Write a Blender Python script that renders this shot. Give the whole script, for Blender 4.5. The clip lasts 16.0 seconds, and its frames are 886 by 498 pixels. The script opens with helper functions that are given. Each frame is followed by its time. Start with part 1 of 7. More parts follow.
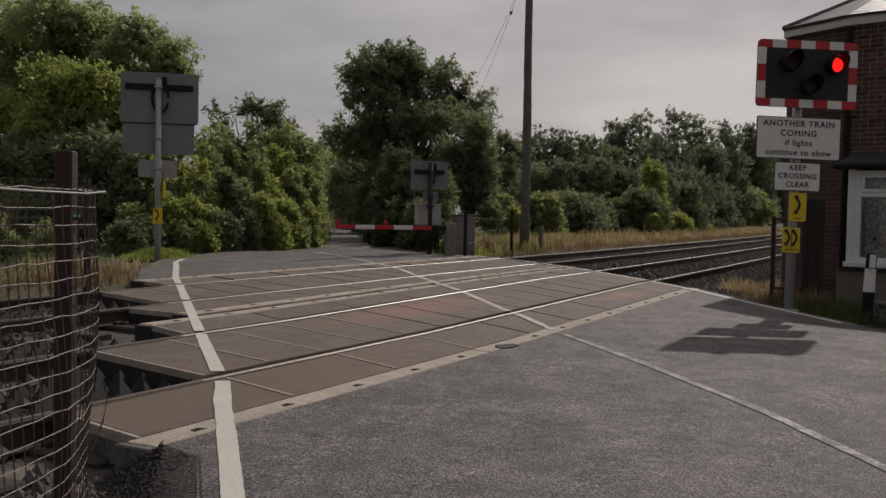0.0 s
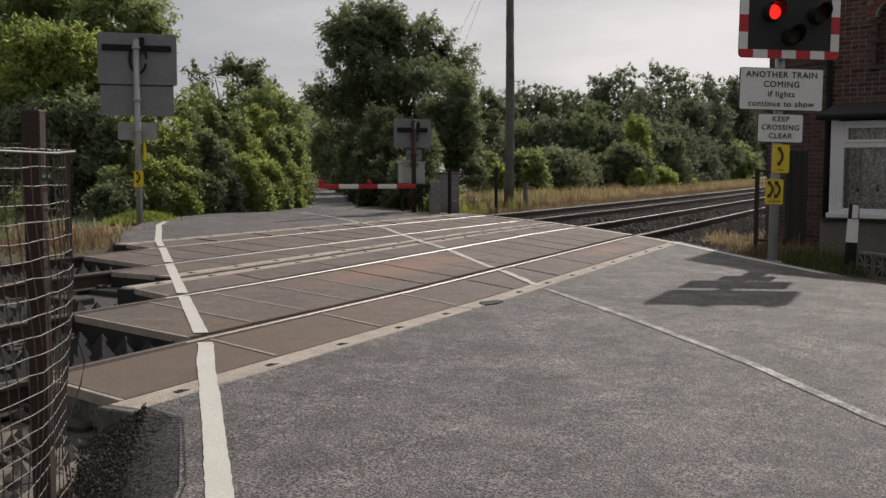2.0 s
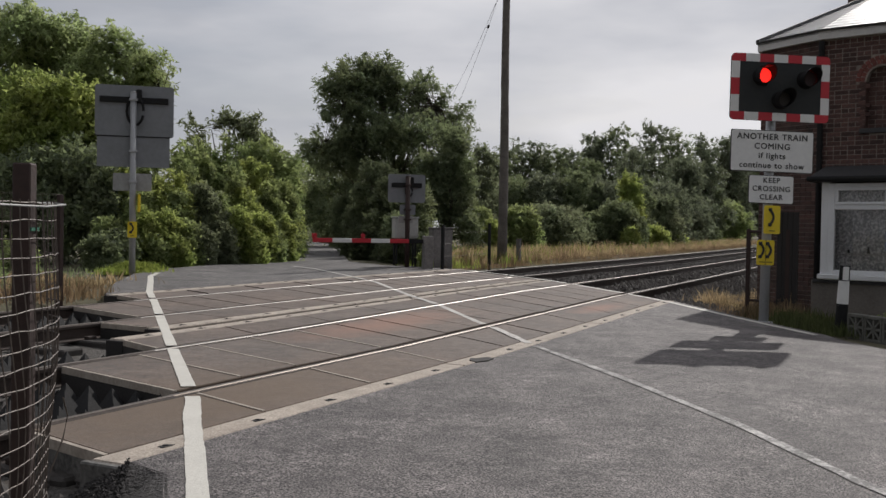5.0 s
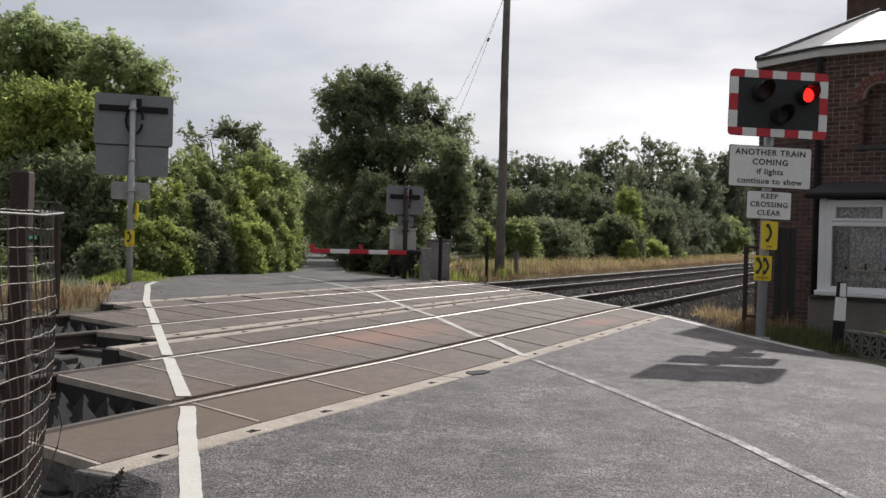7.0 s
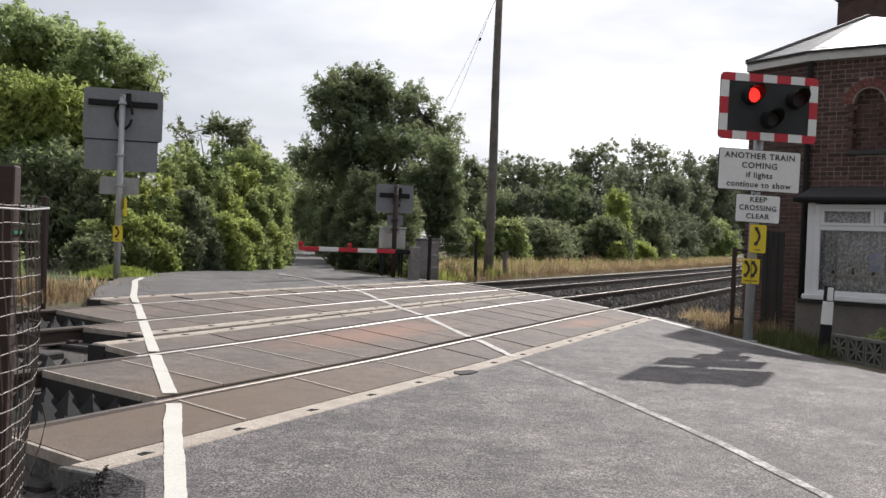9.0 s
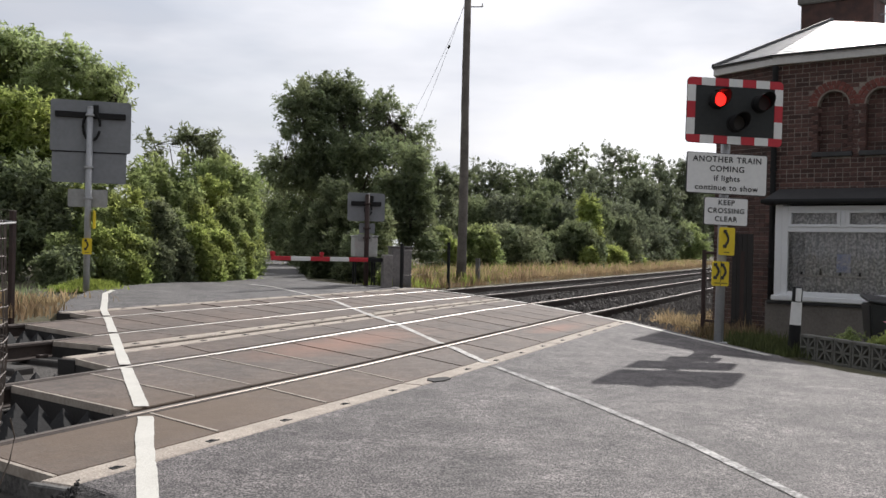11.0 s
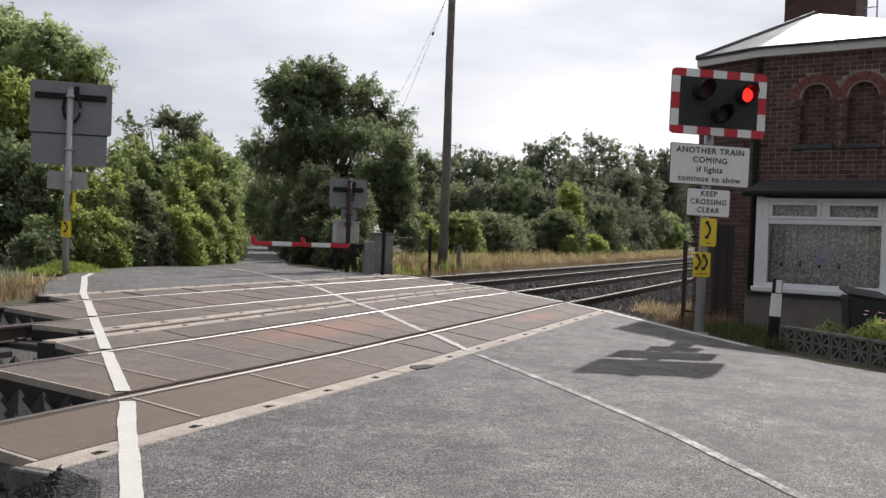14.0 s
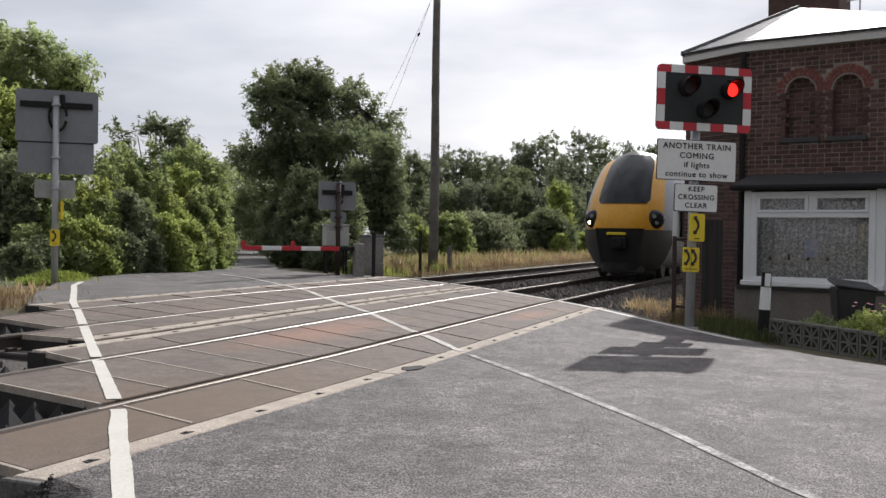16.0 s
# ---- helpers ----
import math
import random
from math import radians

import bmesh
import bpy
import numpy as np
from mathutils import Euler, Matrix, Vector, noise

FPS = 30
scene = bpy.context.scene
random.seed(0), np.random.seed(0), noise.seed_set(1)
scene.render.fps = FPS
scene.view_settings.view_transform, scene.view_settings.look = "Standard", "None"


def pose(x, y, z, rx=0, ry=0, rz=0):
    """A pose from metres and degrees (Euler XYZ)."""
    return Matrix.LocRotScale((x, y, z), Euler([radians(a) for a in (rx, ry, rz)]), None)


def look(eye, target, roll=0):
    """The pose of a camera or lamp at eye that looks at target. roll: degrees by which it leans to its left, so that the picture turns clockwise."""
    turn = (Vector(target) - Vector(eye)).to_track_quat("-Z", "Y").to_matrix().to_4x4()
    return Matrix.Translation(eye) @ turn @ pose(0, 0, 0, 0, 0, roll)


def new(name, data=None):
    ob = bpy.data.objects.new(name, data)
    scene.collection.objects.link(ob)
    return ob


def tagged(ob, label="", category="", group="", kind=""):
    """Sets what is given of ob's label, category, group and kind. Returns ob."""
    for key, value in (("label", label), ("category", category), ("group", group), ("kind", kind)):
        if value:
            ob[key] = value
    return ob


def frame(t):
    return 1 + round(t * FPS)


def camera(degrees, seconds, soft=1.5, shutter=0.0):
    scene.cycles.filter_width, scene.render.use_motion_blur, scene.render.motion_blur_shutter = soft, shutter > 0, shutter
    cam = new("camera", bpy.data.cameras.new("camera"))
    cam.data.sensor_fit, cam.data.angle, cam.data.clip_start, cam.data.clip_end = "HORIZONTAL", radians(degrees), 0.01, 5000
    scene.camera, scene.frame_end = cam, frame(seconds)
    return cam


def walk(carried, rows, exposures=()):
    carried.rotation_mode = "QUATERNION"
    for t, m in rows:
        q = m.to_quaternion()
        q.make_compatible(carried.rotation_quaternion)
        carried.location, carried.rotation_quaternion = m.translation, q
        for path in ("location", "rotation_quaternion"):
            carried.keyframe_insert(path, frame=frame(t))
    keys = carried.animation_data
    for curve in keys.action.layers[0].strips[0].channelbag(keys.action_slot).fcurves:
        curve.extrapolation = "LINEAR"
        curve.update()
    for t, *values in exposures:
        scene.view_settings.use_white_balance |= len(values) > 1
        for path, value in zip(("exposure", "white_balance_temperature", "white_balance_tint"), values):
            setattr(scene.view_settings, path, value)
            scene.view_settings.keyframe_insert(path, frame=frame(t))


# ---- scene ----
cam = camera(48.3, 16.0)
PATH = [
    (0.0, -8.875, -4.176, 1.078, -63.14, -2.01, 1.01),
    (0.5, -8.896, -4.153, 1.076, -65.37, -3.29, 1.70),
    (1.0, -8.869, -4.159, 1.087, -66.27, -3.16, 1.72),
    (1.5, -8.859, -4.166, 1.078, -65.60, -2.19, 2.02),
    (2.0, -8.832, -4.179, 1.065, -63.99, -4.40, 0.05),
    (2.5, -8.835, -4.200, 1.081, -63.82, -2.93, 0.29),
    (3.0, -8.843, -4.194, 1.079, -63.62, -1.37, 0.93),
    (3.5, -8.839, -4.190, 1.075, -64.12, -1.15, 0.80),
    (4.0, -8.835, -4.196, 1.075, -64.35, -1.23, 0.90),
    (6.5, -8.826, -4.195, 1.083, -64.23, -1.15, 1.04),
    (7.0, -8.828, -4.195, 1.080, -64.47, -0.53, 1.55),
    (7.5, -8.817, -4.190, 1.079, -64.56, -0.64, 1.15),
    (8.0, -8.809, -4.190, 1.080, -64.89, -0.71, 1.21),
    (8.5, -8.812, -4.188, 1.082, -65.02, -0.72, 1.55),
    (9.0, -8.817, -4.190, 1.083, -65.10, -0.56, 2.26),
    (11.5, -8.833, -4.210, 1.086, -66.97, -0.17, 1.04),
    (12.0, -8.839, -4.208, 1.087, -66.79, -0.56, 0.71),
    (12.5, -8.841, -4.197, 1.088, -66.77, -0.80, 1.72),
    (13.0, -8.834, -4.185, 1.087, -66.78, -0.95, 1.75),
    (13.5, -8.832, -4.183, 1.090, -67.06, -0.94, 1.64),
    (14.0, -8.832, -4.175, 1.089, -67.82, -0.81, 2.08),
    (14.5, -8.835, -4.188, 1.091, -67.75, -0.72, 2.36),
    (15.0, -8.831, -4.191, 1.089, -67.44, -0.71, 1.68),
    (15.5, -8.825, -4.193, 1.091, -67.67, -0.79, 1.15),
    (16.0, -8.835, -4.193, 1.090, -68.35, -0.76, 0.86),
]


def eye_pose(x, y, z, yaw, pitch, roll):
    return pose(x, y, z, 90 + pitch, 0, yaw) @ pose(0, 0, 0, 0, 0, roll)


walk(cam, [(t, eye_pose(*p)) for t, *p in PATH],
     exposures=[(0.0, -1.2, 7000, 15), (0.5, -1.0, 6950, 14), (1.0, -0.93, 6950, 15), (1.5, -0.65, 6800, 12), (2.0, -0.63, 6800, 13), (2.5, -0.52, 6700, 12), (3.0, -0.53, 6650, 13), (3.5, -0.57, 6600, 13), (4.0, -0.66, 6550, 12),
                (6.5, -0.56, 6450, 12), (7.0, -0.27, 6480, 12), (7.5, -0.04, 6480, 12), (8.5, 0.06, 6450, 12), (9.0, 0.05, 6450, 12), (11.5, -0.08, 6420, 12), (16.0, -0.1, 6420, 12)])

# ---- light ----
SUN_ELEVATION, SUN_AZIMUTH = 36.5, 90.0          # azimuth clockwise from +y
sky_world = bpy.data.worlds.new("sky")
scene.world = sky_world
sky_world.use_nodes = True
wn, wl = sky_world.node_tree.nodes, sky_world.node_tree.links
sky = wn.new("ShaderNodeTexSky")
sky.sky_type, sky.sun_disc = "NISHITA", False
sky.sun_elevation, sky.sun_rotation = radians(SUN_ELEVATION), radians(SUN_AZIMUTH)
sky.dust_density, sky.air_density = 2.0, 1.0
coords = wn.new("ShaderNodeTexCoord")
stretch = wn.new("ShaderNodeMapping")
stretch.inputs["Scale"].default_value = (1.6, 1.6, 6.0)
cloud_noise = wn.new("ShaderNodeTexNoise")
cloud_noise.inputs["Scale"].default_value = 2.2
cloud_noise.inputs["Detail"].default_value = 7.0
cloud_noise.inputs["Roughness"].default_value = 0.55
cloud_cover = wn.new("ShaderNodeValToRGB")
cloud_cover.color_ramp.elements[0].position, cloud_cover.color_ramp.elements[0].color = 0.30, (0.62, 0.62, 0.62, 1)
cloud_cover.color_ramp.elements[1].position, cloud_cover.color_ramp.elements[1].color = 0.58, (1, 1, 1, 1)
cloud_shade = wn.new("ShaderNodeTexNoise")
cloud_shade.inputs["Scale"].default_value = 1.3
cloud_shade.inputs["Detail"].default_value = 5.0
cloud_tone = wn.new("ShaderNodeValToRGB")
cloud_tone.color_ramp.elements[0].position, cloud_tone.color_ramp.elements[0].color = 0.36, (6.3, 6.6, 7.2, 1)
cloud_tone.color_ramp.elements[1].position, cloud_tone.color_ramp.elements[1].color = 0.62, (10.7, 10.7, 10.9, 1)
blend = wn.new("ShaderNodeMix")
blend.data_type = "RGBA"
background = wn["Background"]
background.inputs["Strength"].default_value = 0.1
wl.new(coords.outputs["Generated"], stretch.inputs["Vector"])
wl.new(stretch.outputs["Vector"], cloud_noise.inputs["Vector"])
wl.new(stretch.outputs["Vector"], cloud_shade.inputs["Vector"])
wl.new(cloud_noise.outputs["Fac"], cloud_cover.inputs["Fac"])
wl.new(cloud_shade.outputs["Fac"], cloud_tone.inputs["Fac"])
wl.new(cloud_cover.outputs["Color"], blend.inputs["Factor"])
wl.new(sky.outputs["Color"], blend.inputs["A"])
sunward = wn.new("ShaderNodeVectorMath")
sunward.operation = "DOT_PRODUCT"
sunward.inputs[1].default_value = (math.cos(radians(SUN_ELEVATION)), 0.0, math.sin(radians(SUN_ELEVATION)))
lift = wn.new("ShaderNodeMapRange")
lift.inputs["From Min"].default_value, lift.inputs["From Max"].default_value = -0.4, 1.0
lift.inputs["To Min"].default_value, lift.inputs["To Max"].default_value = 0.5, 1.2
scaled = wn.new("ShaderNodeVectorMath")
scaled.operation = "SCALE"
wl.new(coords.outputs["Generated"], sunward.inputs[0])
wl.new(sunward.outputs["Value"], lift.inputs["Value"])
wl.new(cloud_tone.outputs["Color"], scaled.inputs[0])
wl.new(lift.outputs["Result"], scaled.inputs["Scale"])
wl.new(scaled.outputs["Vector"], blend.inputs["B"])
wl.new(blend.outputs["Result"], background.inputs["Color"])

sun_data = bpy.data.lights.new("sun", "SUN")
sun_data.energy, sun_data.angle, sun_data.color = 4.2, radians(0.8), (1.0, 0.965, 0.91)
sun = new("sun", sun_data)
sun.matrix_world = look((60, 0, 60 * math.tan(radians(SUN_ELEVATION))), (0, 0, 0))


# ---- materials ----
def material(name, colour, rough=0.8, metal=0.0, second=None, scale=6.0, fine=60.0, amount=0.5, bump=0.2, bump_scale=80.0,
             island=0.0, per_object=0.0, spec=0.5, distance=0.01):
    """A surface with variation at two scales, fine relief and optional variation from piece to piece."""
    m = bpy.data.materials.new(name)
    m.use_nodes = True
    n, l = m.node_tree.nodes, m.node_tree.links
    b = n["Principled BSDF"]
    b.inputs["Roughness"].default_value, b.inputs["Metallic"].default_value = rough, metal
    b.inputs["Specular IOR Level"].default_value = spec
    second = second or tuple(c * 0.65 for c in colour)
    tc = n.new("ShaderNodeTexCoord")
    big, small = n.new("ShaderNodeTexNoise"), n.new("ShaderNodeTexNoise")
    big.inputs["Scale"].default_value, small.inputs["Scale"].default_value = scale, fine
    big.inputs["Detail"].default_value = small.inputs["Detail"].default_value = 6.0
    l.new(tc.outputs["Object"], big.inputs["Vector"])
    l.new(tc.outputs["Object"], small.inputs["Vector"])
    add = n.new("ShaderNodeMath")
    add.operation = "ADD"
    l.new(big.outputs["Fac"], add.inputs[0])
    l.new(small.outputs["Fac"], add.inputs[1])
    ramp = n.new("ShaderNodeMapRange")
    ramp.inputs["From Min"].default_value, ramp.inputs["From Max"].default_value = 0.7, 1.3
    ramp.inputs["To Max"].default_value = amount * 2
    l.new(add.outputs[0], ramp.inputs["Value"])
    mix = n.new("ShaderNodeMix")
    mix.data_type = "RGBA"
    mix.inputs["A"].default_value, mix.inputs["B"].default_value = (*colour, 1), (*second, 1)
    l.new(ramp.outputs[0], mix.inputs["Factor"])
    out = mix.outputs["Result"]
    for strength, kind in ((island, "ShaderNodeNewGeometry"), (per_object, "ShaderNodeObjectInfo")):
        if strength:
            src = n.new(kind)
            value = n.new("ShaderNodeMapRange")
            value.inputs["To Min"].default_value, value.inputs["To Max"].default_value = 1 - strength, 1 + strength
            l.new(src.outputs["Random Per Island" if kind == "ShaderNodeNewGeometry" else "Random"], value.inputs["Value"])
            hsv = n.new("ShaderNodeHueSaturation")
            l.new(value.outputs[0], hsv.inputs["Value"])
            l.new(out, hsv.inputs["Color"])
            out = hsv.outputs["Color"]
    l.new(out, b.inputs["Base Color"])
    if bump:
        grain = n.new("ShaderNodeTexNoise")
        grain.inputs["Scale"].default_value, grain.inputs["Detail"].default_value = bump_scale, 4.0
        l.new(tc.outputs["Object"], grain.inputs["Vector"])
        bn = n.new("ShaderNodeBump")
        bn.inputs["Strength"].default_value, bn.inputs["Distance"].default_value = bump, distance
        l.new(grain.outputs["Fac"], bn.inputs["Height"])
        l.new(bn.outputs["Normal"], b.inputs["Normal"])
    return m


def leaf_material(name, colour, through_colour, spread=0.24):
    m = bpy.data.materials.new(name)
    m.use_nodes = True
    n, l = m.node_tree.nodes, m.node_tree.links
    b = n["Principled BSDF"]
    b.inputs["Roughness"].default_value = 0.6
    b.inputs["Specular IOR Level"].default_value = 0.12
    geo = n.new("ShaderNodeNewGeometry")
    value = n.new("ShaderNodeMapRange")
    value.inputs["To Min"].default_value, value.inputs["To Max"].default_value = 1 - spread, 1 + spread
    l.new(geo.outputs["Random Per Island"], value.inputs["Value"])
    tc = n.new("ShaderNodeTexCoord")
    patch = n.new("ShaderNodeTexNoise")
    patch.inputs["Scale"].default_value = 0.7
    l.new(tc.outputs["Object"], patch.inputs["Vector"])
    hue = n.new("ShaderNodeMapRange")
    hue.inputs["From Min"].default_value, hue.inputs["From Max"].default_value = 0.3, 0.7
    hue.inputs["To Min"].default_value, hue.inputs["To Max"].default_value = 0.485, 0.515
    l.new(patch.outputs["Fac"], hue.inputs["Value"])
    clump = n.new("ShaderNodeTexNoise")
    clump.inputs["Scale"].default_value, clump.inputs["Detail"].default_value = 1.6, 2.0
    l.new(tc.outputs["Object"], clump.inputs["Vector"])
    tone = n.new("ShaderNodeMapRange")
    tone.inputs["From Min"].default_value, tone.inputs["From Max"].default_value = 0.32, 0.68
    tone.inputs["To Min"].default_value, tone.inputs["To Max"].default_value = 0.78, 1.18
    l.new(clump.outputs["Fac"], tone.inputs["Value"])
    shade = n.new("ShaderNodeMath")
    shade.operation = "MULTIPLY"
    l.new(value.outputs[0], shade.inputs[0])
    l.new(tone.outputs[0], shade.inputs[1])
    outs = []
    for c in (colour, through_colour):
        hsv = n.new("ShaderNodeHueSaturation")
        hsv.inputs["Color"].default_value = (*c, 1)
        l.new(shade.outputs[0], hsv.inputs["Value"])
        l.new(hue.outputs[0], hsv.inputs["Hue"])
        outs.append(hsv.outputs["Color"])
    l.new(outs[0], b.inputs["Base Color"])
    tr = n.new("ShaderNodeBsdfTranslucent")
    l.new(outs[1], tr.inputs["Color"])
    mx = n.new("ShaderNodeMixShader")
    mx.inputs["Fac"].default_value = 0.56
    l.new(b.outputs["BSDF"], mx.inputs[1])
    l.new(tr.outputs["BSDF"], mx.inputs[2])
    l.new(mx.outputs["Shader"], n["Material Output"].inputs["Surface"])
    return m


def glow(name, colour, strength):
    m = bpy.data.materials.new(name)
    m.use_nodes = True
    b = m.node_tree.nodes["Principled BSDF"]
    b.inputs["Base Color"].default_value = (*colour, 1)
    b.inputs["Emission Color"].default_value = (*colour, 1)
    b.inputs["Emission Strength"].default_value = strength
    return m


def glass(name, colour=(0.9, 0.93, 0.92), rough=0.02):
    m = bpy.data.materials.new(name)
    m.use_nodes = True
    n, l = m.node_tree.nodes, m.node_tree.links
    n.remove(n["Principled BSDF"])
    gl, tr, mx, fr = (n.new(k) for k in ("ShaderNodeBsdfGlossy", "ShaderNodeBsdfTransparent", "ShaderNodeMixShader", "ShaderNodeFresnel"))
    gl.inputs["Roughness"].default_value = rough
    tr.inputs["Color"].default_value = (*colour, 1)
    fr.inputs["IOR"].default_value = 1.5
    l.new(fr.outputs[0], mx.inputs[0])
    l.new(tr.outputs[0], mx.inputs[1])
    l.new(gl.outputs[0], mx.inputs[2])
    l.new(mx.outputs[0], n["Material Output"].inputs["Surface"])
    return m


def speckle(m, layers):
    """Lightens and darkens a material by noise: scale, detail, roughness, noise from and to, value from and to."""
    n, l = m.node_tree.nodes, m.node_tree.links
    b = n["Principled BSDF"]
    out = b.inputs["Base Color"].links[0].from_socket
    tc = n.new("ShaderNodeTexCoord")
    for scale, detail, rough, low, high, t0, t1 in layers:
        noise_node = n.new("ShaderNodeTexNoise")
        noise_node.inputs["Scale"].default_value, noise_node.inputs["Detail"].default_value, noise_node.inputs["Roughness"].default_value = scale, detail, rough
        l.new(tc.outputs["Object"], noise_node.inputs["Vector"])
        tone = n.new("ShaderNodeMapRange")
        tone.inputs["From Min"].default_value, tone.inputs["From Max"].default_value = low, high
        tone.inputs["To Min"].default_value, tone.inputs["To Max"].default_value = t0, t1
        l.new(noise_node.outputs["Fac"], tone.inputs["Value"])
        hsv = n.new("ShaderNodeHueSaturation")
        l.new(tone.outputs[0], hsv.inputs["Value"])
        l.new(out, hsv.inputs["Color"])
        out = hsv.outputs["Color"]
    l.new(out, b.inputs["Base Color"])


def asphalt(name, dark, pale, grain=60.0):
    """Worn road surface: wide stains, soft patches, and small light and dark chippings."""
    m = material(name, dark, 0.78, second=pale, scale=0.5, fine=2.4, amount=0.5, bump=0.9, bump_scale=grain, distance=0.012)
    speckle(m, ((grain * 1.75, 1.0, 0.5, 0.4, 0.6, 0.22, 1.85), (grain * 0.5, 4.0, 0.85, 0.36, 0.64, 0.62, 1.4), (16.0, 3.0, 0.7, 0.36, 0.64, 0.8, 1.2), (4.5, 6.0, 0.7, 0.34, 0.66, 0.68, 1.32), (1.5, 5.0, 0.65, 0.34, 0.66, 0.66, 1.34)))
    return m


ASPHALT = asphalt("asphalt", (0.083, 0.0735, 0.071), (0.112, 0.0995, 0.0965))
FAR_ASPHALT = asphalt("old_asphalt", (0.09, 0.084, 0.081), (0.11, 0.103, 0.1), 60.0)
PANEL = material("rubber_panel", (0.142, 0.1, 0.076), 0.8, second=(0.105, 0.089, 0.078), scale=0.45, fine=30, amount=0.5, bump=0.3, bump_scale=70, per_object=0.07)


def rust_stain(m, centre, reach, colour):
    """A rusty smear with ragged edges, spread along the rail."""
    n, l = m.node_tree.nodes, m.node_tree.links
    b = n["Principled BSDF"]
    base = b.inputs["Base Color"].links[0].from_socket
    tc, mp = n.new("ShaderNodeTexCoord"), n.new("ShaderNodeMapping")
    mp.vector_type = "POINT"
    mp.inputs["Location"].default_value = tuple(-c / r for c, r in zip(centre, reach))
    mp.inputs["Scale"].default_value = tuple(1 / r for r in reach)
    l.new(tc.outputs["Object"], mp.inputs["Vector"])
    far = n.new("ShaderNodeVectorMath")
    far.operation = "LENGTH"
    l.new(mp.outputs["Vector"], far.inputs[0])
    ragged = n.new("ShaderNodeTexNoise")
    ragged.inputs["Scale"].default_value, ragged.inputs["Detail"].default_value = 3.0, 6.0
    l.new(tc.outputs["Object"], ragged.inputs["Vector"])
    add = n.new("ShaderNodeMath")
    add.operation = "ADD"
    l.new(far.outputs["Value"], add.inputs[0])
    l.new(ragged.outputs["Fac"], add.inputs[1])
    amount = n.new("ShaderNodeMapRange")
    amount.inputs["From Min"].default_value, amount.inputs["From Max"].default_value = 0.7, 1.6
    amount.inputs["To Min"].default_value, amount.inputs["To Max"].default_value = 0.75, 0.0
    l.new(add.outputs[0], amount.inputs["Value"])
    mix = n.new("ShaderNodeMix")
    mix.data_type = "RGBA"
    mix.inputs["B"].default_value = (*colour, 1)
    l.new(amount.outputs[0], mix.inputs["Factor"])
    l.new(base, mix.inputs["A"])
    l.new(mix.outputs["Result"], b.inputs["Base Color"])


speckle(PANEL, ((60.0, 2.0, 0.6, 0.36, 0.64, 0.72, 1.3), (7.0, 5.0, 0.7, 0.34, 0.66, 0.74, 1.24), (1.3, 4.0, 0.6, 0.34, 0.66, 0.84, 1.16)))
rust_stain(PANEL, (0.6, 1.0, 0), (2.0, 0.5, 1), (0.27, 0.14, 0.095))
rust_stain(PANEL, (3.9, -0.4, 0), (1.0, 0.3, 1), (0.27, 0.14, 0.095))
rust_stain(PANEL, (-3.9, -0.3, 0), (2.6, 1.0, 1), (0.125, 0.084, 0.052))
CONCRETE = material("edge_concrete", (0.5, 0.435, 0.365), 0.85, second=(0.35, 0.295, 0.245), scale=2.5, fine=45, bump=0.3, bump_scale=60)
speckle(CONCRETE, ((80.0, 2.0, 0.6, 0.36, 0.64, 0.75, 1.2), (5.0, 5.0, 0.7, 0.34, 0.66, 0.72, 1.15)))
GREY_CONCRETE = material("grey_concrete", (0.21, 0.205, 0.19), 0.9, second=(0.13, 0.125, 0.115), scale=3, fine=40, bump=0.4)
WHITE_PAINT = material("road_paint", (0.64, 0.62, 0.56), 0.7, second=(0.5, 0.48, 0.43), scale=3, fine=45, amount=0.35, bump=0.3, bump_scale=90)
FADED_PAINT = material("faded_road_paint", (0.52, 0.5, 0.475), 0.75, second=(0.12, 0.115, 0.11), scale=5, fine=50, amount=0.75, bump=0.4, bump_scale=90)
RAIL_TOP = material("polished_rail", (0.25, 0.238, 0.225), 0.45, 1.0, second=(0.22, 0.2, 0.18), scale=3, fine=30, bump=0)
WORN_PAINT = material("worn_road_paint", (0.62, 0.6, 0.56), 0.75, second=(0.27, 0.25, 0.23), scale=7, fine=50, amount=0.45, bump=0.3, bump_scale=90)
RAIL_WORN = material("worn_rail", (0.16, 0.14, 0.125), 0.6, 0.7, second=(0.08, 0.066, 0.056), scale=3, fine=30, bump=0)
RAIL_DULL = material("dull_rail", (0.17, 0.145, 0.125), 0.5, 1.0, second=(0.12, 0.1, 0.085), scale=3, fine=30, bump=0)
RAIL_RUST = material("rusty_rail", (0.062, 0.042, 0.033), 0.8, 0.1, second=(0.036, 0.027, 0.023), scale=5, fine=60, bump=0.3)
SLEEPER = material("sleeper", (0.066, 0.06, 0.055), 0.9, second=(0.038, 0.034, 0.03), scale=4, fine=40, bump=0.4, per_object=0.15)
BALLAST = material("ballast_stone", (0.138, 0.125, 0.115), 0.9, second=(0.065, 0.058, 0.052), scale=3, fine=30, bump=0.5, island=0.35)
BALLAST_BED = material("ballast_bed", (0.12, 0.11, 0.1), 0.95, second=(0.05, 0.045, 0.04), scale=6, fine=28, bump=1.0, bump_scale=30, distance=0.04)
TAR = material("tar_crumbs", (0.062, 0.056, 0.053), 0.85, second=(0.025, 0.023, 0.022), scale=9, fine=60, bump=1.0, bump_scale=45, distance=0.03, island=0.4)
# near-black for dark parts, and for shade painted on the deck's end faces
DARK_TIMBER_SHADE = material("dark_timber_and_shade", (0.032, 0.029, 0.027), 0.85, second=(0.02, 0.018, 0.017), scale=4, fine=40, bump=0.4)
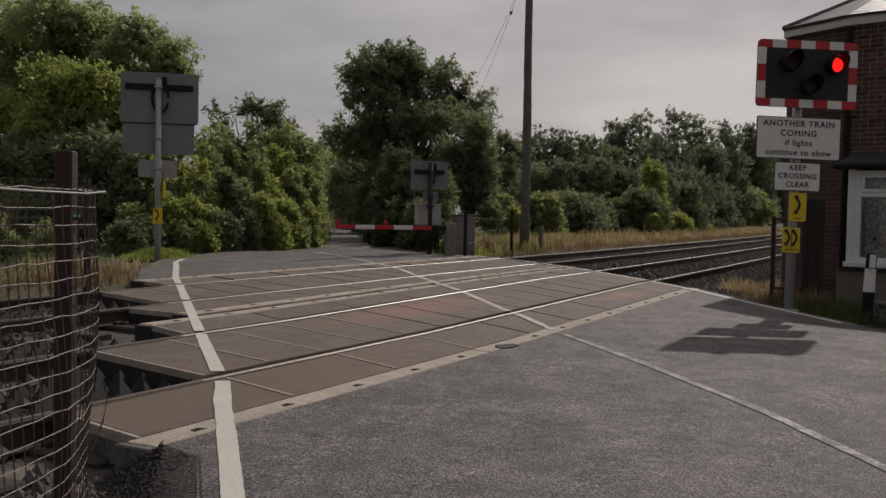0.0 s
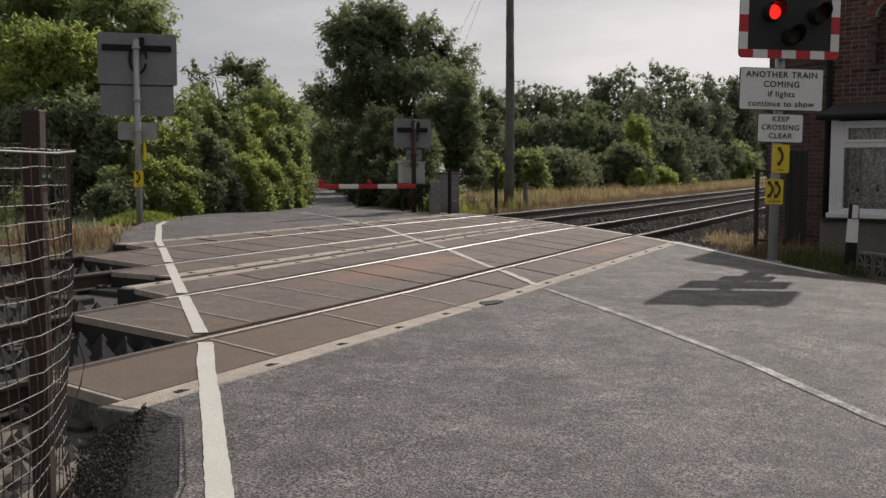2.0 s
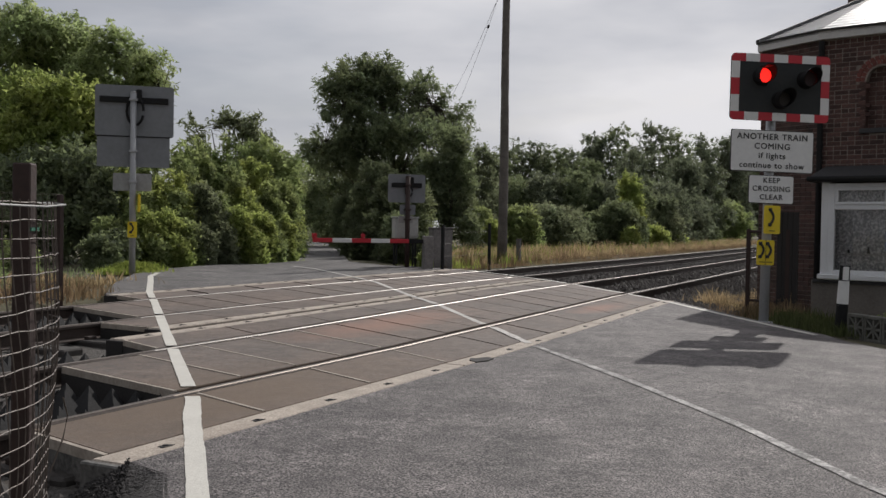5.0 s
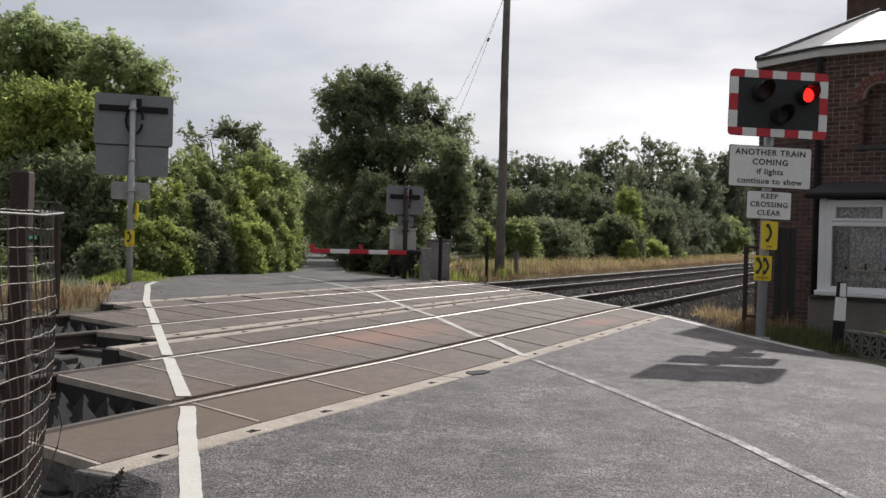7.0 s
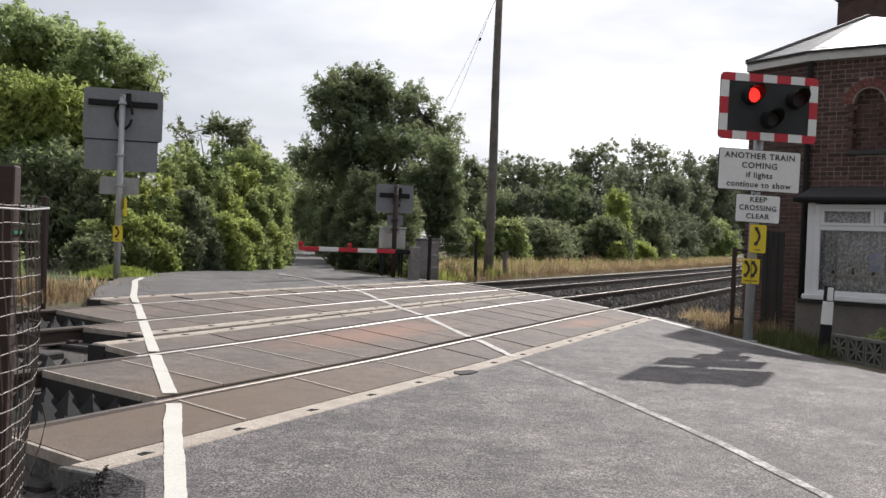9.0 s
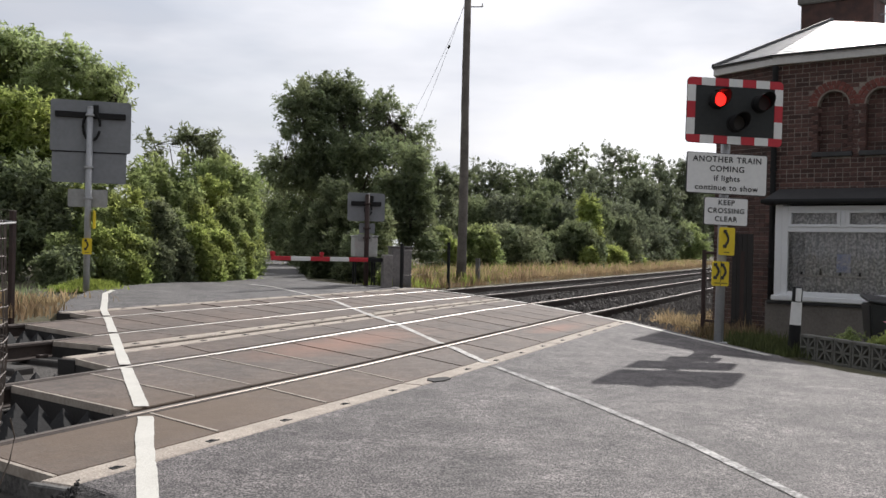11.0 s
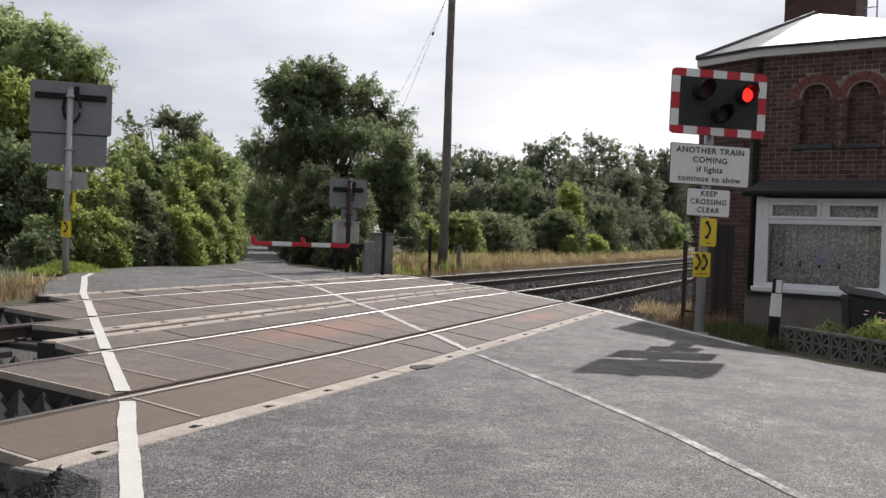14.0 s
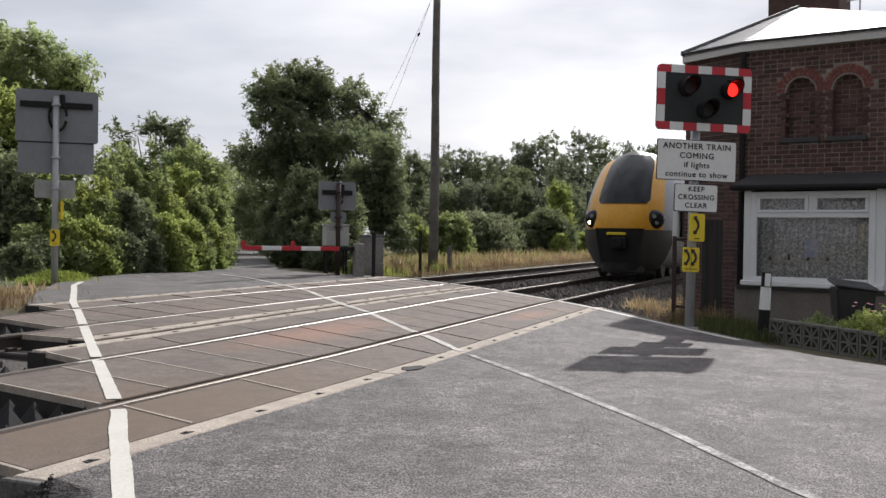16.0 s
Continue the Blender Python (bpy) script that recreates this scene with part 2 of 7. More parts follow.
WEATHERED_BOARD = material("weathered_board", (0.2, 0.19, 0.175), 0.8, second=(0.05, 0.048, 0.045), scale=4, fine=40, bump=0.4)
SOIL = material("grassy_soil", (0.075, 0.078, 0.04), 0.95, second=(0.13, 0.108, 0.066), scale=0.8, fine=18, bump=0.8, bump_scale=25, distance=0.03)
GALV = material("galvanised_steel", (0.42, 0.43, 0.44), 0.5, 0.35, second=(0.33, 0.335, 0.345), scale=3, fine=30, bump=0.08)
SIGN_BACK = material("sign_back", (0.23, 0.24, 0.255), 0.6, 0.1, second=(0.19, 0.2, 0.21), scale=3, fine=15, bump=0.05)
SIGN_BACK_LIGHT = material("light_sign_back", (0.36, 0.36, 0.35), 0.6, 0.1, second=(0.27, 0.27, 0.26), scale=5, fine=18, bump=0.05)
BLACK_METAL = material("black_metal", (0.014, 0.014, 0.015), 0.8, 0.0, second=(0.02, 0.02, 0.02), scale=5, fine=30, bump=0.05, spec=0.25)
BOARD_BLACK = material("matt_black_board", (0.022, 0.025, 0.026), 0.8, second=(0.032, 0.034, 0.034), scale=4, fine=25, bump=0.05)
SIGN_WHITE = material("sign_white", (0.78, 0.78, 0.76), 0.45, second=(0.7, 0.7, 0.69), scale=3, fine=20, bump=0.03)
SIGN_RED = material("sign_red", (0.55, 0.02, 0.035), 0.45, second=(0.45, 0.018, 0.03), scale=3, fine=20, bump=0.03)
SIGN_YELLOW = material("sign_yellow", (0.78, 0.6, 0.02), 0.45, second=(0.68, 0.5, 0.015), scale=3, fine=20, bump=0.03)
LETTERS = material("sign_black", (0.02, 0.02, 0.02), 0.6, second=(0.03, 0.03, 0.03), bump=0)
BRICK = material("red_brick", (0.13, 0.062, 0.05), 0.85, second=(0.042, 0.03, 0.028), scale=6, fine=50, bump=0.4, bump_scale=60, per_object=0.45)
BRICK_JOINED = material("red_brickwork", (0.115, 0.058, 0.047), 0.85, second=(0.04, 0.029, 0.027), scale=6, fine=50, bump=0.4, bump_scale=60, island=0.4)
RED_BRICK = material("bright_red_brick", (0.21, 0.062, 0.048), 0.85, second=(0.14, 0.05, 0.042), scale=6, fine=50, bump=0.4, per_object=0.2)
MORTAR = material("mortar", (0.33, 0.29, 0.25), 0.95, second=(0.14, 0.12, 0.105), scale=5, fine=50, bump=0.4)
RENDER_GREY = material("grey_render", (0.21, 0.19, 0.17), 0.9, second=(0.14, 0.125, 0.11), scale=2.5, fine=35, bump=0.4)
SLATE = material("pale_slate", (0.33, 0.33, 0.34), 0.32, second=(0.25, 0.25, 0.265), scale=3, fine=30, bump=0.1, island=0.12)
UPVC = material("white_upvc", (0.78, 0.79, 0.8), 0.35, second=(0.73, 0.74, 0.75), scale=3, fine=20, bump=0.02)
FASCIA = material("painted_fascia", (0.62, 0.61, 0.59), 0.5, second=(0.5, 0.49, 0.47), scale=3, fine=25, bump=0.05)
LEAD = material("dark_lead", (0.028, 0.029, 0.03), 0.6, second=(0.05, 0.05, 0.052), scale=4, fine=30, bump=0.15)
RUST_STEEL = material("brown_steel", (0.052, 0.03, 0.025), 0.75, 0.1, second=(0.035, 0.022, 0.019), scale=6, fine=40, bump=0.2)
WIRE = material("fence_wire", (0.14, 0.11, 0.088), 0.6, 0.1, second=(0.055, 0.04, 0.03), scale=10, fine=60, bump=0.1)
WOOD_POLE = material("weathered_pole", (0.2, 0.18, 0.16), 0.9, second=(0.1, 0.088, 0.078), scale=4, fine=30, bump=0.6)
BARK = material("bark", (0.11, 0.09, 0.07), 0.95, second=(0.06, 0.05, 0.04), scale=4, fine=25, bump=0.8, bump_scale=30, distance=0.03)
GREY_BOX = material("grey_cabinet", (0.27, 0.25, 0.24), 0.7, second=(0.13, 0.125, 0.12), scale=2, fine=20, bump=0.1)
LEAF_DARK = leaf_material("dark_leaves", (0.157, 0.188, 0.124), (0.275, 0.322, 0.16))
LEAF_MID = leaf_material("green_leaves", (0.193, 0.232, 0.118), (0.41, 0.485, 0.194))
LEAF_LIGHT = leaf_material("light_leaves", (0.212, 0.254, 0.1), (0.484, 0.555, 0.171))
LEAF_ASH = leaf_material("ash_leaves", (0.242, 0.286, 0.149), (0.473, 0.55, 0.253))
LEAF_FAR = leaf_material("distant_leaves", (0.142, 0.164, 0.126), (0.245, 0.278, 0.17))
# leaf green darkened so that the colour itself holds the shade under the trees
LEAF_DEEP = leaf_material("painted_shade_leaves", (0.118, 0.138, 0.086), (0.16, 0.19, 0.098))
LEAF_GREY = leaf_material("greyish_leaves", (0.168, 0.192, 0.131), (0.288, 0.324, 0.179))
GRASS_GREEN = leaf_material("green_grass", (0.15, 0.19, 0.055), (0.29, 0.36, 0.08))
DEAD_GRASS = leaf_material("dead_grass", (0.25, 0.18, 0.11), (0.24, 0.17, 0.1), 0.4)
GRASS_DRY = leaf_material("dry_grass", (0.4, 0.305, 0.19), (0.42, 0.315, 0.185), 0.35)


# ---- builders ----
def bm_new():
    return bmesh.new()


def finish(bm, name, mat, smooth=False):
    me = bpy.data.meshes.new(name)
    bm.to_mesh(me)
    bm.free()
    me.materials.append(mat)
    if smooth:
        me.polygons.foreach_set("use_smooth", [True] * len(me.polygons))
    return me


def part(name, bm, mat, parent=None, label="", smooth=False):
    ob = new(name, finish(bm, name, mat, smooth))
    if parent:
        ob.parent = parent
    if label:
        tagged(ob, label)
    return ob


def thing(name, m, label, category, group="", kind=""):
    ob = new(name)
    ob.empty_display_size = 0.2
    ob.matrix_world = m
    return tagged(ob, label, category, group, kind)


def block(bm, lo, hi, bevel=0.0, m=None):
    """A box between two corners, with rounded edges."""
    v = [bm.verts.new((x, y, z)) for x in (lo[0], hi[0]) for y in (lo[1], hi[1]) for z in (lo[2], hi[2])]
    f = [bm.faces.new([v[i] for i in q]) for q in ((0, 1, 3, 2), (4, 6, 7, 5), (0, 4, 5, 1), (2, 3, 7, 6), (0, 2, 6, 4), (1, 5, 7, 3))]
    vs = v
    if bevel:
        es = list({e for q in f for e in q.edges})
        r = bmesh.ops.bevel(bm, geom=es, offset=bevel, segments=1, affect="EDGES")
        vs = list({w for q in r["faces"] for w in q.verts})
    if m is not None:
        bmesh.ops.transform(bm, matrix=m, verts=vs)
    return vs


def prism(bm, outline, z0, z1, tilt=None):
    """An outline in plan, counter-clockwise, raised from z0 to z1; tilt(x, y) is added to both."""
    t = tilt or (lambda x, y: 0.0)
    a = [bm.verts.new((x, y, z0 + t(x, y))) for x, y in outline]
    b = [bm.verts.new((x, y, z1 + t(x, y))) for x, y in outline]
    bm.faces.new(a[::-1])
    bm.faces.new(b)
    for i in range(len(a)):
        j = (i + 1) % len(a)
        bm.faces.new((a[i], a[j], b[j], b[i]))
    return a + b


def rod(bm, p, q, r, r2=None, seg=10):
    p, q = Vector(p), Vector(q)
    r2 = r if r2 is None else r2
    q4 = (q - p).to_track_quat("Z", "Y").to_matrix()
    rings = []
    for c, rr in ((p, r), (q, r2)):
        rings.append([bm.verts.new(c + q4 @ Vector((rr * math.cos(k * math.tau / seg), rr * math.sin(k * math.tau / seg), 0))) for k in range(seg)])
    for k in range(seg):
        j = (k + 1) % seg
        bm.faces.new((rings[0][k], rings[0][j], rings[1][j], rings[1][k]))
    bm.faces.new(rings[0][::-1])
    bm.faces.new(rings[1])


def tube(bm, points, r, seg=6, taper=None):
    rings, n = [], len(points)
    pts = [Vector(p) for p in points]
    for i, p in enumerate(pts):
        d = (pts[min(i + 1, n - 1)] - pts[max(i - 1, 0)]).normalized()
        q4 = d.to_track_quat("Z", "Y").to_matrix()
        rr = r if taper is None else r + (taper - r) * i / (n - 1)
        rings.append([bm.verts.new(p + q4 @ Vector((rr * math.cos(k * math.tau / seg), rr * math.sin(k * math.tau / seg), 0))) for k in range(seg)])
    for a, b in zip(rings, rings[1:]):
        for k in range(seg):
            j = (k + 1) % seg
            bm.faces.new((a[k], a[j], b[j], b[k]))
    bm.faces.new(rings[0][::-1])
    bm.faces.new(rings[-1])


def raw_mesh(name, verts, faces, mat, parent=None, smooth=False):
    me = bpy.data.meshes.new(name)
    me.from_pydata(verts, [], faces)
    me.materials.append(mat)
    if smooth:
        me.polygons.foreach_set("use_smooth", [True] * len(me.polygons))
    ob = new(name, me)
    if parent:
        ob.parent = parent
    return ob


def words(name, text, size, mat, parent, m, label=""):
    """Raised lettering in the built-in font, turned into a mesh."""
    cu = bpy.data.curves.new(name, "FONT")
    cu.body, cu.size, cu.extrude = text, size, 0.0015
    cu.align_x, cu.align_y, cu.space_character = "CENTER", "CENTER", 1.14
    tmp = bpy.data.objects.new(name, cu)
    scene.collection.objects.link(tmp)
    bpy.context.view_layer.update()
    me = bpy.data.meshes.new_from_object(tmp.evaluated_get(bpy.context.evaluated_depsgraph_get()))
    bpy.data.objects.remove(tmp)
    bm, weight = bm_new(), size * 0.018
    for k, (dx, dy) in enumerate(((0, 0), (weight, 0), (-weight, 0), (0, weight), (0, -weight))):
        old = set(bm.verts)
        bm.from_mesh(me)
        bmesh.ops.translate(bm, vec=(dx, dy, 0.0001 * k), verts=[v for v in bm.verts if v not in old])
    bm.to_mesh(me)
    bm.free()
    me.materials.clear()
    me.materials.append(mat)
    ob = new(name, me)
    ob.parent = parent
    ob.matrix_local = m
    if label:
        tagged(ob, label)
    return ob


# ---- ground, tracks and road ----
TILT = 0.0147


CURVE_START, CURVE_RADIUS = 5.0, 1500.0


def bend(x):
    """How far the tracks have swung across at x; straight again past the curve."""
    d = min(max(x - CURVE_START, 0.0), 75.0)
    return d * d / (2 * CURVE_RADIUS) + max(x - CURVE_START - 75.0, 0.0) * 75.0 / CURVE_RADIUS


def rise(x, y):
    """The crossing climbs gently towards the house side, most of all under the near track."""
    across = np.interp(y, [-3.2, -0.98, 1.6, 3.6, 9.0], [0.0, 1.0, 1.0, 0.35, 0.0])
    return 0.065 * float(across) * min(max((x + 1.0) / 7.0, 0.0), 1.0)


def follow_rise():
    """Lays all that has been built so far, but for the natural ground, on the climbing surface."""
    done = set()
    for ob in list(scene.collection.objects):
        if ob.type != "MESH" or ob.name.startswith("ground"):
            continue
        if ob.data.users > 1:
            ob.location.z += rise(ob.location.x, ob.location.y)
        elif ob.data.name not in done:
            done.add(ob.data.name)
            for v in ob.data.vertices:
                v.co.z += rise(v.co.x, v.co.y)


def sliced(bm, xs, ys):
    """Cuts a broad sheet into pieces, so that it can follow the rise."""
    for axis, cuts in (((1, 0, 0), xs), ((0, 1, 0), ys)):
        for c in cuts:
            bmesh.ops.bisect_plane(bm, geom=bm.verts[:] + bm.edges[:] + bm.faces[:], plane_co=tuple(c * a for a in axis), plane_no=axis)


RAILS = (0.0, 1.505, 3.4, 4.905)
TRACKS = (0.7525, 4.1525)
def build_ground():
    xs = [-900, -300, -100, -40, -25, -18, -14, -12] + [-10 + 2 * i for i in range(50)] + [95, 110, 140, 200, 320, 600, 1100]
    prof = [(-1100, -0.6), (-300, -0.5), (-80, -0.3), (-30, -0.2), (-14, -0.16), (-8, -0.14), (-5, -0.13), (-3.2, -0.12), (-2.2, -0.14),
            (-1.45, -0.4), (0.75, -0.36), (2.45, -0.38), (4.15, -0.33), (6.15, -0.36), (6.75, 0.0), (7.6, 0.05), (9, 0.08), (12, 0.08), (18, 0.1), (30, 0.15),
            (60, 0.3), (150, 0.4), (400, 0.6), (1200, 0.8)]
    verts, faces = [], []
    for x in xs:
        for o, z in prof:
            j = 0.03 * noise.noise(Vector((x * 0.4, o * 0.4, 0)))
            if o < -1.5:
                z -= 0.34 * math.exp(-((x - 9.5) / 3.4) ** 2 - ((o + 4.0) / 3.0) ** 2)
            verts.append((x, o + bend(x), z + j))
    n = len(prof)
    for i in range(len(xs) - 1):
        for k in range(n - 1):
            a = i * n + k
            faces.append((a, a + n, a + n + 1, a + 1))
    ob = raw_mesh("ground", verts, faces, SOIL, smooth=True)
    tagged(ob, "grassy earth along the railway and the lane", "ground", kind="structure")
    verts, faces = [], []
    for x in [-60 + 4 * i for i in range(50)]:
        for o, z in ((-1.7, -0.27), (-1.2, -0.2), (0.75, -0.175), (2.45, -0.185), (4.15, -0.125), (6.1, -0.165), (6.6, -0.25)):
            verts.append((x, o + bend(x), z + 0.012 * noise.noise(Vector((x, o, 3)))))
    for i in range(49):
        for k in range(6):
            a = i * 7 + k
            faces.append((a, a + 7, a + 8, a + 1))
    bed = raw_mesh("ballast_bed", verts, faces, BALLAST_BED, smooth=True)
    tagged(bed, "dark stone ballast bed under two railway tracks", "ballast", kind="structure")


def build_road():
    t = lambda x, y: TILT * y
    bm = bm_new()
    prism(bm, [(-30, -19.5), (-6, -19.5), (-0.5, -7.5), (1.0, -5.2), (1.35, -4.62), (1.8, -4.02), (2.4, -3.55), (2.95, -3.3), (3.8, -2.62), (4.8, -1.8), (5.8, -0.98),
               (-5.4, -0.98), (-5.5, -1.27), (-6.2, -1.87), (-9.3, -3.85), (-14, -7.2)], -0.5, 0.0, t)
    sliced(bm, [-3 + k for k in range(10)], [-3.2, -2.6, -2.1, -1.6, -1.2])
    tagged(part("road", bm, ASPHALT), "worn grey asphalt road before the crossing", "road", kind="structure")
    bm = bm_new()
    prism(bm, [(1.38, 5.84), (12.6, 5.84), (12.75, 6.6), (12.9, 8.0), (14.2, 9.7), (18.6, 12.5), (28.6, 17.9), (51.6, 33.0), (77.0, 49.6), (75.4, 52.0), (50.0, 35.5), (27.0, 20.2), (16.9, 13.6), (13.6, 11.5), (12.4, 11.0),
               (9.2, 10.5), (6.6, 9.75), (5.2, 8.9), (3.2, 7.42)], -0.5, 0.0, lambda x, y: TILT * min(y, 9.0))
    sliced(bm, [2 + k for k in range(11)], [5.9, 6.7, 7.5, 8.2, 9.0])
    tagged(part("road", bm, FAR_ASPHALT), "grey asphalt lane leading away behind the barrier", "road", kind="structure")


def build_shoulder():
    """Crumbling asphalt that slopes from the road's edge down to the ballast."""
    edge = [(-5.44, -0.96), (-5.52, -1.25), (-6.2, -1.85), (-7.2, -2.5), (-8.4, -3.25), (-9.6, -4.03)]
    verts, faces, rows = [], [], []
    for (xa, ya), (xb, yb) in zip(edge, edge[1:]):
        m = max(3, int(math.hypot(xb - xa, yb - ya) / 0.07))
        rows += [(xa + (xb - xa) * k / m, ya + (yb - ya) * k / m) for k in range(m)]
    for x, y in rows:
        for k in range(8):
            f = k / 7
            p = Vector((x + 0.04 - 0.3 * f, y - 0.02 + 0.3 * f, 0))
            lump = 0.03 * noise.noise(p * 9) + 0.018 * noise.noise(p * 24)
            verts.append((p.x, p.y, TILT * y + 0.003 - 0.27 * f ** 1.35 + lump * min(1.0, 3 * f)))
    for i in range(len(rows) - 1):
        for k in range(7):
            a = 8 * i + k
            faces.append((a, a + 1, a + 9, a + 8))
    tagged(raw_mesh("road_shoulder", verts, faces, TAR, smooth=True), "dark crumbling asphalt shoulder at the road edge", "road edge", kind="structure")


def ribbon(bm, points, width, skip=(), z=0.005):
    """A painted line of even width that follows the surface, with gaps at the rails."""
    pts = [Vector((p[0], p[1], 0)) for p in points]
    dense = []
    for a, b in zip(pts, pts[1:]):
        n = max(2, int((b - a).length / 0.05))
        dense += [a.lerp(b, k / n) for k in range(n)]
    dense.append(pts[-1])
    last = None
    for i, p in enumerate(dense):
        d = (dense[min(i + 1, len(dense) - 1)] - dense[max(i - 1, 0)]).normalized()
        s = Vector((-d.y, d.x, 0)) * (width / 2 + (0.006 if width > 0.08 else 0.011) * noise.noise(p * 3) + 0.005 * noise.noise(p * 23))
        if any(abs(p.y - r) < (0.11 if r == 0 and width > 0.09 else 0.06) for r in skip):
            last = None
            continue
        row = [bm.verts.new((q.x, q.y, TILT * min(q.y, 9) + z)) for q in (p + s, p - s)]
        if last:
            bm.faces.new((last[0], last[1], row[1], row[0]))
        last = row


def build_lines():
    left = [(-7.6, -3.25), (-6.9, -2.63), (-6.24, -2.06), (-5.57, -1.49), (-5.08, -1.07), (-4.48, -0.55), (-4.05, -0.2), (-3.63, 0.2), (-2.72, 1.08), (-1.68, 2.08), (-0.62, 3.1), (0.82, 4.48),
            (2.08, 5.71), (3.85, 7.29), (4.85, 8.2), (5.8, 8.87)]
    bm = bm_new()
    ribbon(bm, [(x + 0.012, y - 0.01) for x, y in left], 0.096, RAILS)
    tagged(part("edge_line", bm, WHITE_PAINT), "white painted edge line across road and crossing panels", "road marking", kind="structure")
    bm = bm_new()
    ribbon(bm, [(-5.6, -5.35), (-3.96, -4.0), (-2.9, -3.29), (-1.58, -2.24), (-0.64, -1.43), (-0.22, -1.03)], 0.074)
    tagged(part("centre_line", bm, FADED_PAINT), "faded white centre line on the asphalt", "road marking", kind="structure")
    bm = bm_new()
    ribbon(bm, [(-0.05, -0.9), (0.82, -0.22), (1.35, 0.25), (3.0, 1.57), (4.04, 2.5), (6.57, 4.51), (8.23, 6.23), (9.7, 7.85), (10.3, 8.83)], 0.08, RAILS)
    tagged(part("centre_line", bm, WORN_PAINT), "worn white centre line across the crossing panels", "road marking", kind="structure")
    bm = bm_new()
    ribbon(bm, [(12.5, 5.75), (12.08, 5.03), (11.22, 3.95), (9.72, 2.52), (8.41, 1.45), (6.9, 0.12), (5.68, -0.85), (4.64, -1.72), (3.65, -2.53), (2.83, -3.2)], 0.085, RAILS)
    tagged(part("edge_line", bm, WHITE_PAINT), "thin white edge line beside the house", "road marking", kind="structure")


JOINT = material("pale_joint", (0.42, 0.37, 0.31), 0.9, second=(0.27, 0.23, 0.19), scale=6, fine=40, bump=0.2)


def build_crossing():
    base = thing("crossing_deck", pose(0, 0, 0), "brown rubber crossing panels between concrete edge beams", "level crossing", kind="structure")
    strips = [(-0.775, -0.075, -5.32, -5.15, 5.85, 6.6, 1.28, PANEL), (0.105, 1.41, -3.82, -3.5, 7.0, 8.3, 0.66, PANEL), (1.59, 2.16, -2.33, -2.1, 8.55, 9.1, 1.28, PANEL),
              (2.72, 3.31, -1.2, -1.2, 9.8, 10.4, 1.28, PANEL), (3.5, 4.81, -0.5, -0.12, 10.6, 11.7, 0.66, PANEL), (5.0, 5.6, 1.2, 1.4, 12.0, 12.5, 1.28, PANEL)]
    rng = random.Random(4)
    for y0, y1, xa, xb, ea, eb, length, mat in strips:
        n = round((ea - xa) / length)
        for k in range(n):
            f0, f1, g = k / n, (k + 1) / n, 0.003
            q = [(xa + (ea - xa) * f0 + g, y0), (xa + (ea - xa) * f1 - g, y0), (xb + (eb - xb) * f1 - g, y1), (xb + (eb - xb) * f0 + g, y1)]
            bm = bm_new()
            up = rng.uniform(-0.003, 0.002)
            low = prism(bm, q, -0.17, -0.008 + up, lambda x, y: TILT * y)
            c = Vector((sum(p[0] for p in q) / 4, sum(p[1] for p in q) / 4, 0))
            top = [v for v in bm.verts if v.co.z > -0.1]
            r = bmesh.ops.extrude_discrete_faces(bm, faces=[f for f in bm.faces if all(v in top for v in f.verts)])
            for v in r["faces"][0].verts:
                v.co.x += 0.004 * (1 if v.co.x < c.x else -1)
                v.co.y += 0.004 * (1 if v.co.y < c.y else -1)
                v.co.z += 0.008
            part("panel", bm, mat, base)
            if k:
                bm = bm_new()
                prism(bm, [(q[0][0] - 0.017, y0 + 0.01), (q[0][0] + 0.009, y0 + 0.01), (q[3][0] + 0.009, y1 - 0.01), (q[3][0] - 0.017, y1 - 0.01)], -0.1, 0.004, lambda x, y: TILT * y)
                part("joint", bm, JOINT if y0 < 1 and q[0][0] < -0.6 else PANEL, base, "dirt-filled joint between panels")
        # added end covers; the near-black ones put the sunless side's shade into colour
        bm = bm_new()
        prism(bm, [(xa - 0.035, y0 - 0.02), (xa - 0.002, y0 - 0.02), (xb - 0.002, y1 + 0.02), (xb - 0.035, y1 + 0.02)], -0.34, -0.012, lambda x, y: TILT * y)
        part("end_cover", bm, WEATHERED_BOARD if y0 < -0.5 else DARK_TIMBER_SHADE, base, "cover on the panel ends, shade painted in except on the nearest")
        bm = bm_new()
        prism(bm, [(xa - 0.04, y0 - 0.01), (xa - 0.012, y0 - 0.01), (xb - 0.012, y1 + 0.01), (xb - 0.04, y1 + 0.01)], -0.05, 0.001, lambda x, y: TILT * y)
        part("end_angle", bm, JOINT, base, "pale worn angle along the panel ends")
    for y0, y1, xa, xb in ((-0.98, -0.785, -5.45, 5.85), (2.17, 2.35, -2.12, 9.3), (2.5, 2.7, -1.25, 9.9), (5.62, 5.83, 1.38, 12.6)):
        n = 3
        for k in range(n):
            a, b = xa + (xb - xa) * k / n, xa + (xb - xa) * (k + 1) / n - 0.012
            bm = bm_new()
            block(bm, (a, y0, -0.3 + TILT * y0), (b, y1, 0.003 + TILT * y0), 0.012)
            sliced(bm, [-1.0, 6.0], [])
            beam = part("edge_beam", bm, CONCRETE, base, "pale concrete edge beam with bolt holes")
            m = int((b - a) / 0.66)
            for j in range(m):
                x = a + (b - a) * (j + 0.5) / m
                bm = bm_new()
                yc, zc = (y0 + y1) / 2 - 0.02, TILT * y0
                prism(bm, [(x - 0.045, yc - 0.022), (x + 0.045, yc - 0.022), (x + 0.02, yc + 0.02), (x - 0.03, yc + 0.02)], zc - 0.01, zc + 0.006)
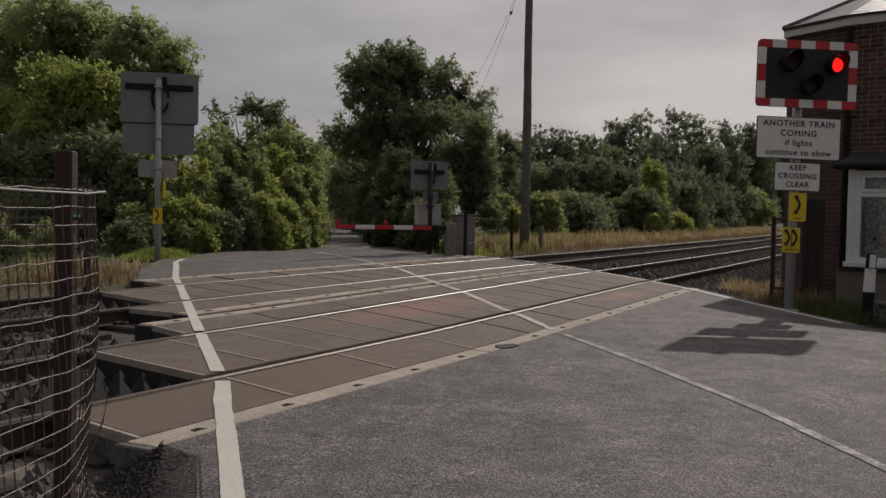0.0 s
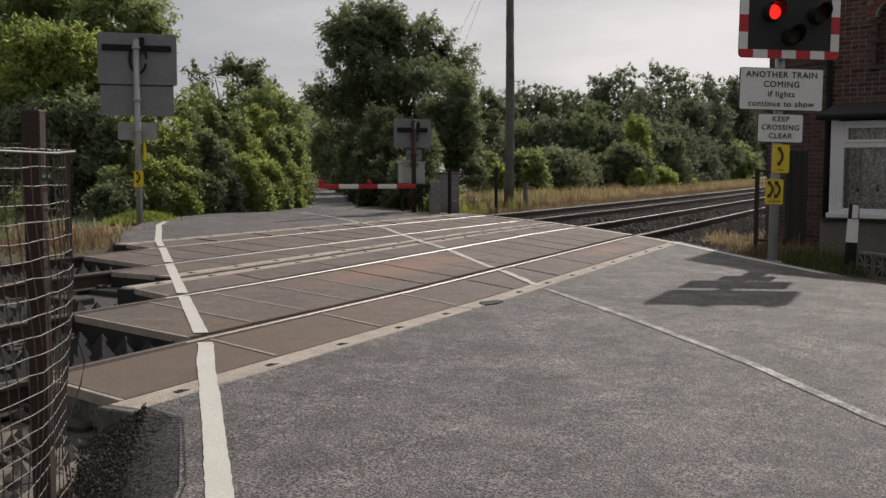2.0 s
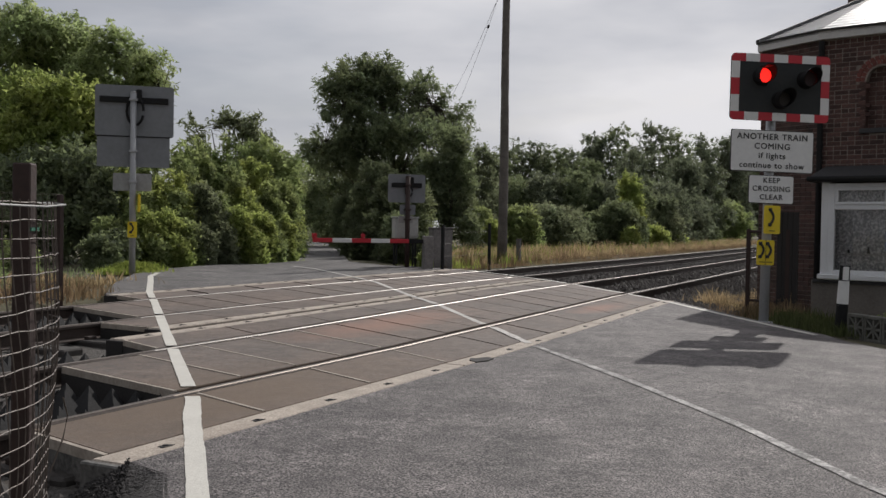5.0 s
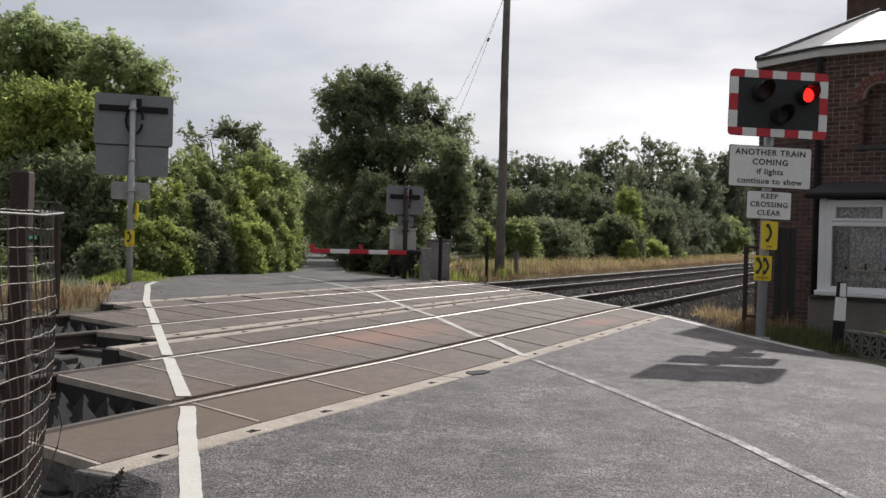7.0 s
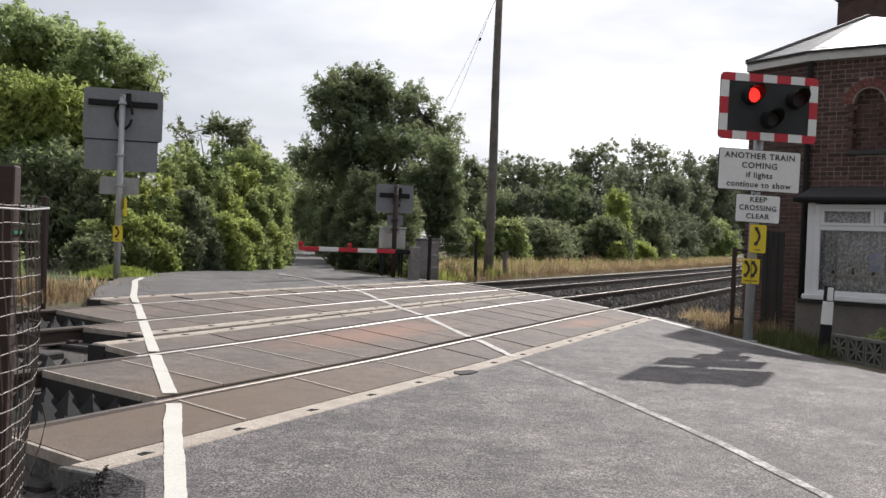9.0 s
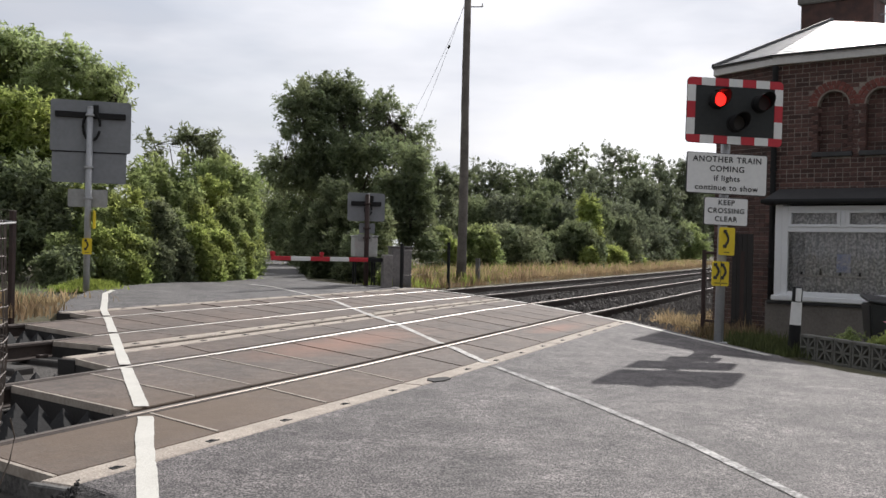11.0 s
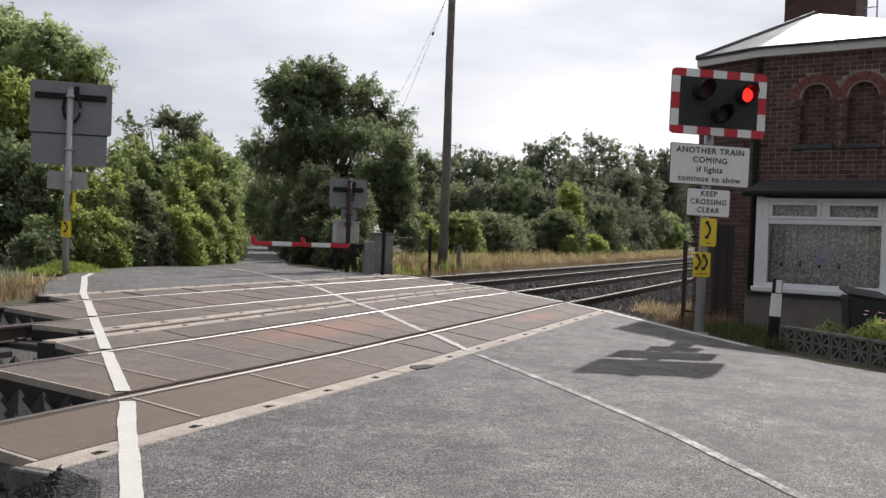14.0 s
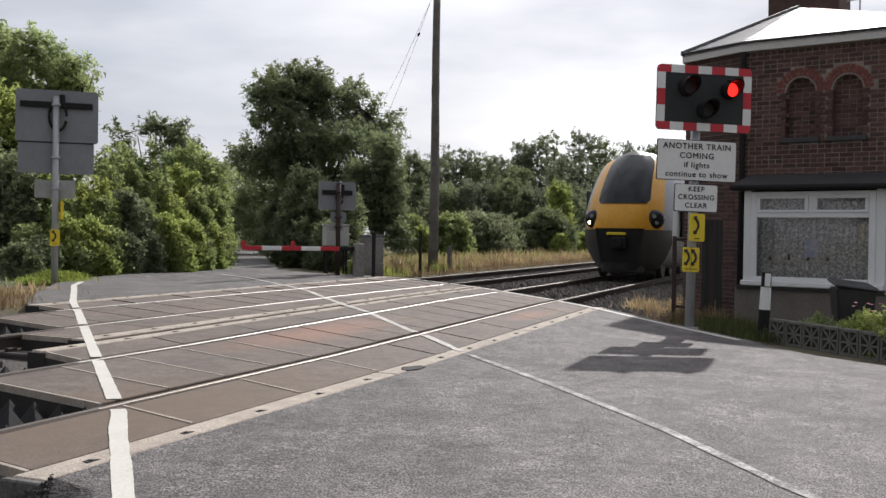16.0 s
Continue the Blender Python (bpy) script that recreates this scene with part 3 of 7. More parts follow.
                rod(bm, (x, yc, zc), (x, yc, zc + 0.01), 0.013, seg=6)
                part("bolt", bm, BLACK_METAL, beam)
    # near-black covers added for the shade on the beam ends
    for x, y0, y1 in ((-2.12, 2.17, 2.35), (-1.25, 2.5, 2.7), (1.38, 5.62, 5.83)):
        bm = bm_new()
        block(bm, (x - 0.03, y0 - 0.01, -0.34), (x - 0.002, y1 + 0.01, -0.012 + TILT * y0), 0.004)
        part("end_cover", bm, DARK_TIMBER_SHADE, base, "dark cover standing in for shade at a beam end")
    bm = bm_new()
    block(bm, (-5.5, -1.0, -0.34), (-5.452, -0.77, -0.014), 0.008)
    part("end_cover", bm, WEATHERED_BOARD, base, "dark grey board closing the end of the beam")
    # rubber flangeway strips beside the rails
    for r, side in ((0.0, 1), (1.505, -1), (3.4, 1), (4.905, -1)):
        bm = bm_new()
        a, b = sorted((r + side * 0.042, r + side * 0.085))
        block(bm, (-4.0 + r * 0.9, a, -0.16 + TILT * r), (6.9 + r, b, -0.035 + TILT * r), 0.004)
        sliced(bm, [-1.0, 6.0], [])
        part("flangeway", bm, DARK_TIMBER_SHADE, base, "dark rubber flangeway strip")
    # damaged corner of the near beam
    bm = bm_new()
    prism(bm, [(-1.48, -0.985), (-1.36, -1.03), (-1.2, -1.02), (-1.16, -0.95), (-1.27, -0.9), (-1.33, -0.86), (-1.43, -0.9)], -0.02, 0.009, lambda x, y: TILT * y)
    part("patch", bm, DARK_TIMBER_SHADE, base, "dark broken patch at a beam joint")


def build_tracks():
    for ti, (y0, y1) in enumerate(((0.0, 1.505), (3.4, 4.905))):
        tr = thing("railway_track", pose(0, 0, 0), "steel railway track on sleepers, polished running surface", "railway track", kind="structure")
        for y in (y0, y1):
            xs = [-70, -40, -20, 6] + [-10 + 3 * i for i in range(30)] + [85, 95, 110, 130, 160]
            heads, body = ([], []), ([], [])
            prof_h = [(-0.027, -0.006), (-0.017, -0.0006), (0.017, -0.0006), (0.027, -0.006)]
            prof_b = [(-0.025, -0.005), (-0.036, -0.016), (-0.036, -0.04), (-0.011, -0.05), (-0.011, -0.14), (-0.07, -0.155), (-0.07, -0.165), (0.07, -0.165), (0.07, -0.155), (0.011, -0.14), (0.011, -0.05), (0.036, -0.04), (0.036, -0.016), (0.025, -0.005)]
            worn, outer = ([], []), ([], [])
            prof_w = [(-0.022, -0.004), (-0.012, -0.0008), (0.012, -0.0008), (0.022, -0.004)]
            for (vs, fs), pr in ((heads, prof_h), (worn, prof_w), (outer, prof_w), (body, prof_b)):
                span = sorted(set(xs + [-4.0 + y, 6.4 + y * 1.15]))
                if pr is prof_h:
                    span = [x for x in span if -4.0 + y <= x <= 6.4 + y * 1.15]
                if pr is prof_w:
                    span = [x for x in span if x >= 6.4 + y * 1.15] if vs is worn[0] else [x for x in span if x <= -4.0 + y]
                for i, x in enumerate(span):
                    for o, z in pr:
                        vs.append((x, y + o + bend(x), z + TILT * y + 0.003))
                    if i:
                        k = len(pr)
                        for j in range(k - 1):
                            a = (i - 1) * k + j
                            fs.append((a, a + 1, a + k + 1, a + k))
            rail = raw_mesh("rail", *body, RAIL_RUST, tr)
            # the near rail's darker colour stands in for weaker sun glare at its angle
            raw_mesh("rail_head", *heads, RAIL_DULL if y == 0 else RAIL_TOP, rail)
            raw_mesh("rail_head", *worn, RAIL_DULL if y == 1.505 else RAIL_WORN, rail)
            raw_mesh("rail_head", *outer, RAIL_DULL, rail)
        zt = TILT * (y0 + y1) / 2
        bm = bm_new()
        block(bm, (-0.125, -1.3, -0.30), (0.125, 1.3, -0.165), 0.015)
        me = finish(bm, "sleeper", SLEEPER)
        bm = bm_new()
        for s in (-0.7525, 0.7525):
            for d in (-0.1, 0.1):
                block(bm, (-0.06, s + d - 0.03, -0.168), (0.06, s + d + 0.03, -0.13), 0.008)
        clip = finish(bm, "rail_clip", RAIL_RUST)
        for x in [-4.6 + ti * 3.2 - 0.65 * i for i in range(14)] + [8.3 + ti * 3.0 + 0.65 * i for i in range(100)]:
            ang = math.degrees(math.atan2(bend(x + 0.5) - bend(x - 0.5), 1))
            for nm, d in (("sleeper", me), ("rail_clip", clip)):
                if nm == "rail_clip" and x > 34:
                    continue
                ob = new(nm, d)
                ob.parent = tr
                ob.matrix_local = pose(x, (y0 + y1) / 2 + bend(x), zt, 0, 0, ang)
    # loose stones
    rng = np.random.default_rng(5)
    cube = np.array([(1, 0, 0), (-1, 0, 0), (0, 1, 0), (0, -1, 0), (0, 0, 1), (0, 0, -1)], float)
    tri = np.array([(0, 2, 4), (2, 1, 4), (1, 3, 4), (3, 0, 4), (2, 0, 5), (1, 2, 5), (3, 1, 5), (0, 3, 5)])
    n = 30000
    x = np.where(rng.random(n) < 0.14, rng.uniform(-12, -1.2, n), 5.5 + 50 * rng.random(n) ** 1.6)
    y = rng.uniform(-1.55, 6.5, n)
    ok = (x > 6.2 + np.clip(y, -0.9, 6) * 1.05) | (x < -5.2 + np.clip(y, 0, 6) * 0.95)
    x, y = np.append(x[ok], rng.uniform(6.3, 17, 4500)), np.append(y[ok], rng.uniform(-1.7, -0.15, 4500))
    n = len(x)
    yy = y + np.array([bend(v) for v in x])
    z = np.interp(y, [-1.7, -1.2, 0.75, 2.45, 4.15, 6.1, 6.6], [-0.27, -0.2, -0.125, -0.15, -0.075, -0.135, -0.25]) + rng.uniform(-0.012, 0.025, n)
    size = rng.uniform(0.028, 0.062, (n, 1, 1))
    v = cube[None] * size * rng.uniform(0.6, 1.2, (n, 6, 1))
    a = rng.uniform(0, 6.28, n)
    c, s = np.cos(a)[:, None], np.sin(a)[:, None]
    v = np.stack([v[..., 0] * c - v[..., 1] * s, v[..., 0] * s + v[..., 1] * c + v[..., 2] * 0.4, v[..., 2]], -1)
    v += np.stack([x, yy, z], -1)[:, None]
    f = (tri[None] + 6 * np.arange(n)[:, None, None]).reshape(-1, 3)
    st = raw_mesh("ballast_stones", v.reshape(-1, 3).tolist(), f.tolist(), BALLAST)
    tagged(st, "loose grey and brown ballast stones between the rails", "ballast", kind="stuff")


RUBBER = material("black_rubber", (0.015, 0.015, 0.016), 0.7, second=(0.024, 0.023, 0.023), scale=5, fine=40, bump=0.3, spec=0.3)


def build_guards():
    """Moulded rubber mats of pyramids that keep walkers off the line beside the deck."""
    step = 0.21
    bm = bm_new()
    corner = [[bm.verts.new((-step * i, step * j, 0.0)) for j in range(7)] for i in range(4)]
    for i in range(3):
        for j in range(6):
            x, y = -step * (i + 0.5), step * (j + 0.5)
            low = [corner[i + 1][j], corner[i][j], corner[i][j + 1], corner[i + 1][j + 1]]
            tip = bm.verts.new((x, y, 0.2))
            bm.faces.new(low[::-1])
            for k in range(4):
                bm.faces.new((low[k], low[(k + 1) % 4], tip))
    me = finish(bm, "guard_mat", RUBBER)
    for x1, y0, z, n in ((-3.72, 0.13, -0.24, 5), (-0.2, 3.53, -0.19, 5), (-2.5, 1.62, -0.24, 3)):
        g = thing("trespass_guard", pose(x1, y0, z), "black moulded rubber pyramid mats lying between the rails", "trespass guard", "guards beside the deck")
        for k in range(n):
            ob = new("guard_mat", me)
            ob.parent = g
            ob.matrix_local = pose(-0.65 * k, 0, 0.004 * (k % 2))


build_ground()
build_road()
build_shoulder()
build_lines()
build_crossing()
build_tracks()
build_guards()
follow_rise()
# ---- plants ----
def dapple(p, wave, seed):
    """Smooth noise about zero at places p, made of a few crossing waves."""
    rng = np.random.default_rng(seed)
    total = np.zeros(len(p))
    for k in range(6):
        d = rng.normal(size=3)
        d *= (1.0 + 0.5 * k / 3) / (wave * np.linalg.norm(d)) * 6.28
        total += np.sin(p @ d + rng.uniform(0, 6.28)) / (1 + 0.25 * k)
    return total / 2.2


def leaf_sprays(masses, count, leaf, spray, seed, gaps=0.25, droop=0.0, per=34):
    """Leaves set along short twigs that fill the masses of a crown unevenly: centres, directions and the twigs themselves."""
    rng = np.random.default_rng(seed)
    m = np.array(masses, float)
    area = m[:, 3] * (m[:, 3] + m[:, 4])
    tries = int(count / per * 2.4)
    k = rng.choice(len(m), tries, p=area / area.sum())
    u = rng.normal(size=(tries, 3))
    u /= np.linalg.norm(u, axis=1)[:, None]
    reach = 1.06 - 0.72 * rng.random(tries) ** 1.7
    ragged = 1 + 0.24 * dapple(u * 2.0 + k[:, None] * 3.1, 1.1, seed + 3)
    p = m[k, :3] + u * (reach * ragged)[:, None] * m[k][:, [3, 3, 4]]
    keep = (dapple(p, 5.5 * spray, seed + 1) + 0.5 * dapple(p, 2.4 * spray, seed + 2) > -gaps * 2.4 + 0.1 * rng.normal(size=tries)) & (p[:, 2] > 0.05)
    p, u = p[keep][:count // per], u[keep][:count // per]
    n = len(p)
    d = u * 0.75 + rng.normal(size=(n, 3)) * 0.55 + np.array([0, 0, 0.25 - droop])
    d /= np.linalg.norm(d, axis=1)[:, None]
    size = spray * rng.uniform(0.55, 1.35, n)
    return p, d, size


def leaf_cloud(name, p, d, size, per, leaf, mat, seed, parent, droop=0.0):
    """Small folded leaves in two ranks along each twig, as one mesh."""
    rng = np.random.default_rng(seed)
    i = np.repeat(np.arange(len(p)), per)
    n = len(i)
    f = rng.random(n)
    side = np.cross(d[i], rng.normal(size=(len(p), 3))[i] * 0.6 + np.array([0, 0, 1.0]))
    side /= np.linalg.norm(side, axis=1)[:, None] + 1e-6
    way = np.where(rng.random(n) < 0.5, -1.0, 1.0)[:, None]
    c = p[i] + d[i] * ((f - 0.35) * size[i])[:, None] + side * way * (size[i] * 0.32 * rng.random(n) * (1.1 - 0.7 * f))[:, None] + rng.normal(size=(n, 3)) * (size[i] * 0.13)[:, None]
    c[:, 2] -= (0.12 + 0.3 * droop) * size[i] * f ** 2
    c[:, 2] = np.maximum(c[:, 2], 0.03 + 0.06 * rng.random(n))
    u = side * way * 0.8 + d[i] * 0.7 + rng.normal(size=(n, 3)) * 0.5 - np.array([0, 0, 0.15 + droop])
    u /= np.linalg.norm(u, axis=1)[:, None]
    v = np.cross(u, rng.normal(size=(n, 3)) * 0.75 + np.array([0, 0, 1.0]))
    v /= np.linalg.norm(v, axis=1)[:, None] + 1e-6
    w = np.cross(u, v)
    s = (leaf * rng.uniform(0.55, 1.3, n))[:, None]
    q = np.stack([c - u * s * 0.55 - v * s * 0.2, c - u * s * 0.3 + v * s * 0.34 + w * s * 0.12, c + u * s * 0.65], 1).reshape(-1, 3)
    me = bpy.data.meshes.new(name)
    me.vertices.add(3 * n)
    me.vertices.foreach_set("co", q.ravel())
    me.loops.add(3 * n)
    me.loops.foreach_set("vertex_index", np.arange(3 * n))
    me.polygons.add(n)
    me.polygons.foreach_set("loop_start", np.arange(0, 3 * n, 3))
    me.update(calc_edges=True)
    me.materials.append(mat)
    ob = new(name, me)
    ob.parent = parent
    return ob


def crown_masses(rng, h, r, low, n, taper=0.45, fat=0.36):
    """Overlapping masses stacked up an uneven crown of that height and width."""
    out = []
    for k in range(n):
        f = k / (n - 1)
        env = (0.55 + 0.45 * math.sin(math.pi * min(1, 0.15 + 0.8 * f))) * (1 - taper * f ** 3)
        rh = r * env * rng.uniform(fat, fat + 0.24)
        rv = min(rh * rng.uniform(0.7, 1.15), h * 0.3)
        a = k * 2.4 + rng.uniform(-0.7, 0.7)
        out_ = max(0.0, r * env - rh) * rng.uniform(0.6, 1.15)
        z = min(h * (low + (0.95 - low) * f), h - rv * rng.uniform(0.75, 1.0))
        out.append((out_ * math.cos(a), out_ * math.sin(a), max(z, rv * 0.7), rh, rv))
    return out


def make_tree(name, x, y, masses, seed, label, mat, count, leaf, spray=0.4, gaps=0.25, droop=0.0, base=0.05, group="", per=34, limbs=0.25):
    """A tapered trunk with limbs and fine branches, and a crown of many leaves on twigs."""
    rng = random.Random(seed)
    tree = thing(name, pose(x, y, base), label, "bush" if name == "bush" else "tree", group)
    h = max(m[2] + m[4] for m in masses)
    heart = Vector((sum(m[0] for m in masses) / len(masses), sum(m[1] for m in masses) / len(masses), h * 0.72))
    r0 = max(0.02, h * 0.02)
    bm = bm_new()
    spine = [heart * (k / 5) + Vector((0.03 * h * rng.uniform(-1, 1), 0.03 * h * rng.uniform(-1, 1), 0)) * (k > 0) for k in range(6)]
    spine[0] = Vector((0, 0, -0.2))
    tube(bm, spine, r0, 8, r0 * 0.4)
    p, d, size = leaf_sprays(masses, count, leaf, spray, seed, gaps, droop, per)
    for m in masses:
        c = Vector(m[:3])
        s = spine[max(1, min(4, int(5 * 0.6 * c.z / h)))]
        tube(bm, [s, s.lerp(c, 0.5) + Vector((0, 0, -0.08 * m[3])), c], r0 * 0.4, 5, r0 * 0.14)
        near = np.argsort(((p - np.array(m[:3])) ** 2).sum(1))[:int(limbs * len(p) / len(masses)) * 4:4]
        for j in near:
            rod(bm, c.lerp(Vector(p[j]), 0.1), p[j], r0 * 0.11, r0 * 0.03, 3)
    part("trunk", bm, BARK, tree, smooth=True)
    leaf_cloud("crown", p, d, size, per, leaf, mat, seed, tree, droop)
    return tree


MATS = {"dark": LEAF_DARK, "mid": LEAF_MID, "light": LEAF_LIGHT, "grey": LEAF_GREY, "deep": LEAF_DEEP, "far": LEAF_FAR, "ash": LEAF_ASH}
# trees by their place and the masses of their crowns: offset, height, half width and half height
TREES = [
    ('dark', 27.2, 15.6, 76000, 'FIG', [(-1.3, 0.5, 6.9, 1.33, 0.92), (-2.6, 0.8, 6.2, 0.89, 0.94), (-1.1, 0.0, 7.5, 0.69, 0.64), (-0.7, -0.7, 6.2, 1.14, 1.1), (0.6, -1.1, 6.5, 0.56, 0.94), (1.0, -2.1, 5.3, 0.89, 1.13), (-2.2, -0.0, 4.9, 1.61, 0.85), (-2.9, 1.4, 4.2, 0.98, 0.6), (-1.4, -1.7, 4.4, 1.52, 1.0), (-2.6, 0.7, 3.6, 1.29, 0.58), (0.3, -2.9, 3.6, 0.64, 1.26), (-0.8, -0.6, 3.1, 1.28, 0.82), (0.8, -1.5, 6.1, 0.7, 0.89)]),
    ('dark', 23.8, 11.1, 26000, '', [(-0.0, 0.1, 3.6, 0.7, 1.03), (0.1, -0.1, 2.1, 0.62, 0.99), (-0.2, 0.5, 1.6, 0.58, 0.93), (-0.7, -0.9, 1.0, 0.4, 0.56), (-0.3, 0.6, 3.0, 0.62, 0.82)]),
    ('dark', 31.1, 19.0, 24000, '', [(0.1, 2.3, 3.0, 1.24, 0.97), (-0.2, 2.8, 1.8, 0.81, 1.21), (-0.3, 0.8, 2.9, 1.1, 1.05), (0.1, -0.2, 2.8, 1.05, 1.18), (-0.6, 1.2, 1.5, 1.18, 0.95)]),
    ('mid', 52.2, 35.1, 16000, '', [(-1.0, 2.3, 5.0, 1.15, 1.07), (-0.4, 1.0, 3.8, 1.32, 1.65), (1.7, 1.1, 4.1, 1.27, 1.69), (1.0, 2.6, 2.0, 1.44, 1.61), (-0.1, 0.2, 1.6, 1.24, 1.32)]),
    ('dark', 53.7, 39.0, 9000, '', [(-0.4, 0.9, 6.0, 1.29, 1.12), (-0.6, 1.3, 3.9, 1.72, 1.72), (-0.0, 0.1, 2.6, 1.5, 1.72)]),
    ('grey', 15.4, 14.6, 5000, 'OPEN', [(-0.2, 0.6, 3.9, 0.58, 0.48), (0.2, -0.3, 3.8, 0.62, 0.48), (-0.4, 1.0, 3.9, 0.41, 0.41), (0.5, -0.8, 3.4, 0.45, 0.41), (0.0, 0.1, 4.2, 0.38, 0.31), (0.1, -0.1, 3.3, 0.69, 0.41)]),
    ('mid', 14.7, 13.9, 42000, '', [(-1.3, 0.3, 2.6, 0.72, 0.8), (-0.1, 0.2, 2.6, 0.8, 0.76), (0.3, -0.6, 2.7, 0.73, 0.73), (0.6, -1.2, 2.2, 0.6, 0.76), (-0.7, -0.8, 1.5, 0.96, 0.96), (-1.5, -0.2, 1.3, 0.71, 0.94)]),
    ('ash', 12.2, 18.0, 60000, '', [(-0.9, 0.9, 6.4, 0.93, 0.74), (0.0, 0.1, 6.4, 1.01, 0.59), (0.2, -1.5, 5.9, 0.7, 0.58), (0.6, -2.4, 5.4, 0.64, 0.58), (0.0, 1.2, 5.6, 0.96, 0.63), (-0.1, -0.9, 5.2, 0.93, 0.54), (0.8, -2.9, 4.9, 0.29, 0.38), (0.8, -1.6, 4.9, 0.68, 0.39), (-0.8, 3.0, 6.2, 1.16, 1.0), (-0.8, 2.8, 4.6, 1.24, 1.0), (0.3, 0.6, 4.7, 1.16, 0.6)]),
    ('light', 9.6, 15.4, 42000, '', [(-0.0, 0.1, 4.0, 0.86, 0.63), (0.0, 1.1, 4.2, 0.7, 0.64), (0.3, -0.6, 3.3, 0.69, 0.66), (-0.4, 0.8, 3.2, 0.79, 0.69), (0.9, -0.7, 3.6, 0.44, 0.58), (-0.1, 0.1, 2.8, 0.86, 0.63), (-0.2, 2.7, 3.1, 0.89, 0.89)]),
    ('dark', 8.5, 14.2, 40000, '', [(-0.3, 0.6, 2.0, 0.89, 0.65), (0.2, -0.4, 2.1, 0.75, 0.75), (0.1, -1.4, 1.6, 0.53, 0.68), (-0.4, 2.0, 1.8, 0.82, 0.82), (-0.5, -0.3, 1.0, 0.99, 0.61), (-0.9, 0.6, 0.9, 0.79, 0.58)]),
]
HEDGE = [
    ('mid', 10.3, 14.0, 3.2, 0.51),
    ('light', 8.9, 12.5, 2.3, 0.4),
    ('mid', 9.8, 12.6, 2.7, 0.47),
    ('light', 9.6, 11.8, 2.3, 0.4),
    ('mid', 10.9, 12.6, 2.8, 0.49),
    ('grey', 10.3, 11.3, 1.9, 0.41),
    ('mid', 11.8, 11.7, 2.5, 0.46),
    ('light', 13.0, 11.9, 2.8, 0.52),
    ('mid', 14.1, 11.9, 2.3, 0.44),
    ('light', 15.7, 12.6, 1.9, 0.34),
    ('light', 8.1, 11.3, 1.3, 0.33),
    ('light', 8.7, 11.2, 1.3, 0.36),
    ('mid', 9.2, 11.0, 1.1, 0.29),
    ('light', 10.9, 10.8, 1.4, 0.36),
    ('light', 11.7, 10.8, 1.4, 0.4),
    ('light', 13.1, 11.1, 1.3, 0.33),
    ('mid', 15.4, 12.4, 1.1, 0.27),
    ('mid', 18.8, 14.6, 1.4, 0.3),
    ('dark', 22.9, 17.6, 1.6, 0.43),
    ('dark', 28.7, 21.7, 2.1, 0.67),
    ('mid', 34.4, 26.1, 3.2, 1.01),
    ('dark', 32.4, 25.7, 3.5, 1.43),
    ('mid', 8.6, 11.9, 1.9, 0.31),
    ('light', 9.1, 11.8, 2.0, 0.32),
    ('mid', 9.4, 11.5, 1.8, 0.29),
    ('dark', 10.4, 11.7, 2.0, 0.28),
    ('mid', 10.8, 11.3, 1.8, 0.28),
    ('light', 11.7, 11.3, 2.0, 0.35),
    ('mid', 12.8, 11.3, 2.1, 0.33),
    ('grey', 10.2, 10.8, 1.0, 0.24),
    ('grey', 9.5, 10.8, 0.9, 0.24),
    ('light', 11.0, 10.5, 0.8, 0.25),
    ('mid', 12.2, 10.8, 0.9, 0.26),
    ('light', 8.6, 10.8, 0.7, 0.23),
    ('mid', 8.1, 11.0, 0.7, 0.22),
    ('dark', 7.3, 11.3, 0.8, 0.32),
    ('dark', 6.7, 11.2, 0.7, 0.31),
    ('mid', 7.5, 11.8, 1.1, 0.3),
]
# the deep ones have the big tree's shade in their leaf colour
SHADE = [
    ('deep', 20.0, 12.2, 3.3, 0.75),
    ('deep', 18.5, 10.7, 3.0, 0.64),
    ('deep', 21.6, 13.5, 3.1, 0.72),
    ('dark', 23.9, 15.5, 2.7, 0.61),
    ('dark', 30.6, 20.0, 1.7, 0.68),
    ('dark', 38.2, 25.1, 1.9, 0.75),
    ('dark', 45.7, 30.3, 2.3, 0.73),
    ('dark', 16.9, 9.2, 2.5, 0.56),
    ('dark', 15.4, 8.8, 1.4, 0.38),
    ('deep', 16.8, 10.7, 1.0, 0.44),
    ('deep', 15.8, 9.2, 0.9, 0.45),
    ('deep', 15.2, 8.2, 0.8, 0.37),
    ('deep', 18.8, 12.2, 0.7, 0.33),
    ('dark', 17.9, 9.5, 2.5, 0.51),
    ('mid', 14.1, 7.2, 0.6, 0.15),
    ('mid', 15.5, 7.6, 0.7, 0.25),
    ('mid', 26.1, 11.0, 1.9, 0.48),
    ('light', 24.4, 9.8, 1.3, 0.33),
]
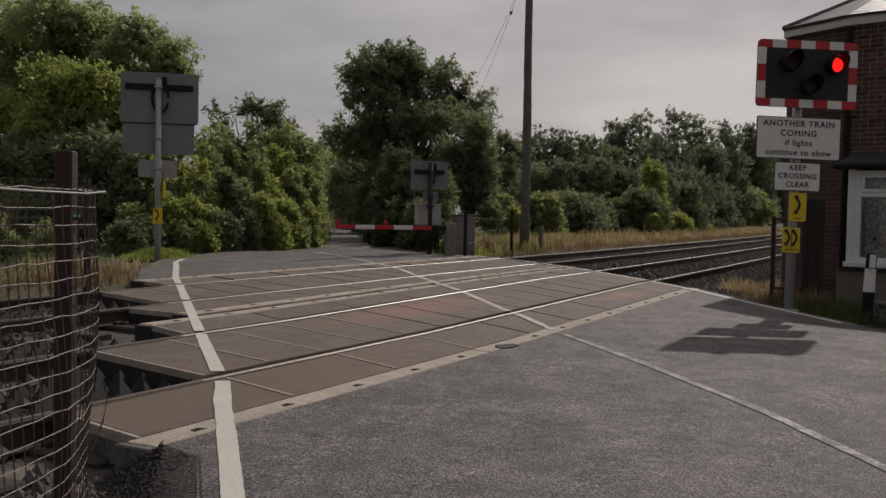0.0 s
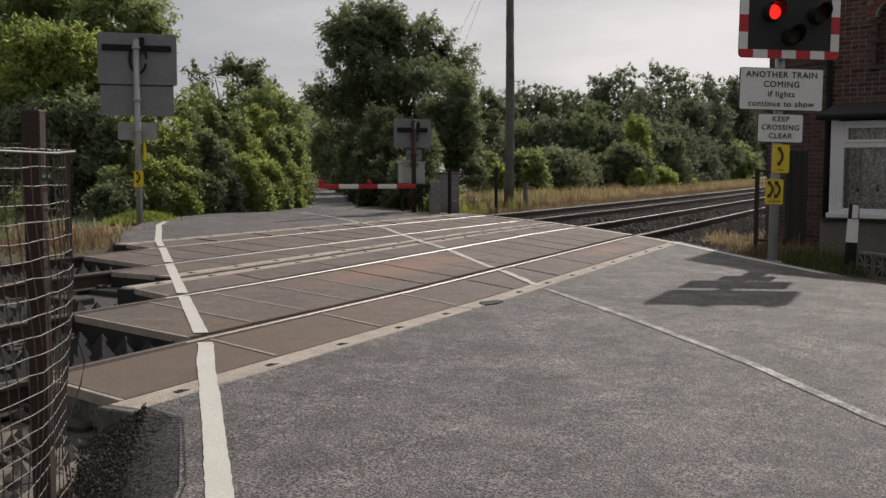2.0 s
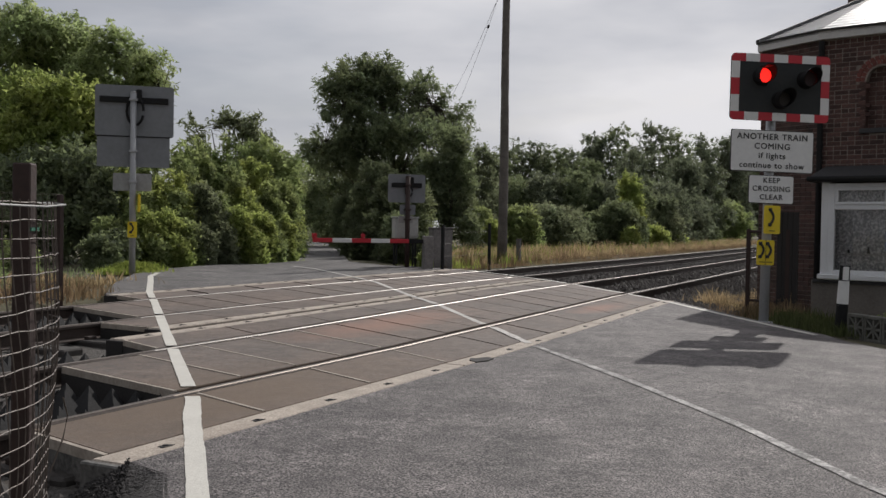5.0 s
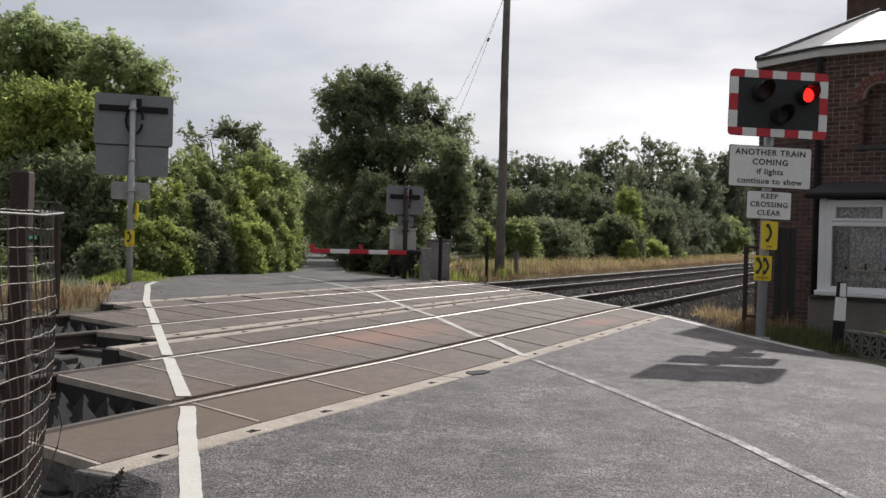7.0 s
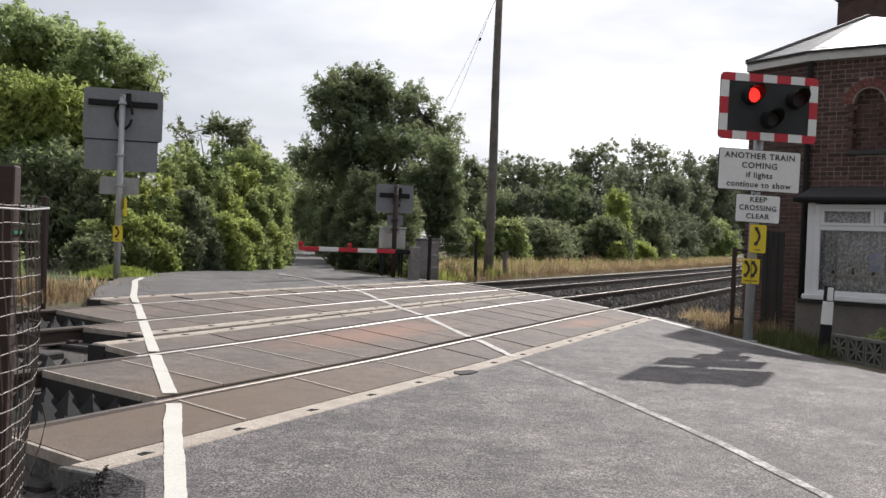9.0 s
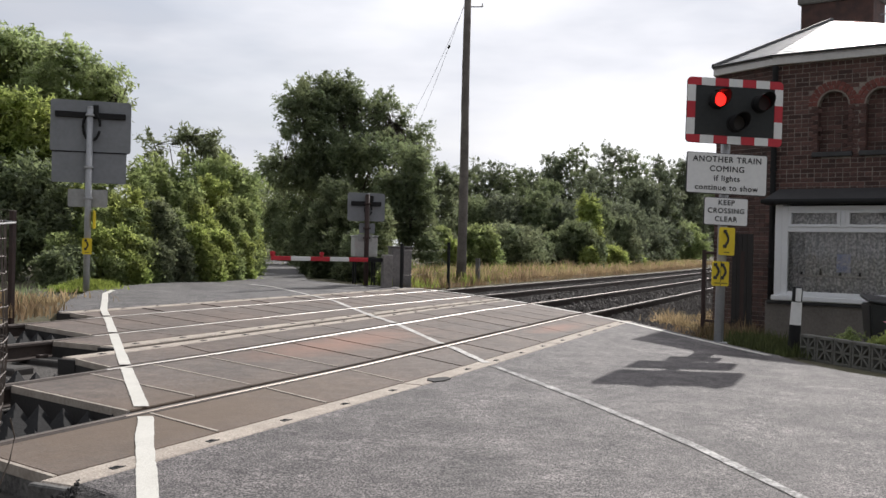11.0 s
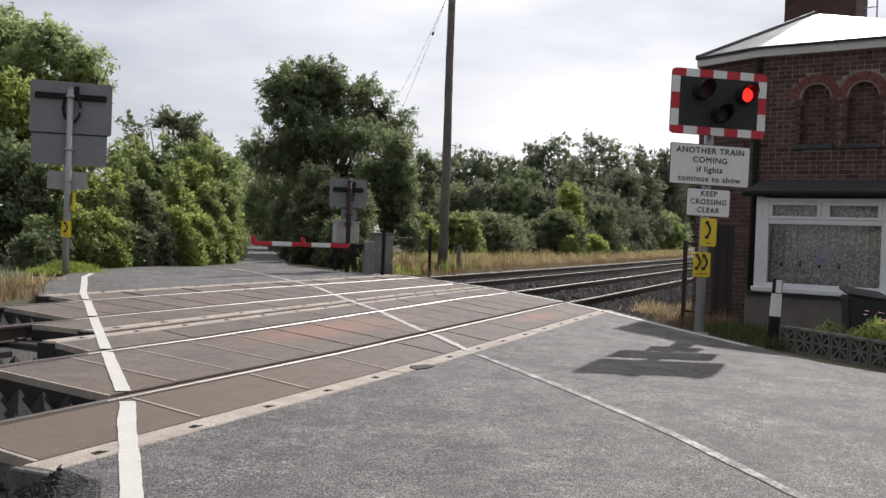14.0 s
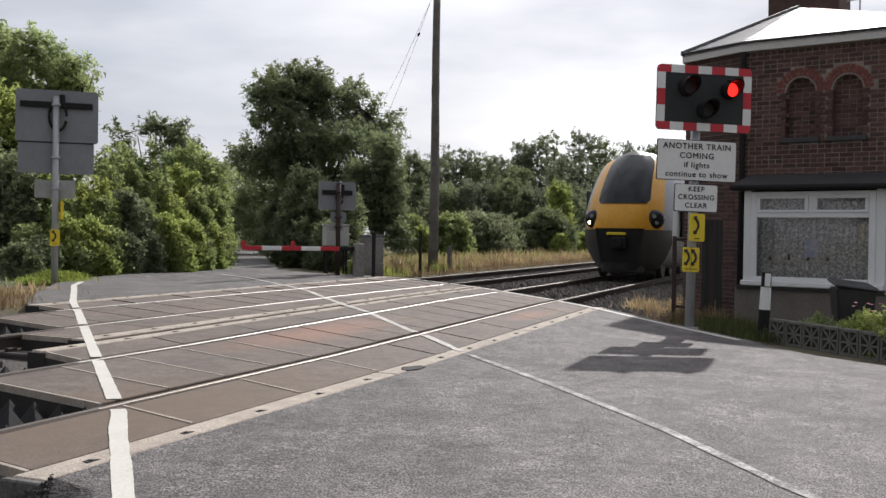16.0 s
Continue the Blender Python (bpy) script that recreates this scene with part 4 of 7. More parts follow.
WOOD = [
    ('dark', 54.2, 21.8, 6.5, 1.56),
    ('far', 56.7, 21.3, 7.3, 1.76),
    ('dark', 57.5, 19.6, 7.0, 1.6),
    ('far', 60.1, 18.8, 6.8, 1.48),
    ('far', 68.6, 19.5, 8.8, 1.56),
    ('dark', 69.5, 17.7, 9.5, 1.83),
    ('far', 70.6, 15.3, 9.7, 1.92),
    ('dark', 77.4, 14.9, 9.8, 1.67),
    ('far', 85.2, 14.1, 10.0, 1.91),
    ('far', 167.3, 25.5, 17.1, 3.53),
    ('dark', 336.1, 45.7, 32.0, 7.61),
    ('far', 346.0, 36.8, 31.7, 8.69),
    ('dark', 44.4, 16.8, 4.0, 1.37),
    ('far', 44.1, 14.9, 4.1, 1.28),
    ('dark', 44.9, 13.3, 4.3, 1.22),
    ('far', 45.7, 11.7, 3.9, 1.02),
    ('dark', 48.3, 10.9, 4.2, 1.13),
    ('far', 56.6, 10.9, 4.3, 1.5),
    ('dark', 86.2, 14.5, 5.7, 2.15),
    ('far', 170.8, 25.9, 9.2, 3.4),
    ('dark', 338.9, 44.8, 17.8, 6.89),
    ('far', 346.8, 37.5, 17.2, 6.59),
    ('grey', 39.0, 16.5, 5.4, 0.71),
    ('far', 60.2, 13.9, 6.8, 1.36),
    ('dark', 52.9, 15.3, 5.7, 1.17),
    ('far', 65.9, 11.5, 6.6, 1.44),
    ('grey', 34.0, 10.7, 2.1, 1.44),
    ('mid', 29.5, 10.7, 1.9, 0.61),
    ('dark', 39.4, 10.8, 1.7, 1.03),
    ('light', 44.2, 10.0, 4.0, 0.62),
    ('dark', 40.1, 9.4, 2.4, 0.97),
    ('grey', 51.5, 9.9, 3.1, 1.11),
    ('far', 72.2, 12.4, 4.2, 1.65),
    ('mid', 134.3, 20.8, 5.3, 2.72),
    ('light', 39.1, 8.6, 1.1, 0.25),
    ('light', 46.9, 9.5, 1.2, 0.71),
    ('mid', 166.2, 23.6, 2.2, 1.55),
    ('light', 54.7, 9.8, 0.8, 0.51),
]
TREE_LABEL = {"ash": "tall spreading pale-green ash tree beside the lane", "far": "leafy mid-green tree beside the railway verge", "dark": "tall dark-green leafy tree beside the lane", "mid": "leafy green tree in the hedgerow", "light": "light-green tree with sunlit leaves", "grey": "open-crowned tree with greyish leaves"}
BUSH_LABEL = {"deep": "dense hedge bush behind the barrier, shade put into its leaf colour", "dark": "dense dark-green bush in shade", "mid": "green bush in the hedge beside the lane", "light": "light-green sunlit bush beside the lane", "grey": "grey-green bush at the road edge"}
for i, (k, x, y, count, airy, masses) in enumerate(TREES):
    far = x > 45
    make_tree("tree", x, y, masses, 100 + i, TREE_LABEL[k], MATS[k], count, 0.2 if far else 0.125, 0.75 if far else 0.5, 0.12 if airy else 0.3, 0.3 if k == "ash" else 0.1, limbs=0.5 if airy else 0.25)
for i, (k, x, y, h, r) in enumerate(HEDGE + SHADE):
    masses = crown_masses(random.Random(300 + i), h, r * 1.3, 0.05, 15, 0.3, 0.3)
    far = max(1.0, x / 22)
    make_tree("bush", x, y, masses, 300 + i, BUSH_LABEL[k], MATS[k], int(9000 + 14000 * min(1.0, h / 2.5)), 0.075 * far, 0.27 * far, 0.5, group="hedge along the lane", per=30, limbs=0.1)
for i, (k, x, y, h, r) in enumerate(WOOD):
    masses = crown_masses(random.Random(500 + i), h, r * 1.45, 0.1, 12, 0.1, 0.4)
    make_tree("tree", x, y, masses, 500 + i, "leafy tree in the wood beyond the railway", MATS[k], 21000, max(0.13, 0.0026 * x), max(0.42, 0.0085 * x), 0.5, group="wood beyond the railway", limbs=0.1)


def grass(name, label, n, where, length, mat, seed, width=0.012):
    rng = np.random.default_rng(seed)
    x, y, z = where(rng, n)
    a = rng.uniform(0, 6.28, n)
    clump = np.sin(x * 1.9 + np.sin(y * 2.3) * 2) * np.sin(y * 2.7 + x * 0.6) + 0.5 * np.sin(x * 5.3 + y * 4.1)
    h = length * rng.uniform(0.3, 1.15, n) * np.clip(0.75 + 0.5 * clump, 0.2, 1.5)
    bend_ = rng.normal(size=(n, 2)) * h[:, None] * 0.28
    b = np.stack([x, y, z], -1)
    s = np.stack([np.cos(a), np.sin(a), 0 * a], -1) * width * (1 + h[:, None])
    m = b + np.stack([bend_[:, 0] * 0.35, bend_[:, 1] * 0.35, h * 0.6], -1)
    t = b + np.stack([bend_[:, 0], bend_[:, 1], h], -1)
    p = np.stack([b - s, b + s, m + s * 0.7, m - s * 0.7, t], 1).reshape(-1, 3)
    i = np.arange(n)[:, None] * 5
    f = [tuple(q) for q in (i + [0, 1, 2, 3]).tolist()] + [tuple(q) for q in (i + [3, 2, 4]).tolist()]
    ob = raw_mesh(name, p.tolist(), f, mat)
    return tagged(ob, label, "grass", kind="stuff")


def verge(x0, x1, o0, o1, z=0.05):
    def where(rng, n):
        x = x0 + (x1 - x0) * rng.random(n) ** 1.4
        y = rng.uniform(o0, o1, n)
        y = np.minimum(y, np.maximum(o0 + 0.1 * rng.random(n), 0.45 * x + 0.3))      # keeps clear of the lane
        return x, y + np.array([bend(v) for v in x]), np.full(n, z)
    return where


def spot(pts, sx, z):
    def where(rng, n):
        c = np.array(pts)[rng.integers(0, len(pts), n)] + rng.normal(size=(n, 2)) * sx
        return c[:, 0], c[:, 1], np.full(n, z)
    return where


grass("dry_grass", "tall dry straw-coloured grass on the railway verge", 36000, verge(13.5, 90, 6.9, 9.4), 0.42, GRASS_DRY, 1, 0.009)
grass("grass", "green grass and weeds on the railway verge", 15000, verge(13.8, 90, 7.2, 11.0), 0.42, GRASS_GREEN, 2, 0.009)
grass("grass", "green weeds round the pole and the marker post", 3000, spot([(18.6, 7.6), (20.5, 8.0), (22.0, 8.4), (14.5, 7.0), (24.5, 8.6), (28.0, 9.2)], 0.5, 0.04), 0.36, GRASS_GREEN, 12, 0.007)
grass("grass", "bright green grass at the foot of the hedge", 6000, spot([(6.0, 9.6), (5.5, 9.5), (6.5, 9.85), (6.2, 10.1)], 0.2, 0.1), 0.17, GRASS_GREEN, 3)
grass("dry_grass", "dry grass beside the crossing and lane end", 3000, spot([(3.4, 8.4), (2.4, 8.2), (2.4, 9.0), (1.4, 8.4), (0.6, 8.0), (-0.6, 7.8), (-2, 7.7)], 0.4, 0.03), 0.2, GRASS_DRY, 4)
grass("grass", "rough weeds on the dark bank beyond the crossing", 9000, spot([(2.5, 10.2), (1.0, 9.6), (-0.5, 9.0), (-2.2, 8.6), (-4, 8.2), (-6, 8.0), (4.2, 10.6), (1.0, 8.5), (-1.0, 8.0)], 0.65, 0.02), 0.26, LEAF_DARK, 8, 0.009)
grass("dry_grass", "dead weeds on the far bank beside the deck", 4200, spot([(1.6, 7.0), (0.6, 6.9), (2.6, 7.7), (-0.6, 7.2), (-2.0, 7.2), (0.9, 7.8), (-3.5, 7.4)], 0.4, 0.0), 0.2, DEAD_GRASS, 15, 0.008)
grass("dry_grass", "dead stalks beside the rails", 9000, verge(13.4, 75, 6.4, 7.05, -0.04), 0.24, DEAD_GRASS, 9, 0.007)
for i, (x, y, h, r) in enumerate(((2.6, 9.9, 0.9, 0.55), (1.2, 9.4, 0.8, 0.6), (-0.3, 8.9, 0.9, 0.55), (-1.8, 8.6, 0.8, 0.6), (3.9, 10.4, 0.8, 0.45))):
    make_tree("bush", x, y, crown_masses(random.Random(640 + i), h, r, 0.05, 7), 640 + i, "low tangled bush behind the mesh fence", LEAF_DARK if i % 2 else LEAF_MID, 6000, 0.06, 0.2, 0.3, group="hedge along the lane")
# ---- crossing signals ----
def plate(bm, x0, x1, z0, z1, y, t=0.012, corner=0.03):
    """An upright plate with rounded corners, its face towards -y."""
    pts = []
    for cx, cz, a0 in ((x1 - corner, z1 - corner, 0), (x0 + corner, z1 - corner, 90), (x0 + corner, z0 + corner, 180), (x1 - corner, z0 + corner, 270)):
        for k in range(4):
            a = radians(a0 + 30 * k)
            pts.append((cx + corner * math.cos(a), cz + corner * math.sin(a)))
    f = [bm.verts.new((x, y, z)) for x, z in pts]
    b = [bm.verts.new((x, y + t, z)) for x, z in pts]
    bm.faces.new(f)
    bm.faces.new(b[::-1])
    for i in range(len(f)):
        j = (i + 1) % len(f)
        bm.faces.new((f[i], b[i], b[j], f[j]))


LENS_ON = glow("lit_red_lens", (1.0, 0.018, 0.012), 2.6)
LENS_OFF = material("dark_red_lens", (0.03, 0.01, 0.01), 0.55, second=(0.03, 0.01, 0.01), bump=0)
AMBER_OFF = material("dark_amber_lens", (0.03, 0.022, 0.018), 0.55, second=(0.03, 0.022, 0.016), bump=0)


def border(board, x0, x1, z0, z1, y):
    """Red and white squares round a backboard."""
    w = 0.105
    n = 7

    def square(lo, hi, red, corner=None):
        """One square of the border; at the board's corners its outer corner is rounded."""
        pts = [(lo[0], lo[1]), (hi[0], lo[1]), (hi[0], hi[1]), (lo[0], hi[1])]
        if corner is not None:
            cx, cz = pts[corner]
            sx, sz = (1 if corner in (0, 3) else -1), (1 if corner in (0, 1) else -1)
            r = 0.05
            arc = [(cx + sx * (r - r * math.cos(a)), cz + sz * (r - r * math.sin(a))) for a in (0, 0.52, 1.05, 1.57)]
            if corner in (0, 2):
                arc = arc
            else:
                arc = arc[::-1]
            pts[corner:corner + 1] = arc
        bm = bm_new()
        f = [bm.verts.new((x, y - 0.006, z)) for x, z in pts]
        b = [bm.verts.new((x, y, z)) for x, z in pts]
        bm.faces.new(f)
        for i in range(len(f)):
            k = (i + 1) % len(f)
            bm.faces.new((f[i], b[i], b[k], f[k]))
        part("border_square", bm, SIGN_RED if red else SIGN_WHITE, board)
    for row, low_row in ((z0, True), (z1 - w * 0.95, False)):
        for k in range(n):
            a, b = x0 + (x1 - x0) * k / n, x0 + (x1 - x0) * (k + 1) / n
            corner = None if 0 < k < n - 1 else ((0 if k == 0 else 1) if low_row else (3 if k == 0 else 2))
            square((a, row), (b, row + w * 0.95), k % 2 == 0, corner)
    h = (z1 - z0 - 1.9 * w) / 3
    for col in (x0, x1 - w):
        for k in range(3):
            a = z0 + 0.95 * w + h * k
            square((col, a), (col + w, a + h), k % 2 == 1)


FADED_INK = material("faded_ink", (0.12, 0.105, 0.02), 0.7, second=(0.2, 0.16, 0.02), scale=30, fine=80, bump=0)


def telephone_sign(parent, x0, x1, z0, z1, y, double=False, blank=False):
    bm = bm_new()
    plate(bm, x0, x1, z0, z1, y, 0.02, 0.02)
    s = part("telephone_sign", bm, SIGN_YELLOW, parent, "yellow telephone sign with black handset")
    for k, f in enumerate((0.3, 0.72) if double else (0.5,)):
        cx, cz, h = x0 + (x1 - x0) * f, (z0 + z1) / 2 + 0.03, (z1 - z0) * 0.29
        bm = bm_new()
        tube(bm, [(cx - 0.035 + 0.05 * math.sin(math.pi * i / 8), y - 0.006, cz - h + 2 * h * i / 8) for i in range(9)], 0.015, 6)
        block(bm, (cx - 0.05, y - 0.014, cz - h - 0.012), (cx - 0.005, y - 0.002, cz - h + 0.03), 0.005)
        block(bm, (cx - 0.05, y - 0.014, cz + h - 0.03), (cx - 0.005, y - 0.002, cz + h + 0.012), 0.005)
        part("handset", bm, LETTERS, s, "black telephone handset symbol")
        bm = bm_new()
        block(bm, (cx - 0.035, y - 0.005, z0 + 0.03), (cx + 0.035, y - 0.001, z0 + 0.043), 0.0)
        part("lettering_bar", bm, FADED_INK, s)
    if double:
        bm = bm_new()
        block(bm, ((x0 + x1) / 2 - 0.003, y - 0.004, z0), ((x0 + x1) / 2 + 0.003, y - 0.001, z1), 0.0)
        part("plate_seam", bm, LETTERS, s)
    return s


def hood(bm, c, r, length, seg=20):
    """A round lamp visor turned a little aside, shorter below."""
    inner, outer = [], []
    for k in range(seg + 1):
        a = math.tau * k / seg
        d = length * (0.62 + 0.38 * math.sin(a))
        for lst, rr in ((outer, r), (inner, r - 0.008)):
            lst.append([bm.verts.new((c[0] + rr * math.cos(a) + 0.03 * q, c[1] - q, c[2] + rr * math.sin(a) + 0.02 * q)) for q in (0, d)])
    for k in range(seg):
        bm.faces.new((outer[k][0], outer[k + 1][0], outer[k + 1][1], outer[k][1]))
        bm.faces.new((inner[k][0], inner[k][1], inner[k + 1][1], inner[k + 1][0]))
        bm.faces.new((outer[k][1], outer[k + 1][1], inner[k + 1][1], inner[k][1]))


def build_front_signal():
    s = thing("crossing_signal", pose(3.935, -2.515, -0.05, -2.0, 1.5, -62), "level crossing light signal on a grey post with signs", "crossing signal", "crossing signals")
    bm = bm_new()
    rod(bm, (0, 0.06, -0.1), (0, 0.06, 3.3), 0.058, seg=16)
    rod(bm, (0, 0.06, 0), (0, 0.06, 0.03), 0.11, seg=16)
    part("post", bm, GALV, s, "grey galvanised steel post", True)
    x0, x1, z0, z1 = -0.56, 0.676, 2.517, 3.342
    bm = bm_new()
    plate(bm, x0, x1, z0, z1, -0.06, 0.03, 0.05)
    board = part("backboard", bm, BOARD_BLACK, s, "black backboard with red and white border")
    border(board, x0, x1, z0, z1, -0.06)
    heads = []
    for cx, cz, kind in ((-0.178, 3.06, "r"), (0.378, 3.045, "r"), (0.07, 2.78, "a")):
        bm = bm_new()
        rod(bm, (cx, -0.06, cz), (cx, -0.14, cz), 0.112, 0.104, 20)
        head = part("lamp_head", bm, BLACK_METAL, s, "black round lamp housing", True)
        bm = bm_new()
        hood(bm, (cx, -0.13, cz), 0.105, 0.24)
        part("visor", bm, BLACK_METAL, head, "black lamp visor")
        bm = bm_new()
        rod(bm, (cx, -0.135, cz), (cx, -0.15, cz), 0.092, 0.085, 24)
        part("lens", bm, LENS_ON if kind == "r" else AMBER_OFF, head, "glowing red lens" if kind == "r" else "unlit amber lens")
        if kind == "r":
            # added dark flap hinged under the visor imitates the unlit lamp between flashes
            bm = bm_new()
            rod(bm, (0, 0, -0.094), (0, -0.006, -0.094), 0.094, 0.092, 24)
            flap = part("shutter", bm, LENS_OFF, s, "dark disc added to stand in for the unlit lens")
            flap.matrix_local = pose(cx, -0.155, cz + 0.094)
            heads.append(flap)
    bm = bm_new()
    plate(bm, -0.525, 0.516, 1.885, 2.402, -0.03, 0.02, 0.02)
    sign = part("warning_sign", bm, LETTERS, s)
    bm = bm_new()
    plate(bm, -0.517, 0.508, 1.893, 2.394, -0.034, 0.004, 0.02)
    part("sign_face", bm, SIGN_WHITE, sign, "white sign face with black lettering")
    rot = pose(0, 0, 0, 90, 0, 0)
    for i, (text, size) in enumerate((("ANOTHER TRAIN", 0.102), ("COMING", 0.102), ("if lights", 0.1), ("continue to show", 0.1))):
        words("lettering", text, size, LETTERS, sign, pose(-0.005, -0.0365, 2.318 - 0.118 * i) @ rot)
    bm = bm_new()
    plate(bm, -0.282, 0.285, 1.493, 1.843, -0.03, 0.02, 0.02)
    sign = part("clear_sign", bm, LETTERS, s)
    bm = bm_new()
    plate(bm, -0.275, 0.278, 1.5, 1.836, -0.034, 0.004, 0.02)
    part("sign_face", bm, SIGN_WHITE, sign, "white sign face with black lettering")
    for i, text in enumerate(("KEEP", "CROSSING", "CLEAR")):
        words("lettering", text, 0.09, LETTERS, sign, pose(0.002, -0.0365, 1.778 - 0.104 * i) @ rot)
    telephone_sign(s, -0.072, 0.13, 1.12, 1.47, -0.03)
    telephone_sign(s, -0.145, 0.07, 0.73, 1.04, -0.03, True)
    for z in (2.9, 2.65, 2.1, 1.65):
        bm = bm_new()
        block(bm, (-0.09, -0.01, z - 0.025), (0.09, 0.13, z + 0.025), 0.006)
        part("clamp", bm, GALV, s)
    return heads


def build_rear_signal(name_pose, label, post_mat, w1, z1, w2, w3, high, extra=True):
    """A signal seen from behind: grey sign backs, dark bracket bar and cable loop."""
    s = thing("crossing_signal", name_pose, label, "crossing signal", "crossing signals")
    bm = bm_new()
    rod(bm, (0, 0, -0.2), (0, 0, high), 0.058, seg=16)
    rod(bm, (0, 0, high), (0, 0, high + 0.02), 0.062, 0.05, 16)
    part("post", bm, post_mat, s, "", True)
    y = 0.09
    (a0, a1, za, zb), (b0, b1, zc, zd), (c0, c1, ze, zf) = w1, w2, w3
    bm = bm_new()
    plate(bm, a0, a1, za, zb, y, 0.03, 0.05)
    board = part("backboard", bm, SIGN_BACK, s, "grey back of a signal board")
    bm = bm_new()
    block(bm, (a0 + 0.08, y - 0.05, z1 - 0.05), (a1 - 0.1, y - 0.002, z1 + 0.06), 0.01)
    part("bracket_bar", bm, BLACK_METAL, board, "black mounting bar")
    bm = bm_new()
    block(bm, (0.05, y - 0.09, z1 - 0.05), (0.15, y - 0.002, z1 + 0.2), 0.012)
    part("junction_box", bm, BLACK_METAL, board)
    bm = bm_new()
    tube(bm, [(0.03 + 0.15 * ((zb - za) / 0.96) ** 2 * math.cos(math.tau * i / 20), y - 0.07 - 0.03 * math.cos(math.tau * i / 20), z1 - 0.2 * (zb - za) / 0.96 + 0.27 * ((zb - za) / 0.96) ** 2 * math.sin(math.tau * i / 20)) for i in range(20)], 0.026 * (zb - za), 6)
    part("cable_loop", bm, BLACK_METAL, board, "black drooping cable loop")
    bm = bm_new()
    plate(bm, b0, b1, zc, zd, y, 0.02, 0.02)
    part("sign_back", bm, SIGN_BACK, s, "grey back of a warning sign")
    bm = bm_new()
    plate(bm, c0, c1, ze, zf, y, 0.02, 0.02)
    part("sign_back", bm, SIGN_BACK_LIGHT, s, "weathered pale back of a small sign")
    for z in (z1, (zc + zd) / 2, (ze + zf) / 2):
        bm = bm_new()
        block(bm, (-0.075, -0.075, z - 0.02), (0.075, y, z + 0.02), 0.005)
        part("clamp", bm, post_mat, s)
    for x0, x1 in ((a0, a1),):
        for cx in (x0 + 0.38, x1 - 0.38):
            bm = bm_new()
            rod(bm, (cx, y + 0.03, (za + zb) / 2 + 0.1), (cx, y + 0.16, (za + zb) / 2 + 0.1), 0.12, seg=16)
            part("lamp_head", bm, BLACK_METAL, s)
    return s


front_flaps = build_front_signal()
left_signal = build_rear_signal(pose(5.38, 9.11, 0.0, 0, 0, -48.5), "level crossing signal seen from behind, grey boards on a galvanised post", GALV,
                                (-0.69, 0.73, 2.70, 3.66), 3.38, (-0.65, 0.66, 2.13, 2.7), (-0.36, 0.34, 1.68, 2.01), 3.52)
# thin dark strip across the line where the two boards meet
bm = bm_new()
block(bm, (-0.66, 0.075, 2.692), (0.67, 0.089, 2.712), 0.003)
part("board_strip", bm, BLACK_METAL, left_signal, "thin dark strip between the two boards")
telephone_sign(left_signal, -0.085, 0.085, 0.8, 1.1, -0.085)
bm = bm_new()
block(bm, (0.09, -0.1, 1.28), (0.14, 0.1, 1.62), 0.012)
part("telephone_sign", bm, SIGN_YELLOW, left_signal, "yellow sign seen edge-on")
build_rear_signal(pose(12.52, 7.03, 0.08, 0, 0, -48.5), "level crossing signal seen from behind on a rusty brown post", RUST_STEEL,
                  (-0.47, 0.46, 1.6, 2.29), 2.02, (-0.17, 0.22, 1.3, 1.55), (-0.2, 0.15, 1.1, 1.28), 2.23)


def build_barrier():
    b = thing("barrier", pose(12.15, 6.3, 0.08, 0, 0, 131), "lowered red and white level crossing barrier boom", "barrier")
    bm = bm_new()
    block(bm, (-0.13, -0.12, 0), (0.1, 0.12, 0.8), 0.02)
    part("machine_box", bm, GREY_BOX, b, "weathered grey-brown barrier machine housing")
    bm = bm_new()
    block(bm, (0.1, -0.05, 0.62), (0.45, 0.05, 0.72), 0.012)
    part("boom_root", bm, BLACK_METAL, b, "black boom root")
    n, x0, x1 = 5, 0.45, 2.72
    for k in range(n):
        a, c = x0 + (x1 - x0) * k / n, x0 + (x1 - x0) * (k + 1) / n
        bm = bm_new()
        block(bm, (a, -0.035, 0.62), (c, 0.035, 0.72), 0.008)
        part("boom_section", bm, SIGN_WHITE if k % 2 else SIGN_RED, b)
    for x in (1.55, x1 - 0.05):
        bm = bm_new()
        rod(bm, (x, 0, 0.72), (x, 0, 0.79), 0.045, 0.04, 12)
        rod(bm, (x, -0.05, 0.79), (x, 0.05, 0.79), 0.045, seg=12)
        part("boom_lamp", bm, SIGN_RED, b, "small red boom lamp")
    bm = bm_new()
    block(bm, (x1 - 0.01, -0.02, 0.72), (x1 + 0.02, 0.02, 0.83), 0.004)
    part("boom_tip", bm, SIGN_RED, b)


build_barrier()


# ---- cabinets, posts and fences ----
def cabinet(x, y, z, rz, w, d, h, mat, label, lid=True):
    c = thing("trackside_cabinet", pose(x, y, z, 0, 0, rz), label, "cabinet")
    bm = bm_new()
    block(bm, (-w / 2, -d / 2, 0), (w / 2, d / 2, h), 0.02)
    part("body", bm, mat, c)
    bm = bm_new()
    block(bm, (-w / 2 - 0.02, -d / 2 - 0.02, h), (w / 2 + 0.02, d / 2 + 0.02, h + 0.04), 0.012)
    part("lid", bm, mat, c)
    for s in (-1, 1):
        bm = bm_new()
        block(bm, (s * w / 4 - w / 4 + 0.015, -d / 2 - 0.012, 0.06), (s * w / 4 + w / 4 - 0.015, -d / 2, h - 0.04), 0.004)
        part("door", bm, mat, c)
    return c


